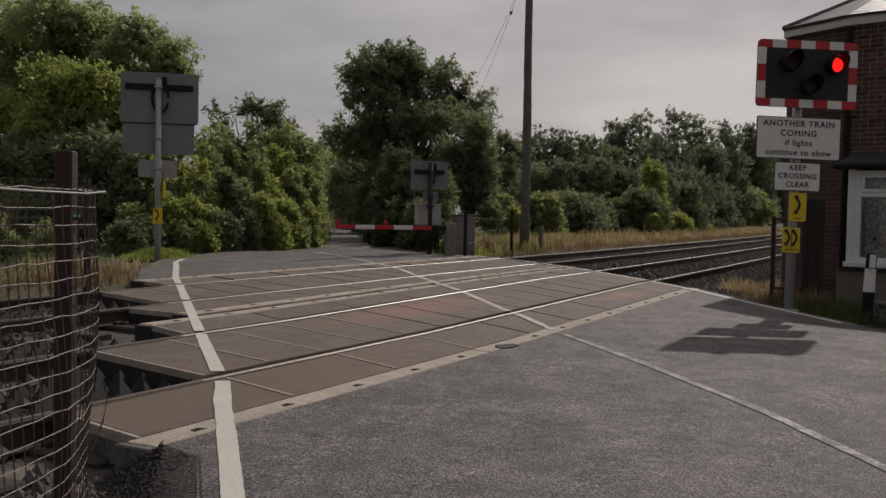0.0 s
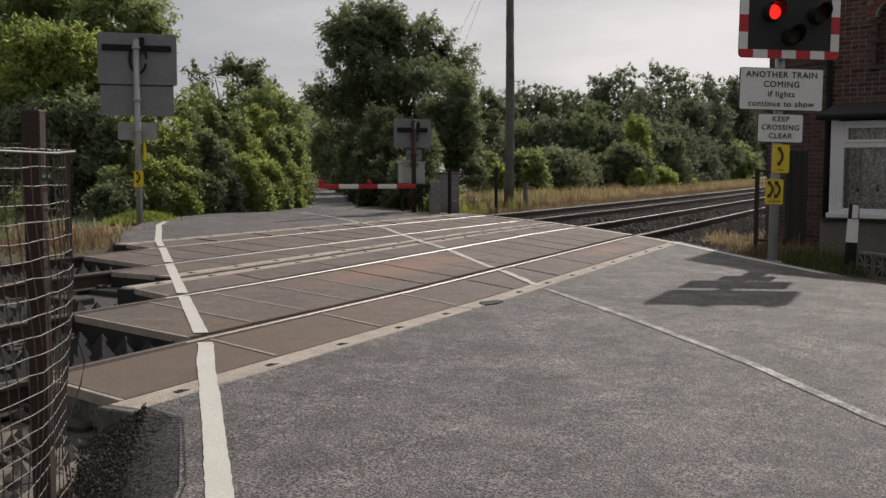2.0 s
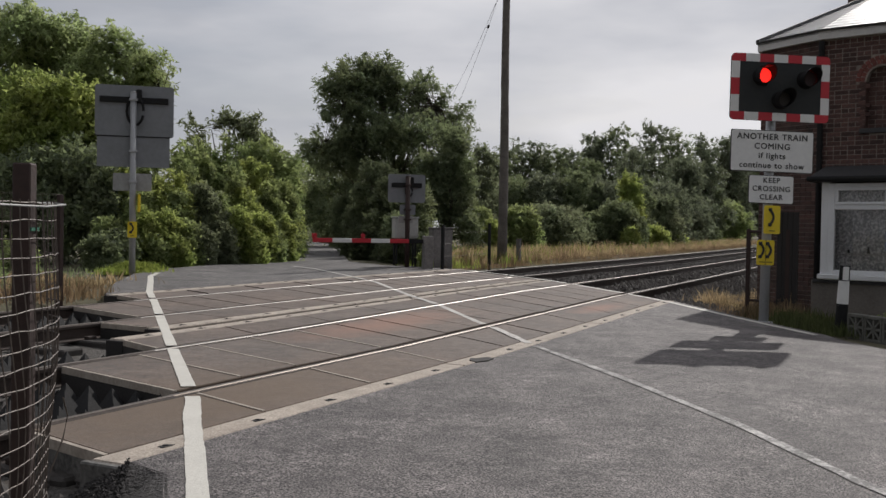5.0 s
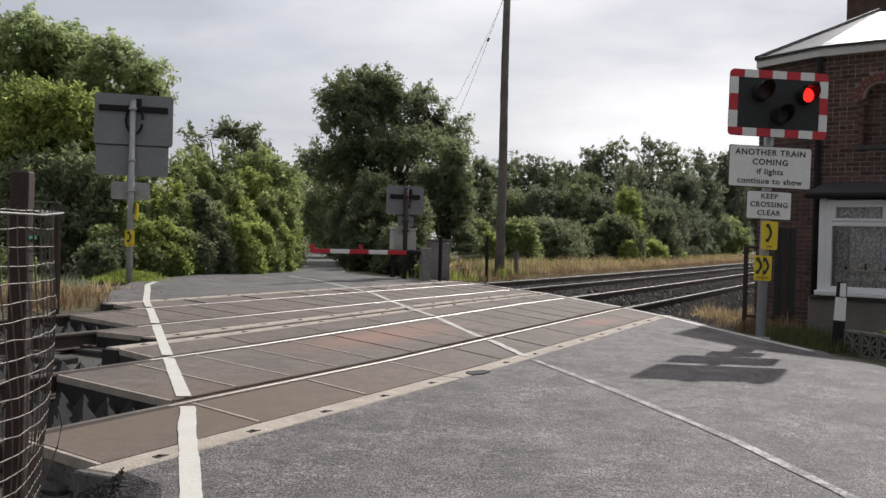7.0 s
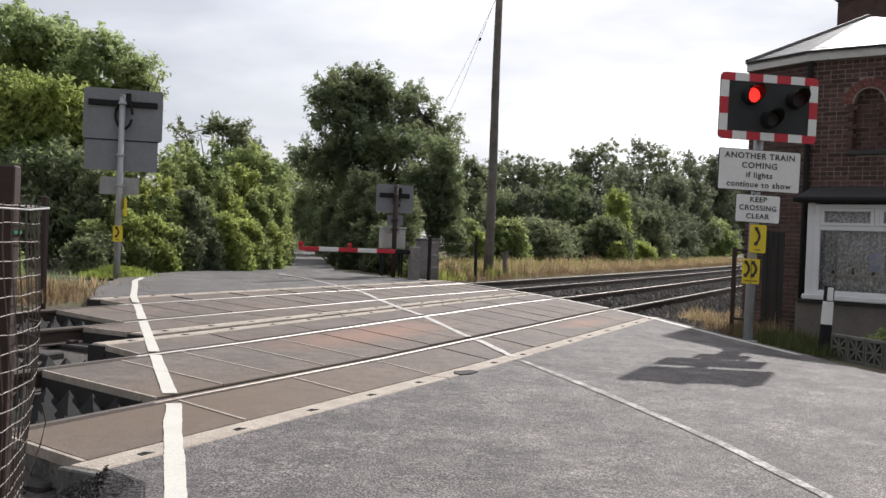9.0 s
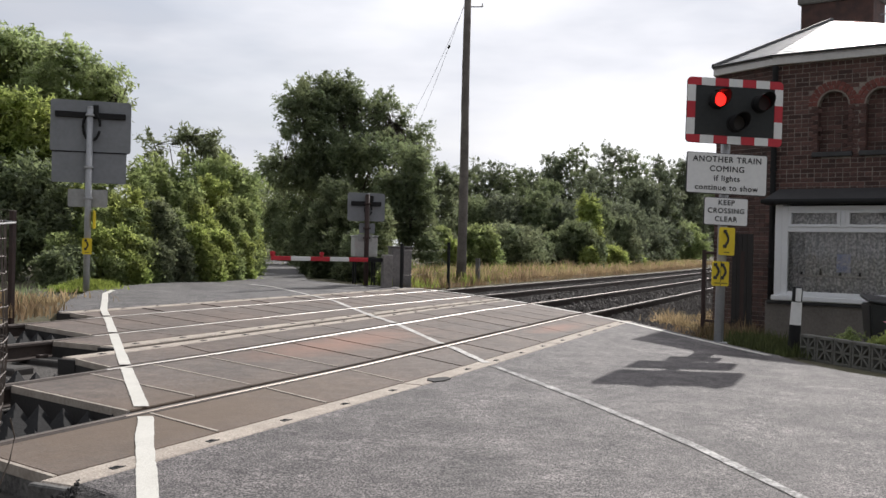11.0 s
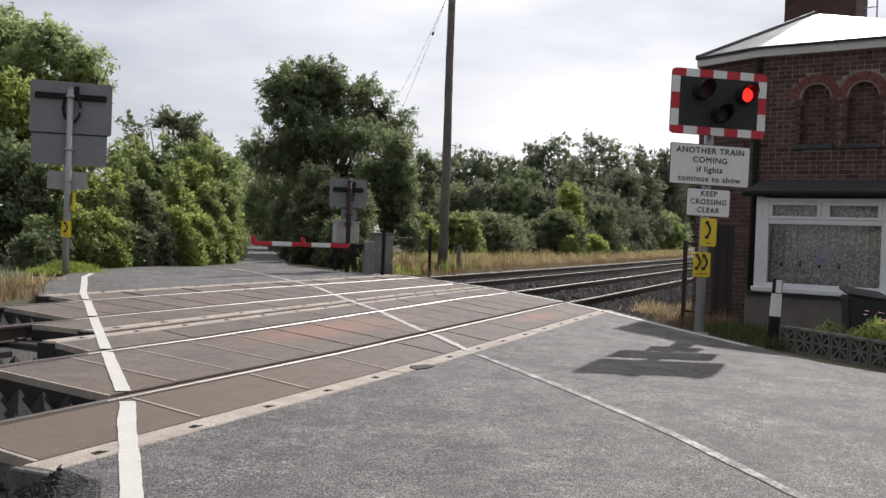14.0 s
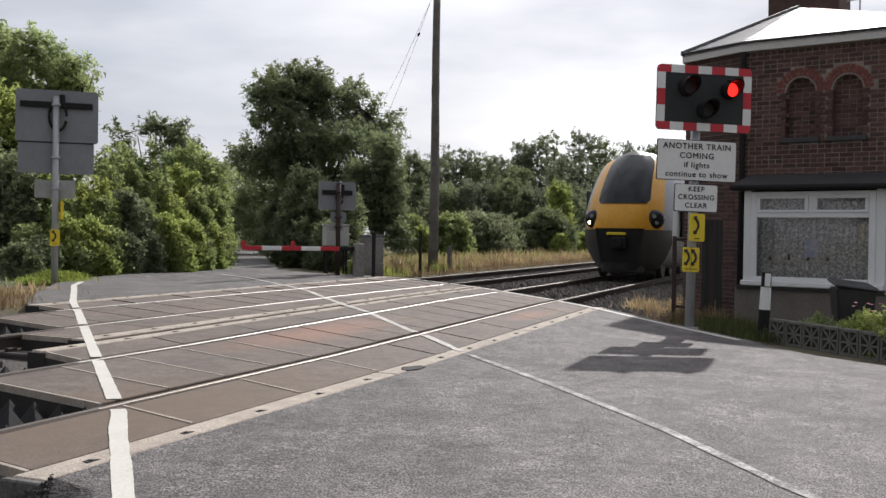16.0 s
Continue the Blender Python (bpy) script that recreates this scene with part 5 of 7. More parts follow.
cabinet(13.6, 6.65, 0.05, -48, 0.52, 0.4, 1.0, GREY_BOX, "weathered grey trackside equipment cabinet by the fence")
PALE_BOX = material("pale_cabinet", (0.52, 0.52, 0.5), 0.6, second=(0.4, 0.4, 0.38), scale=2, fine=20, bump=0.05)
cabinet(13.0, 7.35, 0.8, -48, 0.6, 0.35, 0.5, PALE_BOX, "pale grey control cabinet on a stand behind the barrier")
stand = thing("cabinet_stand", pose(13.0, 7.35, 0.05, 0, 0, -48), "dark steel stand under a pale cabinet", "stand")
for sx in (-0.24, 0.24):
    for sy in (-0.12, 0.12):
        bm = bm_new()
        block(bm, (sx - 0.02, sy - 0.02, -0.1), (sx + 0.02, sy + 0.02, 0.75), 0.003)
        part("leg", bm, BLACK_METAL, stand)


def fence_post(x, y, h, mat, label, r=0.035, round_top=True):
    p = thing("fence_post", pose(x, y, 0.0), label, "post", "posts along the railway")
    bm = bm_new()
    block(bm, (-r, -r, -0.3), (r, r, h), 0.006)
    part("shaft", bm, mat, p)
    bm = bm_new()
    block(bm, (-r * 1.1, -r * 1.1, h), (r * 1.1, r * 1.1, h + 0.025), 0.005)
    part("cap", bm, mat, p)


fence_post(12.28, 5.95, 1.12, BLACK_METAL, "thin dark metal fence post beside the line")
fence_post(16.4, 6.5, 1.2, BLACK_METAL, "thin dark metal fence post beside the line")
fence_post(19.8, 6.95, 0.75, GREY_CONCRETE, "short grey concrete marker post in grass", 0.06)
wires = thing("wire_fence", pose(0, 0, 0), "thin strands of wire between the railway posts", "wire fence")
for z in (0.4, 0.7, 1.0):
    bm = bm_new()
    tube(bm, [(12.28, 5.95, z), (14.3, 6.25, z - 0.02), (16.4, 6.5, z)], 0.0022, 4)
    part("strand", bm, WIRE, wires)

# mesh fence on the far side of the line, left of the lane
far_fence = thing("mesh_fence", pose(0, 0, 0), "rusty wire mesh fence with posts beyond the tracks", "fence")
ends = [(1.15, 6.45), (-1.1, 6.7), (-3.4, 6.9), (-6, 7.0)]
for x, y in ends:
    bm = bm_new()
    block(bm, (x - 0.035, y - 0.035, -0.2), (x + 0.035, y + 0.035, 1.45), 0.006)
    part("fence_post", bm, RUST_STEEL, far_fence)
bm = bm_new()
for (xa, ya), (xb, yb) in zip(ends, ends[1:]):
    for k in range(15):
        z = 0.05 + 0.1 * k
        tube(bm, [(xa, ya, z), ((xa + xb) / 2, (ya + yb) / 2, z - 0.01), (xb, yb, z)], 0.0025, 3)
    for k in range(24):
        f = k / 24
        rod(bm, (xa + (xb - xa) * f, ya + (yb - ya) * f, 0.0), (xa + (xb - xa) * f, ya + (yb - ya) * f, 1.45), 0.0025, seg=3)
tagged(part("mesh", bm, WIRE, far_fence), kind="stuff")
box_post = thing("equipment_post", pose(0.6, 8.4, 0.0), "grey equipment box on a post beside the line", "equipment post")
bm = bm_new()
rod(bm, (0, 0, -0.2), (0, 0, 1.1), 0.05, seg=12)
part("post", bm, GALV, box_post, smooth=True)
bm = bm_new()
block(bm, (-0.14, -0.1, 1.05), (0.14, 0.1, 1.4), 0.02)
part("box", bm, GREY_BOX, box_post)


def build_near_fence():
    """Welded mesh on a brown steel post; the free end of the mesh curls round."""
    f = thing("mesh_fence", pose(0, 0, 0), "rusty welded wire mesh fence on a brown steel post", "fence")
    d = Vector((0.884, 0.468, 0)).normalized()
    nrm = Vector((-d.y, d.x, 0))
    end = Vector((-6.41, -1.705, 0))
    rng = random.Random(9)

    def at(s, z):
        """A place on the mesh, s metres back from its free end."""
        curl = 0.1 * math.exp(-s / 0.09) + 0.02 * math.sin(s * 7 + z * 2) + 0.016 * math.sin(z * 6 + s * 3)
        return end - d * s + nrm * curl + Vector((0, 0, z))
    top, low = 1.13, -0.15
    for k in range(26):
        bm = bm_new()
        z = low + (top - low) * k / 25
        tube(bm, [at(3.4 * (i / 34) ** 1.6, z + 0.004 * rng.uniform(-1, 1)) for i in range(35)], 0.0021, 4)
        part("line_wire", bm, WIRE, f)
    for k in range(64):
        bm = bm_new()
        s = 0.05 * k + rng.uniform(-0.004, 0.004)
        tube(bm, [at(s, low + (top + 0.01 - low) * i / 12) for i in range(13)], 0.0021, 4)
        part("stay_wire", bm, WIRE, f)
    bm = bm_new()
    tube(bm, [at(3.4 * (1 - i / 30), 1.12) - nrm * 0.05 for i in range(27)] + [at(0.36, 1.13) + d * 0.12 - nrm * 0.03, at(0.3, 1.135) + d * 0.15 + nrm * 0.03, at(0.38, 1.135) + d * 0.1 + nrm * 0.09], 0.0032, 6)
    part("top_wire", bm, SIGN_BACK_LIGHT, f, "thick galvanised straining wire")
    for s in (0.4, 2.6):
        p = end - d * s + nrm * 0.03
        bm = bm_new()
        m = Matrix.Translation(p) @ Matrix.Rotation(math.atan2(d.y, d.x), 4, "Z")
        block(bm, (-0.026, -0.026, -0.4), (0.026, 0.026, 1.245), 0.004, m)
        post = part("fence_post", bm, RUST_STEEL, f, "dark brown square steel post")
        bm = bm_new()
        block(bm, (-0.03, -0.032, 1.05), (0.03, -0.024, 1.06), 0.0, m)
        part("tie", bm, material("green_tie", (0.03, 0.16, 0.1), 0.6, bump=0), post, "green wire tie")
    bm = bm_new()
    tube(bm, [at(0.22, 0.3) - nrm * 0.02, at(0.2, 0.4) - nrm * 0.04 + d * 0.02, at(0.17, 0.47) - nrm * 0.05, at(0.19, 0.53) - nrm * 0.03], 0.0025, 5)
    part("loose_wire", bm, WIRE, f)


build_near_fence()

SLEEPER_OLD = material("old_timber", (0.24, 0.205, 0.165), 0.95, second=(0.11, 0.095, 0.08), scale=4, fine=40, bump=0.5)
# timber and rubble under the near fence
for i, (x, y, l, a, w) in enumerate(((-5.75, -0.75, 1.5, 12, 0.16), (-6.1, -0.35, 1.9, 4, 0.2), (-5.9, -1.05, 0.9, 25, 0.1), (-6.6, 0.1, 2.2, -3, 0.2))):
    t = thing("timber", pose(x, y, -0.24 + 0.02 * i, 3, 2, a), "weathered grey timber lying beside the deck", "timber", "timbers beside the deck")
    bm = bm_new()
    block(bm, (-l / 2, -w / 2, -0.06), (l / 2, w / 2, 0.05), 0.012)
    part("plank", bm, SLEEPER_OLD, t)


def clods(name, label, n, a, b, spread, z0, z1, mat, seed, big):
    """Loose lumps strewn along a broken edge and tumbling down one side of it."""
    rng = np.random.default_rng(seed)
    shape = np.array([(1, 0, 0), (-1, 0, 0), (0, 1, 0), (0, -1, 0), (0, 0, 1), (0, 0, -1)], float)
    tri = np.array([(0, 2, 4), (2, 1, 4), (1, 3, 4), (3, 0, 4), (2, 0, 5), (1, 2, 5), (3, 1, 5), (0, 3, 5)])
    a, b = np.array(a), np.array(b)
    f, s = rng.random((n, 1)), rng.random((n, 1)) ** 1.3
    side = np.array([(b - a)[1], -(b - a)[0]]) / np.linalg.norm(b - a)
    c = a + (b - a) * f + side * s * spread
    z = z0 + (z1 - z0) * s[:, 0] + rng.uniform(-0.015, 0.015, n)
    v = shape[None] * rng.uniform(0.3, 1.0, (n, 1, 1)) ** 2 * big * rng.uniform(0.6, 1.2, (n, 6, 1)) + rng.normal(size=(n, 6, 3)) * big * 0.12
    v += np.stack([c[:, 0], c[:, 1], z], -1)[:, None]
    fc = (tri[None] + 6 * np.arange(n)[:, None, None]).reshape(-1, 3)
    tagged(raw_mesh(name, v.reshape(-1, 3).tolist(), fc.tolist(), mat), label, "rubble", kind="stuff")


clods("tar_crumbs", "dark crumbled asphalt along the broken road edge", 9000, (-5.42, -1.0), (-7.4, -2.62), 0.42, 0.0, -0.25, TAR, 21, 0.012)
RUBBLE = material("pale_rubble", (0.25, 0.22, 0.185), 0.95, second=(0.12, 0.1, 0.085), scale=3, fine=30, bump=0.5, island=0.35)
clods("rubble", "loose pale rubble and twigs beside the road edge", 5200, (-5.7, -0.85), (-7.4, -2.2), 0.7, -0.2, -0.26, RUBBLE, 22, 0.02)


# ---- pole and wires ----
def build_pole():
    p = thing("telegraph_pole", pose(18.95, 7.15, 0.05), "tall weathered wooden telegraph pole", "telegraph pole")
    bm = bm_new()
    tube(bm, [(0.012 * math.sin(k), 0.01 * math.cos(k), 9.2 * k / 8 - 0.3) for k in range(9)], 0.155, 14, 0.105)
    part("shaft", bm, WOOD_POLE, p, smooth=True)
    bm = bm_new()
    rod(bm, (0, 0, 8.35), (0.16, -0.42, 8.36), 0.018, seg=8)
    part("bracket", bm, BLACK_METAL, p)
    bm = bm_new()
    rod(bm, (0.16, -0.42, 8.36), (0.16, -0.42, 8.46), 0.03, 0.02, 8)
    part("insulator", bm, SIGN_WHITE, p)
    w = thing("overhead_wire", pose(18.95, 7.15, 0.05), "two thin overhead wires slung from the pole", "wire")
    for dx, sag, tip in ((0.0, 0.12, (10.35, 6.44, 6.1)), (0.05, 0.2, (11.96, 7.7, 6.45))):
        bm = bm_new()
        tube(bm, [Vector((dx, 0.1, 8.45)).lerp(Vector(tip), k / 14) - Vector((0, 0, sag * math.sin(math.pi * k / 14))) for k in range(15)], 0.0055, 5)
        part("strand", bm, BLACK_METAL, w)
    bm = bm_new()
    c = Vector((0, 0.1, 8.45)).lerp(Vector((10.35, 6.44, 6.1)), 0.25) - Vector((0, 0, 0.09))
    rod(bm, c, c + Vector((0.12, 0.08, -0.03)), 0.04, seg=8)
    part("stay_insulator", bm, BLACK_METAL, w)


build_pole()


# ---- house ----
HX, HY = Vector((-0.2571, -0.9664, 0)), Vector((0.9664, -0.2571, 0))
HOUSE = Matrix(((HX.x, HY.x, 0, 8.22), (HX.y, HY.y, 0, -3.995), (0, 0, 1, -0.17), (0, 0, 0, 1))) @ Matrix.Diagonal((1.155, 1.155, 1.155, 1))
EAVE = 3.86


def wall_slab(bm, a, b, z0, z1, thick=0.25):
    """A straight wall between two plan points, its outer face on the line, seen from the outside with a on the left."""
    d = (Vector((*b, 0)) - Vector((*a, 0))).normalized()
    n = Vector((-d.y, d.x, 0)) * thick
    p = [Vector((*a, 0)), Vector((*b, 0)), Vector((*b, 0)) + n, Vector((*a, 0)) + n]
    prism(bm, [(q.x, q.y) for q in p], z0, z1)


def brick_rows(a, b, z0, z1, inside, seed):
    """Places of bricks in a bond on the wall from a to b: centre along, height, half length."""
    length = (Vector(b) - Vector(a)).length
    out, rng = [], random.Random(seed)
    row, z = 0, z0
    while z + 0.06 < z1:
        x = -0.0975 if row % 2 else 0.0
        while x < length:
            w = 0.195 if row % 3 else 0.0975
            lo, hi = max(x, 0.0), min(x + w, length)
            if hi - lo > 0.04 and inside((lo + hi) / 2, z + 0.0325):
                out.append(((lo + hi) / 2, z + 0.0325, (hi - lo) / 2 - 0.005, rng.uniform(-0.002, 0.002)))
            x += w
        z += 0.065
        row += 1
    return out


def build_house():
    h = thing("house", HOUSE, "brick crossing-keeper's house with a pale roof and bay window", "house")
    plan = [(-2.19, 0.38), (-1.16, 0.0), (1.16, 0.0), (2.19, 0.38), (2.75, 3.3), (2.75, 8.5), (-2.75, 8.5), (-2.75, 3.3)]
    arches = ((-0.335, 0.205), (0.30, 0.2))
    spring, sill = 3.2, 2.55
    # front wall in pieces round the blind arches
    n = len(plan)
    for i in range(n):
        a, b = plan[i], plan[(i + 1) % n]
        bm = bm_new()
        if i == 1:
            wall_slab(bm, a, b, -0.3, sill)
            edges = [-1.16] + [v for c, r in arches for v in (c - r, c + r)] + [1.16]
            for k in range(0, 6, 2):
                wall_slab(bm, (edges[k], 0), (edges[k + 1], 0), sill, EAVE)
            for c, r in arches:
                wall_slab(bm, (c - r, 0.12), (c + r, 0.12), sill, EAVE, 0.13)
                seg = 10
                for k in range(seg):
                    a0, a1 = math.pi * (1 - k / seg), math.pi * (1 - (k + 1) / seg)
                    xa, xb = c + r * math.cos(a0), c + r * math.cos(a1)
                    za, zb = spring + r * math.sin(a0), spring + r * math.sin(a1)
                    v = [bm.verts.new(q) for q in ((xa, 0, za), (xb, 0, zb), (xb, 0, EAVE), (xa, 0, EAVE), (xa, 0.12, za), (xb, 0.12, zb), (xb, 0.12, EAVE), (xa, 0.12, EAVE))]
                    for q in ((0, 1, 2, 3), (0, 4, 5, 1), (4, 7, 6, 5), (3, 2, 6, 7)):
                        bm.faces.new([v[j] for j in q])
            front = part("wall", bm, MORTAR, h, "brick front wall with two blind arches")
        else:
            wall_slab(bm, a, b, -0.3, EAVE)
            part("wall", bm, MORTAR, h)
    # bricks of the front wall, one by one
    def clear(x, z):
        x -= 1.16
        for c, r in arches:
            if abs(x - c) < r + 0.02 and sill - 0.09 < z < spring + 0.0:
                return False
            if math.hypot(x - c, z - spring) < r + 0.155 and z >= spring:
                return False
        return not (z < 2.0)
    pieces = {}
    def brick(x, y, z, half, mat=BRICK, parent=front, rot=None):
        key = (round(half, 3), mat.name)
        if key not in pieces:
            bm = bm_new()
            block(bm, (-half, -0.008, -0.0285), (half, 0.03, 0.0285), 0.003)
            pieces[key] = finish(bm, "brick", mat)
        ob = new("brick", pieces[key])
        ob.parent = parent
        ob.matrix_local = Matrix.Translation((x, y, z)) @ (rot or Matrix())
    for x, z, half, j in brick_rows((-1.16, 0), (1.16, 0), 2.0, EAVE, clear, 1):
        brick(x - 1.16, 0.004 + j, z, half)
    for c, r in arches:
        for x, z, half, j in brick_rows((0, 0), (2 * r, 0), sill, spring + r, lambda x, z: z < spring or math.hypot(x - r, z - spring) < r - 0.02, 2):
            brick(c - r + x, 0.122 + j, z, half)
        for rr, m in ((r + 0.05, 12), (r + 0.11, 15)):
            for k in range(m):
                a = math.pi * (k + 0.5) / m
                brick(c + rr * math.cos(a), -0.001, spring + rr * math.sin(a), 0.0285, RED_BRICK, front, Matrix.Rotation(math.pi / 2 - a, 4, "Y"))
        for side in (-1, 1):
            for k in range(int((spring - sill) / 0.065)):
                brick(c + side * (r + 0.034 + 0.012 * (k % 2)), -0.005, sill + 0.0325 + 0.065 * k, 0.03 + 0.012 * (k % 2))
            bm = bm_new()
            block(bm, (c + side * r - 0.004, 0.0, sill), (c + side * r + 0.004, 0.118, spring), 0.0)
            part("reveal", bm, BRICK_JOINED, front)
        bm = bm_new()
        block(bm, (c - r - 0.07, -0.05, sill - 0.07), (c + r + 0.07, 0.12, sill), 0.01)
        part("sill", bm, LEAD, front, "dark stone sill under a blind arch")
    # the rest of the brickwork, joined
    bm = bm_new()
    for i, z0, z1 in ((0, -0.2, EAVE), (1, -0.2, 2.0), (2, -0.2, EAVE), (7, -0.2, EAVE)):
        a, b = Vector(plan[i]), Vector(plan[(i + 1) % n])
        d = (b - a).normalized()
        m = Matrix.Translation((a.x, a.y, 0)) @ Matrix.Rotation(math.atan2(d.y, d.x), 4, "Z")
        for x, z, half, j in brick_rows(plan[i], plan[(i + 1) % n], z0, z1, lambda x, z: True, 5 + i):
            p = m @ Vector((x, -0.008 + j, z))
            e = m.to_3x3() @ Vector((half, 0, 0))
            o = m.to_3x3() @ Vector((0, 0.012, 0))
            v = [bm.verts.new(p + sx * e + so * o + Vector((0, 0, sz * 0.0285))) for so in (0, 1) for sx, sz in ((-1, -1), (1, -1), (1, 1), (-1, 1))]
            for q in ((0, 1, 2, 3), (0, 4, 5, 1), (1, 5, 6, 2), (2, 6, 7, 3), (3, 7, 4, 0)):
                bm.faces.new([v[k] for k in q])
    tagged(part("brickwork", bm, BRICK_JOINED, h), kind="stuff")
    # eaves and roof
    eaves = [(-2.25, 0.33), (-1.18, -0.09), (1.18, -0.09), (2.27, 0.33), (2.85, 3.28), (2.85, 8.6), (-2.85, 8.6), (-2.85, 3.28)]
    for i in range(n):
        a, b = Vector(eaves[i]), Vector(eaves[(i + 1) % n])
        d = (b - a).normalized()
        bm = bm_new()
        m = Matrix.Translation((a.x, a.y, 0)) @ Matrix.Rotation(math.atan2(d.y, d.x), 4, "Z")
        block(bm, (0.0, 0.0, EAVE - 0.03), ((b - a).length, 0.03, EAVE + 0.1), 0.004, m)
        fascia = part("fascia", bm, FASCIA, h, "white painted fascia board")
        bm = bm_new()
        block(bm, (0.0, 0.03, EAVE - 0.02), ((b - a).length, 0.1, EAVE), 0.0, m)
        part("soffit", bm, FASCIA, fascia)
        bm = bm_new()
        tube(bm, [m @ Vector((s * (b - a).length, -0.014, EAVE + 0.105)) for s in (0, 0.5, 1)], 0.018, 8)
        part("gutter", bm, LEAD, fascia, "thin dark roof edge")
    ridge = [Vector((-1.36, 3.2, 5.13)), Vector((1.2, 6.4, 5.12))]
    slopes = [(0, 1, (0,)), (1, 2, (0,)), (2, 3, (0,)), (3, 4, (0, 1)), (4, 5, (1,)), (5, 6, (1,)), (6, 7, (1, 0)), (7, 0, (0,))]
    roof_bm = bm_new()
    v = [roof_bm.verts.new((x, y, EAVE + 0.1)) for x, y in eaves]
    v2 = [roof_bm.verts.new((x, y, EAVE + 0.06)) for x, y in eaves]
    rv = [roof_bm.verts.new(p) for p in ridge]
    for i, j, rr in slopes:
        if len(rr) == 2:
            roof_bm.faces.new((v[i], v[j], rv[1] if rr[0] == 0 else rv[0]))
            roof_bm.faces.new((v[i], rv[1] if rr[0] == 0 else rv[0], rv[0] if rr[0] == 0 else rv[1]))
        else:
            roof_bm.faces.new((v[i], v[j], rv[rr[0]]))
        roof_bm.faces.new((v2[i], v2[j], v[j], v[i]))
    roof = part("roof", roof_bm, SLATE, h, "pale slate roof shining in the sun")
    # courses of slates on the front slopes
    courses = bm_new()
    for i, j in ((0, 1), (1, 2), (2, 3)):
        a, b, t = Vector((*eaves[i], EAVE + 0.1)), Vector((*eaves[j], EAVE + 0.1)), ridge[0]
        up = (b - a).cross(t - a).normalized()
        m = 13
        for k in range(m):
            f0, f1 = k / m, (k + 1.1) / m
            p, q = a.lerp(t, f0), b.lerp(t, f0)
            r_, s_ = a.lerp(t, min(f1, 0.99)), b.lerp(t, min(f1, 0.99))
            w = max(1, int((q - p).length / 0.26))
            for c in range(w):
                e0, e1 = c / w + 0.004, (c + 1) / w - 0.004
                vs = [courses.verts.new(x) for x in (p.lerp(q, e0) + up * 0.016, p.lerp(q, e1) + up * 0.016, r_.lerp(s_, e1) + up * 0.004, r_.lerp(s_, e0) + up * 0.004)]
                courses.faces.new(vs)
    tagged(part("roof_covering", courses, SLATE, roof), kind="stuff")
    for c in (eaves[0],):
        bm = bm_new()
        tube(bm, [Vector((*c, EAVE + 0.12)), Vector((*c, EAVE + 0.12)).lerp(ridge[0], 0.5) + Vector((0, 0, 0.01)), ridge[0] + Vector((0, 0, 0.02))], 0.04, 6)
        part("hip_tile", bm, LEAD if c == eaves[0] else SLATE, roof)
    bm = bm_new()
    block(bm, (-2.6, 5.3, 4.3), (-1.25, 6.1, 6.0), 0.01)
    stack = part("chimney", bm, BRICK_JOINED, h, "broad dark brick chimney stack")
    bm = bm_new()
    block(bm, (-2.66, 5.24, 6.0), (-1.19, 6.16, 6.12), 0.02)
    part("chimney_cap", bm, GREY_CONCRETE, stack)
    aerial = part("aerial", (lambda b: (rod(b, (-0.95, 5.6, 4.6), (-0.95, 5.6, 7.2), 0.015, seg=6), rod(b, (-1.2, 5.6, 6.2), (-0.7, 5.6, 6.25), 0.012, seg=5), rod(b, (-1.2, 5.6, 5.7), (-0.95, 5.6, 5.72), 0.012, seg=5), b)[-1])(bm_new()), GALV, h, "thin metal aerial beside the chimney")
    bm = bm_new()
    tube(bm, [(-1.13, -0.1, EAVE - 0.05), (-1.14, -0.06, EAVE - 0.18), (-1.14, -0.06, 1.9), (-1.14, -0.06, -0.1)], 0.042, 10)
    part("drainpipe", bm, BLACK_METAL, h, "black rainwater pipe", True)
    for z in (0.9, 2.3, 3.3):
        bm = bm_new()
        rod(bm, (-1.14, -0.06, z), (-1.14, -0.06, z + 0.05), 0.05, seg=10)
        part("pipe_collar", bm, BLACK_METAL, h)
    build_bay(h)


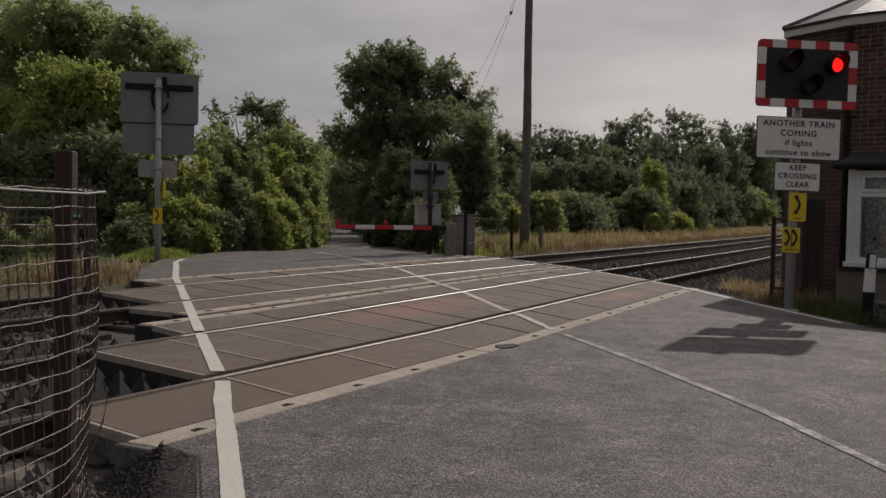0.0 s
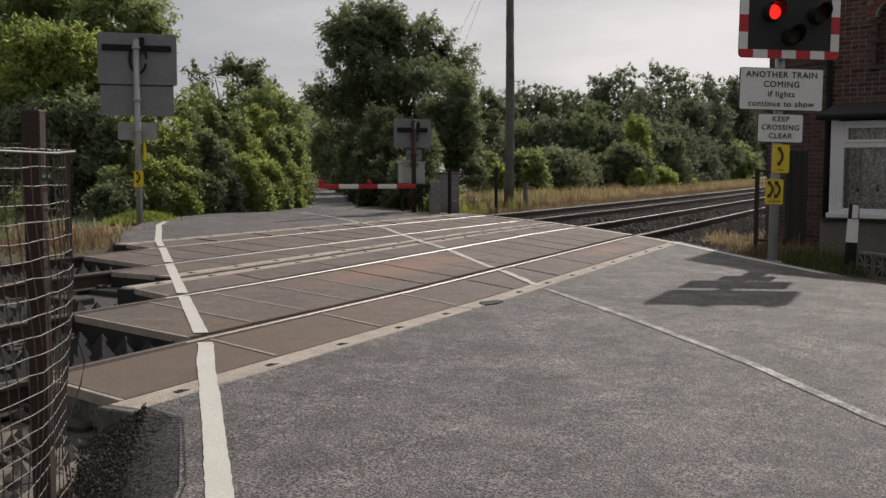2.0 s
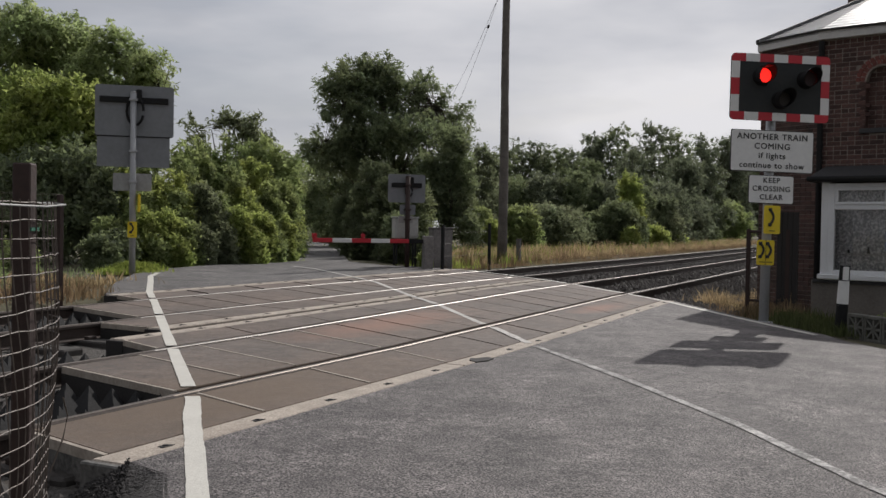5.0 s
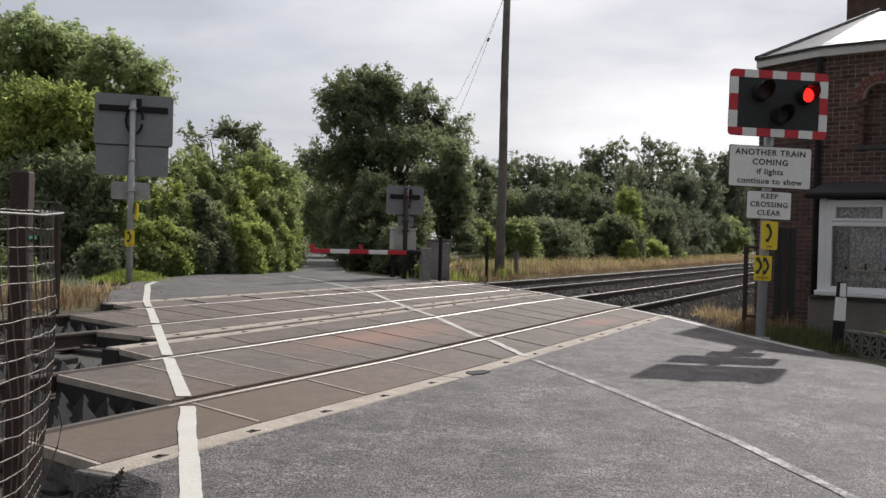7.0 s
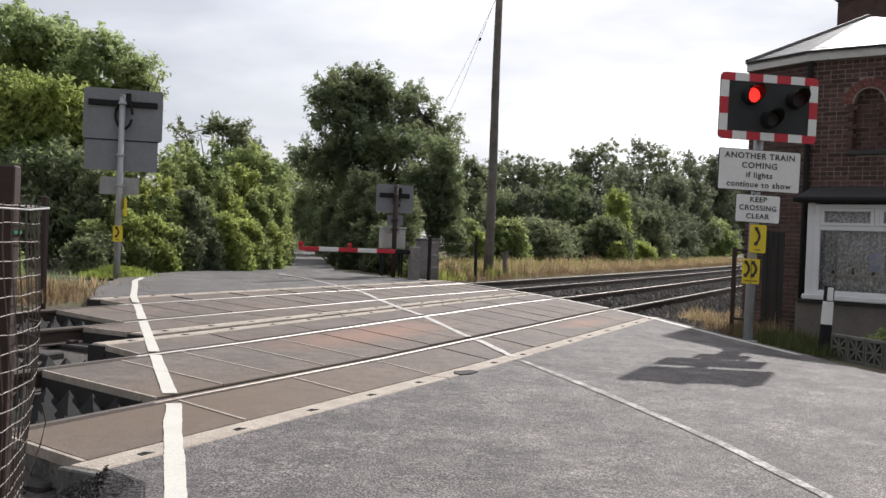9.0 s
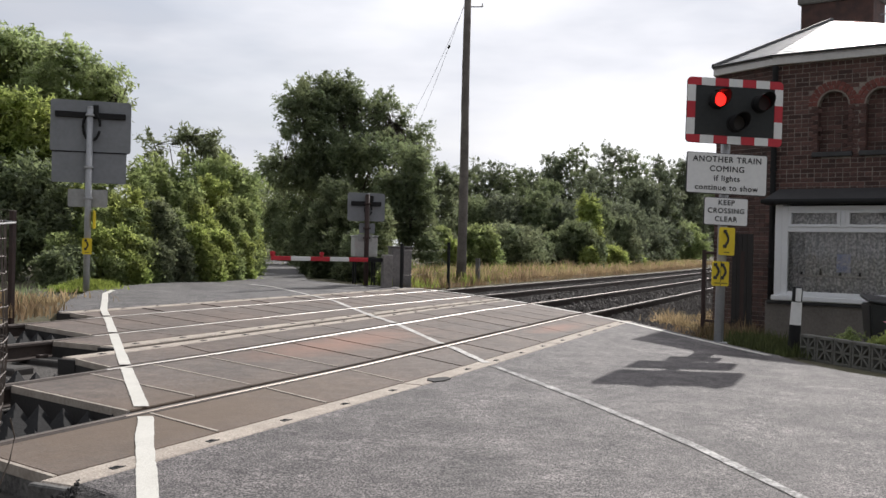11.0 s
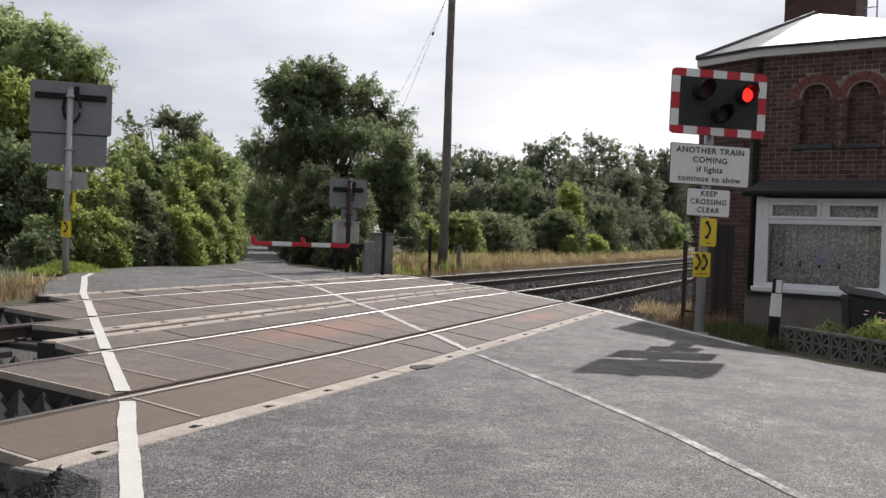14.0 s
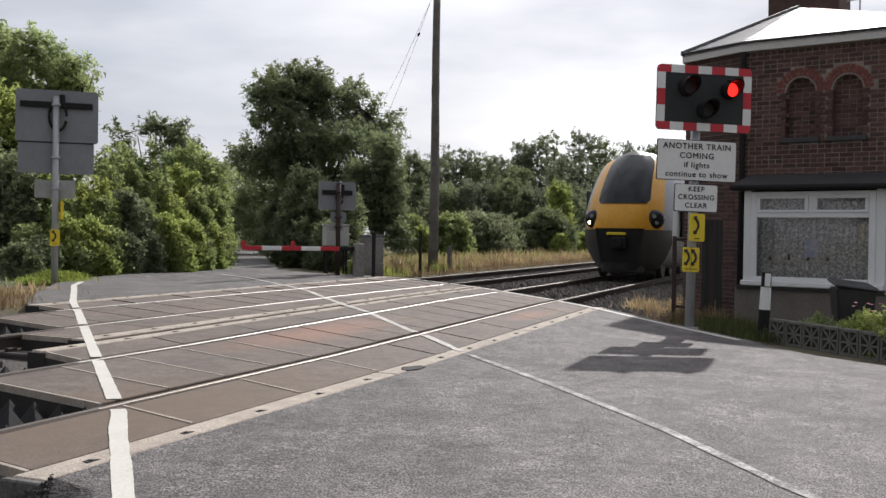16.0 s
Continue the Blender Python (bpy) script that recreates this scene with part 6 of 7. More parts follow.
def build_bay(h):
    y0 = -0.37
    bm = bm_new()
    block(bm, (-1.11, y0 + 0.02, -0.3), (1.0, 0.0, 0.44), 0.012)
    bay = part("bay_base", bm, RENDER_GREY, h, "grey rendered wall under the bay window")
    bm = bm_new()
    block(bm, (-1.0, y0 - 0.07, 0.455), (0.9, 0.0, 0.53), 0.012)
    part("window_sill", bm, UPVC, bay, "white window sill")
    bm = bm_new()
    block(bm, (-1.08, y0 - 0.02, 0.405), (0.98, y0 + 0.03, 0.452), 0.006)
    part("drip_course", bm, LEAD, bay, "dark band under the sill")
    # frame: outer, transom, mullion
    f = thing("window", pose(0, 0, 0), "white plastic bay window with two top lights", "")
    f.parent = h
    f.matrix_world = HOUSE
    xl, xr, zb, zt, ztr = -0.885, 0.78, 0.53, 1.78, 1.45
    for lo, hi in (((xl, y0, zb), (xl + 0.085, y0 + 0.07, zt)), ((xr - 0.085, y0, zb), (xr, y0 + 0.07, zt)), ((xl + 0.085, y0, zb), (xr - 0.085, y0 + 0.07, zb + 0.06)),
                   ((xl + 0.085, y0, zt - 0.06), (xr - 0.085, y0 + 0.07, zt)), ((xl + 0.085, y0, ztr - 0.035), (xr - 0.085, y0 + 0.07, ztr + 0.035)), ((-0.09, y0, ztr + 0.035), (-0.02, y0 + 0.07, zt - 0.06))):
        bm = bm_new()
        block(bm, lo, hi, 0.008)
        part("window_frame", bm, UPVC, f)
    for a, b in ((xl + 0.085, -0.09), (-0.02, xr - 0.085)):
        for lo, hi in (((a, ztr + 0.035), (b, ztr + 0.075)), ((a, zt - 0.1), (b, zt - 0.06)), ((a, ztr + 0.075), (a + 0.05, zt - 0.1)), ((b - 0.05, ztr + 0.075), (b, zt - 0.1))):
            bm = bm_new()
            block(bm, (lo[0], y0 - 0.012, lo[1]), (hi[0], y0 + 0.05, hi[1]), 0.005)
            part("casement", bm, UPVC, f)
    pane = glass("window_glass", (0.97, 0.965, 0.96))
    for a, b, c, d in ((xl + 0.085, xr - 0.085, zb + 0.06, ztr - 0.035), (xl + 0.13, -0.14, ztr + 0.07, zt - 0.1), (0.03, xr - 0.13, ztr + 0.07, zt - 0.1)):
        bm = bm_new()
        block(bm, (a, y0 + 0.03, c), (b, y0 + 0.036, d))
        ob = part("pane", bm, pane, f)
        ob.visible_shadow = False
    # sides, top and back of the bay
    for lo, hi in (((-0.99, y0 + 0.02, 0.53), (xl, 0.0, 1.8)), ((xr, y0 + 0.02, 0.53), (0.9, 0.0, 1.8))):
        bm = bm_new()
        block(bm, lo, hi, 0.006)
        part("bay_side", bm, UPVC, bay)
    bm = bm_new()
    vs = [bm.verts.new(p) for p in ((-1.12, y0 - 0.1, 1.8), (1.3, y0 - 0.1, 1.8), (1.3, 0.0, 1.8), (-1.12, 0.0, 1.8), (-1.12, y0 - 0.1, 1.87), (1.3, y0 - 0.1, 1.87), (1.25, -0.01, 2.04), (-1.07, -0.01, 2.04))]
    for q in ((3, 2, 1, 0), (0, 1, 5, 4), (1, 2, 6, 5), (2, 3, 7, 6), (3, 0, 4, 7), (4, 5, 6, 7)):
        bm.faces.new([vs[i] for i in q])
    part("bay_roof", bm, LEAD, bay, "dark felted roof over the bay window")
    bm = bm_new()
    rod(bm, (-1.14, y0 - 0.13, 1.84), (1.32, y0 - 0.13, 1.83), 0.035, seg=8)
    part("bay_gutter", bm, BLACK_METAL, bay)
    # net curtain in folds, and things on the inner sill
    lace = material("net_curtain", (0.88, 0.88, 0.88), 0.9, second=(0.72, 0.72, 0.72), scale=6, fine=26, amount=0.5, bump=0)
    ln, ll = lace.node_tree.nodes, lace.node_tree.links
    flower, spread_, dye, where_ = ln.new("ShaderNodeTexNoise"), ln.new("ShaderNodeMapRange"), ln.new("ShaderNodeMix"), ln.new("ShaderNodeTexCoord")
    flower.inputs["Scale"].default_value, flower.inputs["Detail"].default_value = 30.0, 2.0
    spread_.inputs["From Min"].default_value, spread_.inputs["From Max"].default_value = 0.62, 0.42
    spread_.inputs["To Max"].default_value = 0.85
    dye.data_type = "RGBA"
    dye.inputs["B"].default_value = (0.3, 0.31, 0.31, 1)
    ll.new(where_.outputs["Object"], flower.inputs["Vector"])
    ll.new(flower.outputs["Fac"], spread_.inputs["Value"])
    shade_in = ln["Principled BSDF"].inputs["Base Color"]
    ll.new(shade_in.links[0].from_socket, dye.inputs["A"])
    ll.new(spread_.outputs[0], dye.inputs["Factor"])
    ll.new(dye.outputs["Result"], shade_in)
    verts, faces, m = [], [], 120
    for i in range(m + 1):
        x = xl + 0.06 + (xr - xl - 0.12) * i / m
        y = y0 + 0.13 + 0.012 * math.sin(x * 60) + 0.006 * math.sin(x * 133)
        verts += [(x, y, 0.55), (x, y, 1.76)]
        if i:
            faces.append((2 * i - 2, 2 * i, 2 * i + 1, 2 * i - 1))
    ob = raw_mesh("curtain", verts, faces, lace, bay)
    tagged(ob, "patterned net curtain behind the glass")
    bm = bm_new()
    block(bm, (xl + 0.2, y0 + 0.1, 0.8), (xr - 0.55, y0 + 0.13, 0.825), 0.003)
    part("glass_shelf", bm, FASCIA, bay)
    bm = bm_new()
    block(bm, (-0.16, y0 + 0.09, 0.87), (0.03, y0 + 0.1, 1.12), 0.002)
    part("card", bm, material("blue_white_card", (0.3, 0.36, 0.62), 0.6, second=(0.7, 0.7, 0.72), scale=9, fine=30, amount=0.6, bump=0), bay, "blue and white card in the window")
    for i in range(7):
        x = xl + 0.25 + 0.13 * i
        bm = bm_new()
        rod(bm, (x, y0 + 0.115, 0.825), (x, y0 + 0.115, 0.87 + 0.02 * (i % 3)), 0.02, 0.012, 8)
        part("ornament", bm, SIGN_WHITE if i % 2 else LEAD, bay)


build_house()


# ---- beside the house ----
def build_gate():
    g = thing("mesh_gate", pose(7.25, -1.8, -0.1), "rusty steel framed mesh gate beside the house", "gate")
    b = Vector((-0.28, -0.62, 0))
    for f in (0, 1):
        bm = bm_new()
        p = b * f
        block(bm, (p.x - 0.03, p.y - 0.03, -0.2), (p.x + 0.03, p.y + 0.03, 1.24), 0.004)
        part("gate_post", bm, RUST_STEEL, g)
    for z in (0.12, 1.2):
        bm = bm_new()
        rod(bm, (0, 0, z), (b.x, b.y, z), 0.022, seg=8)
        part("gate_rail", bm, RUST_STEEL, g)
    bm = bm_new()
    for k in range(1, 14):
        rod(bm, (b.x * k / 14, b.y * k / 14, 0.12), (b.x * k / 14, b.y * k / 14, 1.2), 0.003, seg=4)
    for k in range(1, 22):
        rod(bm, (0, 0, 0.12 + 0.05 * k), (b.x, b.y, 0.12 + 0.05 * k), 0.003, seg=4)
    tagged(part("mesh", bm, WIRE, g), kind="stuff")


build_gate()
hut = thing("wooden_door", pose(6.97, -2.42, -0.15, 0, 0, -104), "dark boarded door beside the house wall", "door")
for k in range(4):
    bm = bm_new()
    block(bm, (-0.16 + 0.08 * k, -0.02, 0), (-0.16 + 0.08 * k + 0.076, 0.02, 1.55), 0.004)
    part("board", bm, DARK_TIMBER_SHADE, hut)


def build_bollard():
    b = thing("bollard", pose(4.0, -3.38, -0.1, 0, 2.5, -100), "black and white marker bollard leaning slightly", "bollard")
    for name, z0, z1, mat in (("base", 0.0, 0.34, BLACK_METAL), ("white_band", 0.34, 0.62, SIGN_WHITE), ("top", 0.62, 0.8, BLACK_METAL)):
        bm = bm_new()
        rod(bm, (0, 0, z0), (0, 0, z1), 0.075 - 0.02 * z0, 0.075 - 0.02 * z1, 16)
        part(name, bm, mat, b, smooth=False)
    bm = bm_new()
    block(bm, (-0.002, -0.075, 0.63), (0.065, -0.055, 0.79), 0.004)
    part("reflector", bm, SIGN_WHITE, b, "white reflector plate")


build_bollard()


def build_garden_wall():
    g = thing("garden_wall", pose(0, 0, 0), "low pierced concrete block garden wall", "wall")
    a, b = Vector((3.78, -3.5, 0)), Vector((0.9, -5.85, 0))
    d = (b - a).normalized()
    n = 12
    step = (b - a).length / n
    bm = bm_new()
    s, t = step / 2 - 0.006, 0.05
    for lo, hi in (((-s, -t, 0), (s, t, 0.035)), ((-s, -t, 0.265), (s, t, 0.3)), ((-s, -t, 0.035), (-s + 0.03, t, 0.265)), ((s - 0.03, -t, 0.035), (s, t, 0.265))):
        block(bm, lo, hi, 0.004)
    # cast bars crossing like a star, nearly as deep as the frame
    slant = math.atan2(0.115, s - 0.03)
    for ang, reach in ((0.0, s - 0.02), (slant, math.hypot(s - 0.02, 0.12)), (math.pi / 2, 0.12), (-slant, math.hypot(s - 0.02, 0.12))):
        block(bm, (-reach, -t * 0.85, -0.013), (reach, t * 0.85, 0.013), 0.003, Matrix.Translation((0, 0, 0.15)) @ Matrix.Rotation(ang, 4, "Y"))
    me = finish(bm, "pierced_block", material("mossy_concrete", (0.17, 0.165, 0.15), 0.95, second=(0.085, 0.085, 0.07), scale=5, fine=40, bump=0.5))
    for k in range(n):
        p = a + d * step * (k + 0.5)
        ob = new("pierced_block", me)
        ob.parent = g
        ob.matrix_local = Matrix.Translation((p.x, p.y, -0.15)) @ Matrix.Rotation(math.atan2(d.y, d.x), 4, "Z")
    bm = bm_new()
    m = Matrix.Translation((a.x, a.y, -0.4)) @ Matrix.Rotation(math.atan2(d.y, d.x), 4, "Z")
    block(bm, (-0.02, -0.07, 0), ((b - a).length, 0.07, 0.245), 0.01, m)
    part("footing", bm, GREY_CONCRETE, g)


build_garden_wall()
for i, (x, y, hgt, r, mat, lab) in enumerate(((3.3, -4.4, 0.42, 0.4, LEAF_LIGHT, "low green garden plant behind the block wall"), (3.9, -4.0, 0.3, 0.3, LEAF_MID, "low green garden plant behind the block wall"),
                                              (2.55, -4.85, 0.62, 0.5, LEAF_LIGHT, "leafy green garden plant with pink flowers"), (1.9, -5.6, 0.6, 0.5, LEAF_LIGHT, "leafy green garden plant with pink flowers"))):
    b = make_tree("bush", x, y, crown_masses(random.Random(700 + i), hgt, r, 0.1, 7), 700 + i, lab, mat, 3400, 0.045, 0.14, 0.3, base=-0.15)
    if "pink" in lab:
        bm = bm_new()
        rng = random.Random(i)
        for k in range(26):
            c = Vector((rng.gauss(0, 0.2), rng.gauss(0, 0.2), hgt * rng.uniform(0.7, 1.0)))
            for j in range(5):
                a_ = math.tau * j / 5
                u_ = Vector((math.cos(a_), math.sin(a_), 0.3)) * 0.026
                w_ = Vector((-math.sin(a_), math.cos(a_), 0)) * 0.014
                q = [bm.verts.new(c + p) for p in (Vector((0, 0, 0)), u_ * 0.6 + w_, u_ * 1.1, u_ * 0.6 - w_)]
                bm.faces.new(q)
        tagged(part("flowers", bm, leaf_material("pink_petals", (0.6, 0.2, 0.3), (0.7, 0.3, 0.4)), b, "small pink flowers"), kind="stuff")
# weed green kept dark to carry the shade at the house foot
WEEDS = leaf_material("shaded_weeds", (0.09, 0.102, 0.045), (0.1, 0.115, 0.045), 0.45)
grass("grass", "rough grass and weeds at the foot of the house", 2600, spot([(4.6, -2.7), (5.0, -2.9), (5.5, -2.9), (4.3, -2.95), (4.1, -3.25), (5.9, -2.6), (3.7, -3.3)], 0.2, -0.12), 0.17, WEEDS, 6, 0.005)
grass("dry_grass", "tall dead stalks behind the signal post and gate", 500, spot([(6.9, -2.2), (6.4, -2.5)], 0.2, -0.16), 0.42, DEAD_GRASS, 14, 0.006)
grass("dry_grass", "dead brown grass beside the line near the gate", 1900, spot([(8.0, -1.4), (7.2, -1.45), (8.8, -1.5), (10, -1.6), (6.6, -1.6), (12, -1.6), (6.3, -2.0), (7.4, -2.0)], 0.34, -0.22), 0.2, DEAD_GRASS, 7, 0.006)
grass("dry_grass", "pale straw tuft beside the line at the crossing's edge", 1200, spot([(7.9, -1.1), (8.2, -1.25), (8.6, -1.35), (9.1, -1.3), (9.7, -1.35)], 0.2, -0.16), 0.22, GRASS_DRY, 17, 0.006)


def build_bin():
    """A small dark refuse bin with a sloping lid."""
    b = thing("wheelie_bin", pose(4.32, -4.4, -0.15, 0, 0, 12), "black plastic wheelie bin with a sloping lid by the bay", "bin")
    dark = material("black_plastic", (0.022, 0.023, 0.026), 0.42, second=(0.032, 0.032, 0.034), scale=3, fine=20, bump=0.05)
    bm = bm_new()
    low = [bm.verts.new(p) for p in ((-0.17, -0.18, 0.03), (0.17, -0.18, 0.03), (0.17, 0.18, 0.03), (-0.17, 0.18, 0.03))]
    up = [bm.verts.new(p) for p in ((-0.24, -0.23, 0.68), (0.24, -0.23, 0.68), (0.24, 0.23, 0.68), (-0.24, 0.23, 0.68))]
    bm.faces.new(low[::-1])
    bm.faces.new(up)
    for i in range(4):
        j = (i + 1) % 4
        bm.faces.new((low[i], low[j], up[j], up[i]))
    bmesh.ops.bevel(bm, geom=bm.edges[:], offset=0.02, segments=2, affect="EDGES")
    part("body", bm, dark, b)
    bm = bm_new()
    block(bm, (-0.26, -0.25, 0.0), (0.27, 0.25, 0.05), 0.018, Matrix.Translation((0, 0, 0.685)) @ Matrix.Rotation(radians(-6), 4, "Y") @ Matrix.Rotation(radians(7), 4, "X"))
    part("lid", bm, dark, b)
    for s in (-0.16, 0.16):
        bm = bm_new()
        rod(bm, (0.17, s - 0.025, 0.06), (0.17, s + 0.025, 0.06), 0.07, seg=14)
        part("wheel", bm, BLACK_METAL, b)
    bm = bm_new()
    rod(bm, (0.285, -0.2, 0.66), (0.285, 0.2, 0.66), 0.014, seg=8)
    part("handle", bm, dark, b)


build_bin()
# ---- train ----
TRAIN_YELLOW = material("train_yellow", (0.72, 0.36, 0.02), 0.4, second=(0.62, 0.3, 0.02), scale=2, fine=12, bump=0.02)
TRAIN_SILVER = material("train_silver", (0.25, 0.26, 0.275), 0.4, 0.4, second=(0.3, 0.31, 0.33), scale=2, fine=12, bump=0.02)
TRAIN_DARK = material("train_dark", (0.05, 0.05, 0.053), 0.45, second=(0.035, 0.034, 0.033), scale=3, fine=20, bump=0.05)
TRAIN_GLASS = material("train_glass", (0.012, 0.014, 0.018), 0.12, second=(0.016, 0.018, 0.022), bump=0, spec=0.22)
HEADLAMP = glow("lit_headlamp", (1.0, 0.7, 0.4), 7.0)


def half_width(z):
    """Half the body's width at a height over the rail."""
    if z < 0.9:
        return 0.86 + 0.47 * ((z - 0.24) / 0.66) ** 0.6
    side = 1.33 - 0.2 * (max(0.0, z - 1.6) / 1.4) ** 1.4
    return side * max(0.0, 1 - (max(0.0, z - 2.7) / 0.68) ** 3.6) ** 0.5


def nose_width(z):
    """The nose is narrower than the body behind it."""
    return 0.85 * half_width(z)


def nose(s, z):
    """How far the front lies back at a place across and up it."""
    back = 0.0 if z < 1.45 else 0.3 * (z - 1.45) + 0.4 * (z - 1.45) ** 2
    return back + 1.1 * abs(s) ** 2.6 + (0.12 * (1.0 - z) if z < 1.0 else 0)


def build_train():
    tr = thing("train", pose(0, 0, 0), "diesel passenger train with yellow nose and silver side", "train")
    zs = [0.24, 0.45, 0.7, 0.9, 1.1, 1.24, 1.42, 1.6, 1.8, 2.0, 2.15, 2.3, 2.5, 2.7, 2.9, 3.05, 3.13, 3.2, 3.26, 3.3, 3.335, 3.36, 3.375]
    ss = [-1 + 2 * k / 40 for k in range(41)]
    grids = {"skirt": [], "nose_panel": [], "cab_roof": [], "roof_front": []}
    for i in range(len(zs) - 1):
        for j in range(40):
            zc, sc = (zs[i] + zs[i + 1]) / 2, (ss[j] + ss[j + 1]) / 2
            if zc < 1.24:
                key = "skirt"
            elif zc >= 3.12 and abs(sc) < 0.72:
                key = "cab_roof"
            elif zc >= 3.12 or sc < -0.84 or sc > 0.92:
                key = "roof_front"
            else:
                key = "nose_panel"
            grids[key].append((i, j))
    for name, mat, lab in (("skirt", TRAIN_DARK, "dark lower front with coupler recess"), ("nose_panel", TRAIN_YELLOW, "yellow painted nose"), ("cab_roof", TRAIN_DARK, "dark cab roof over the windscreen"), ("roof_front", TRAIN_SILVER, "")):
        verts, faces, index = [], [], {}
        for i, j in grids[name]:
            q = []
            for a, b in ((i, j), (i, j + 1), (i + 1, j + 1), (i + 1, j)):
                if (a, b) not in index:
                    index[a, b] = len(verts)
                    z, s = zs[a], ss[b]
                    verts.append((nose(s, z), s * nose_width(z), z))
                q.append(index[a, b])
            faces.append(q)
        if name == "cab_roof":
            faces.append([index[len(zs) - 1, b] for b in range(41) if (len(zs) - 1, b) in index])
        ob = raw_mesh(name, verts, faces, mat, tr, True)
        if lab:
            tagged(ob, lab)
    verts, faces = [], []
    for i in range(15):
        f = i / 14
        z = 1.9 + 1.34 * f
        w = (0.67 - 0.12 * f) * (1 - max(0.0, (f - 0.7) / 0.3) ** 3 * 0.3) * (1 - max(0.0, (0.1 - f) / 0.1) ** 2 * 0.12)
        for j in range(15):
            y = w * (-1 + 2 * j / 14)
            verts.append((nose(y / max(nose_width(z), 0.3), z) - 0.02, y, z))
            if i and j:
                k = i * 15 + j
                faces.append((k - 16, k - 15, k, k - 1))
    tagged(raw_mesh("windscreen", verts, faces, TRAIN_GLASS, tr, True), "black raked windscreen")
    # sides and roof
    verts, faces = [], []
    ring = [(1, z) for z in zs] + [(-1, z) for z in reversed(zs)]
    stations = (0, 3.6, 22.5)
    for k, x in enumerate(stations):
        for s, z in ring:
            verts.append(((nose(1, z) if k == 0 else max(x, nose(1, z) + 0.05)), s * (nose_width(z) if k == 0 else half_width(z)), z))
    m = len(ring)
    for k in range(2):
        for i in range(m):
            a, b = k * m + i, k * m + (i + 1) % m
            faces.append((a, a + m, b + m, b))
    faces.append([2 * m + i for i in range(m)])
    raw_mesh("body", verts, faces, TRAIN_SILVER, tr, True)
    for s in (-1, 1):
        for x in [3.4 + 1.85 * k for k in range(10)]:
            bm = bm_new()
            block(bm, (x, s * 1.27 - 0.02, 1.75), (x + 1.35, s * 1.27 + 0.03, 2.4), 0.003)
            part("window", bm, TRAIN_GLASS, tr)
        bm = bm_new()
        block(bm, (2.0, s * 1.28 - 0.02, 0.95), (3.2, s * 1.28 + 0.03, 2.3), 0.003)
        part("door", bm, TRAIN_DARK, tr)
        # headlamp pod under smooth dark glass, with its lamps
        c = Vector((nose(0.7, 1.5) + 0.08, s * 0.76, 1.5))
        bm = bm_new()
        bmesh.ops.create_uvsphere(bm, u_segments=20, v_segments=12, radius=1.0,
                                  matrix=Matrix.Translation(c) @ Matrix.Rotation(s * radians(-36), 4, "Z") @ Matrix.Rotation(s * radians(14), 4, "X") @ Matrix.Diagonal((0.2, 0.28, 0.25, 1)))
        house = part("headlamp_housing", bm, TRAIN_GLASS, tr, "dark glassy headlamp pod", True)
        for k, (dy, dz, r) in enumerate(((-0.02, -0.07, 0.058), (-0.09, 0.08, 0.055))):
            bm = bm_new()
            out = Vector((-0.81, s * 0.59, 0))
            q = c + Vector((0.59 * dy, s * 0.81 * dy, dz))
            rod(bm, q + out * 0.1, q + out * 0.192, r, r * 0.9, 16)
            lit = s > 0 and k == 0
            part("headlamp", bm, HEADLAMP if lit else TRAIN_SILVER, house, "lit headlamp" if lit else "")
    # shallow black panel paints the coupler pocket's shade between the skirt's corners
    bm = bm_new()
    vs = [bm.verts.new((x, y, z)) for x, k in ((-0.03, 1.0), (-0.012, 0.9)) for y, z in ((-0.46 * k, 0.42), (0.46 * k, 0.42), (0.62 * k, 1.27), (-0.62 * k, 1.27))]
    for q in ((0, 1, 5, 4), (1, 2, 6, 5), (2, 3, 7, 6), (3, 0, 4, 7), (4, 5, 6, 7)):
        bm.faces.new([vs[i] for i in q])
    part("coupler_shade", bm, BLACK_METAL, tr, "shallow black panel standing in for the shaded coupler recess")
    bm = bm_new()
    block(bm, (-0.06, -0.16, 1.1), (0.1, 0.32, 1.17), 0.01)
    part("coupler_flap", bm, SIGN_YELLOW, tr, "yellow bar over the coupler")
    bm = bm_new()
    block(bm, (-0.25, -0.18, 0.75), (0.3, 0.18, 1.05), 0.03)
    rod(bm, (-0.32, 0, 0.9), (0.3, 0, 0.9), 0.1, seg=12)
    part("coupler", bm, BLACK_METAL, tr, "black coupler head")
    bm = bm_new()
    block(bm, (0.3, -0.52, 0.14), (0.5, 0.52, 0.34), 0.04)
    part("obstacle_deflector", bm, TRAIN_DARK, tr)
    bm = bm_new()
    rod(bm, (nose(0, 2.1) - 0.03, -0.1, 2.08), (nose(0, 2.8) - 0.02, 0.32, 2.85), 0.012, seg=5)
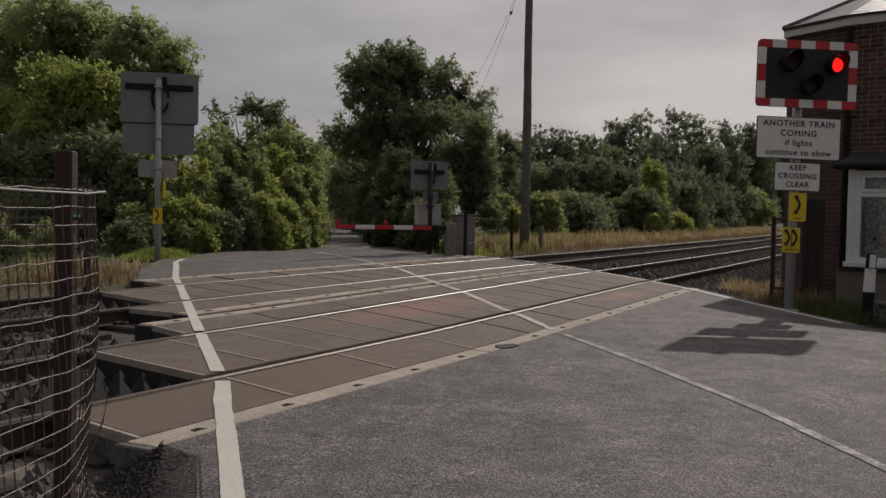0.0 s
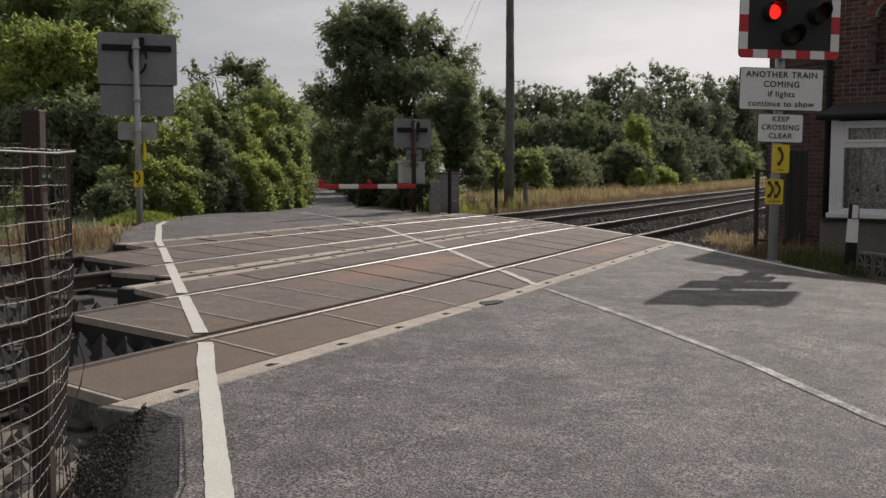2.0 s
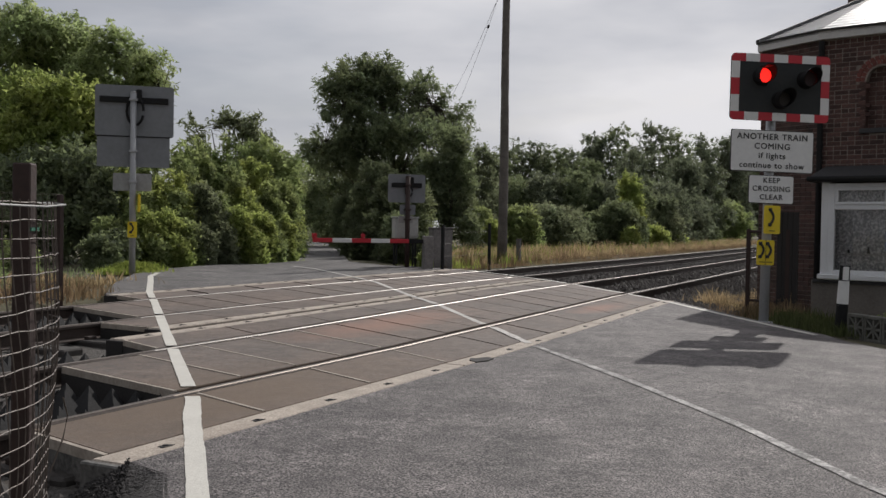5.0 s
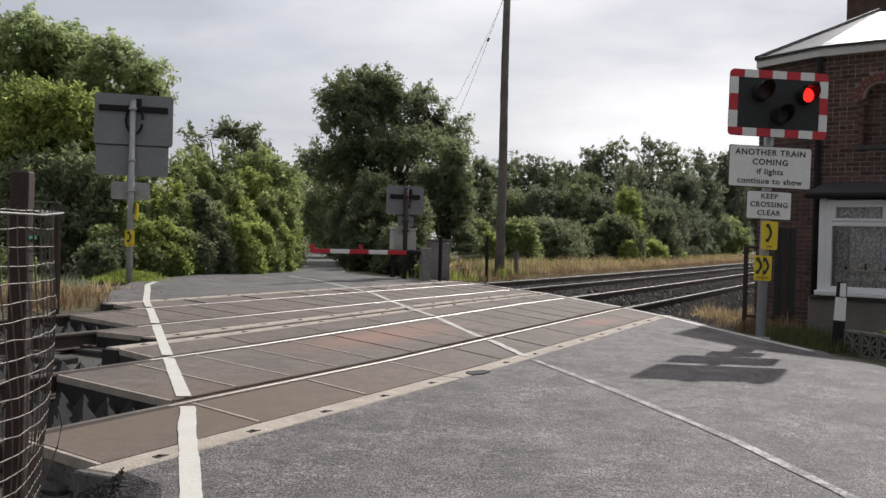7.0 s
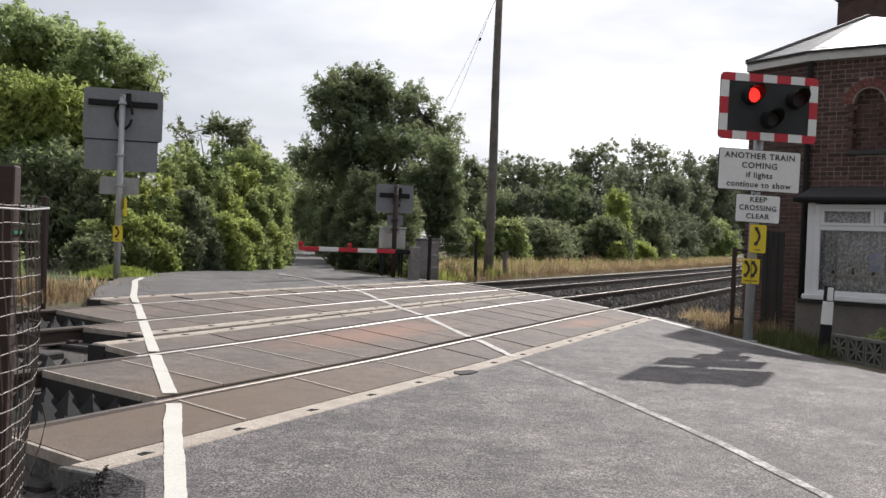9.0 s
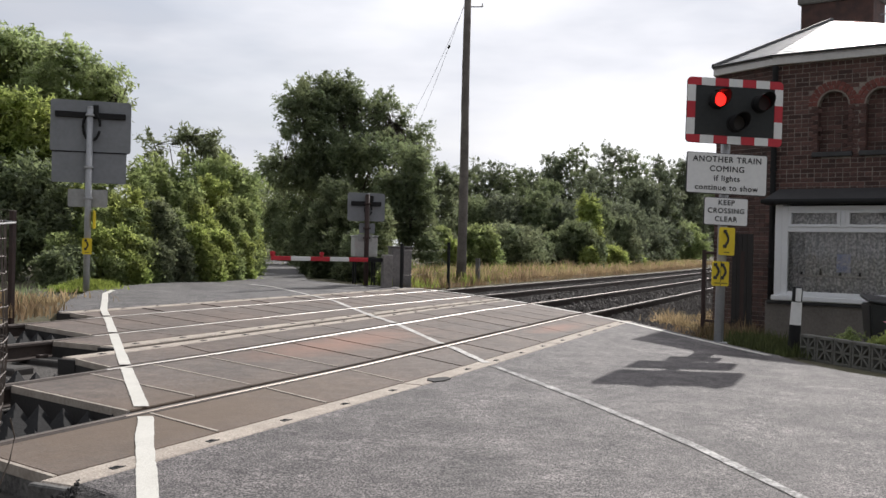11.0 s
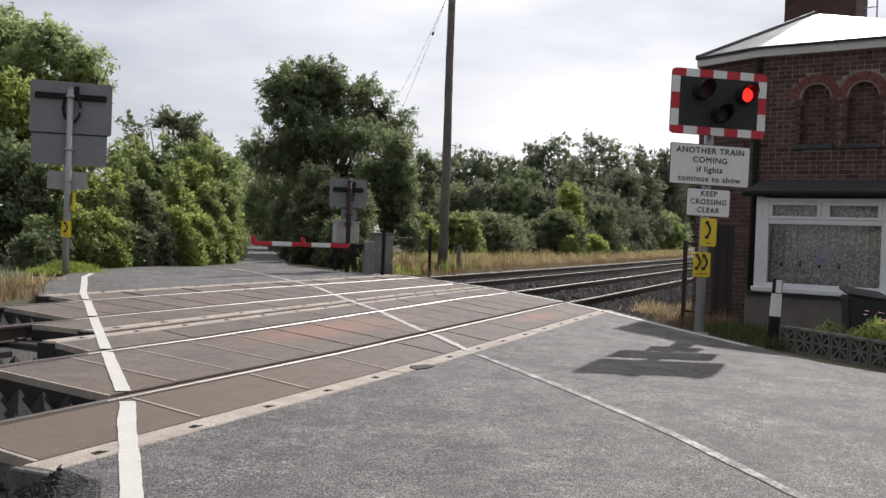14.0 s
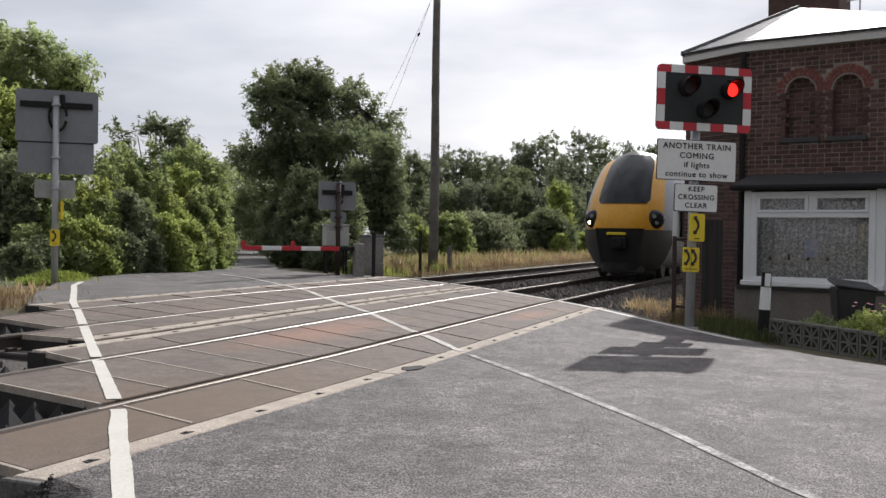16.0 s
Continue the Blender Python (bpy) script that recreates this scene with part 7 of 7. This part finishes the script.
    part("wiper", bm, BLACK_METAL, tr)
    for x in (4.2, 18.4):
        bm = bm_new()
        block(bm, (x - 1.5, -1.0, 0.35), (x + 1.5, 1.0, 0.6), 0.03)
        bogie = part("bogie", bm, TRAIN_DARK, tr)
        for dx in (-1.12, 1.12):
            for s in (-1, 1):
                bm = bm_new()
                rod(bm, (x + dx, s * 0.68, 0.39), (x + dx, s * 0.82, 0.39), 0.39, seg=24)
                part("wheel", bm, RAIL_RUST, bogie)
    for dx in (0.9,):
        for s in (-1, 1):
            bm = bm_new()
            rod(bm, (dx + 0.8, s * 0.68, 0.39), (dx + 0.8, s * 0.82, 0.39), 0.39, seg=24)
            part("wheel", bm, RAIL_RUST, tr)
    return tr


train = build_train()


# ---- what moves ----
FLASH, PHASE = 0.7742, 0.655      # seconds for a full cycle; the share of it at which the second lamp lights


def motions():
    rows = []
    ahead = [(t, 27.8 + 40.0 * (15.7 - t)) for t in (0.0, 4.0, 8.0, 12.0, 14.0, 15.0, 15.5, 15.6)] + [(15.7, 27.8), (15.8, 23.6), (15.9, 19.9), (16.0, 15.6)]
    for t, x in ahead:
        ang = math.degrees(math.atan2(bend(x + 5) - bend(x - 1), 6))
        rows.append((t, pose(x, TRACKS[0] + bend(x), 0.075, 0, 0, ang)))
    walk(train, rows)
    # the two lamps' added shutters swing up and down by turns, imitating flashes
    for which, flap in enumerate(front_flaps):
        base = flap.matrix_local.copy()

        def shut(f):
            second = ((f / FPS / FLASH - PHASE) % 1.0) < 0.5
            return not second if which else second
        rows = [(0.0, base @ pose(0, 0, 0, 0 if shut(0) else -88, 0, 0))]
        for f in range(1, 481):
            if shut(f) != shut(f - 1):
                for g in (f - 1, f):
                    if g > 0 and frame(rows[-1][0]) < g + 1:
                        rows.append((g / FPS, base @ pose(0, 0, 0, 0 if shut(g) else -88, 0, 0)))
        if frame(rows[-1][0]) < 481:
            rows.append((16.0, base @ pose(0, 0, 0, 0 if shut(480) else -88, 0, 0)))
        walk(flap, rows)


motions()
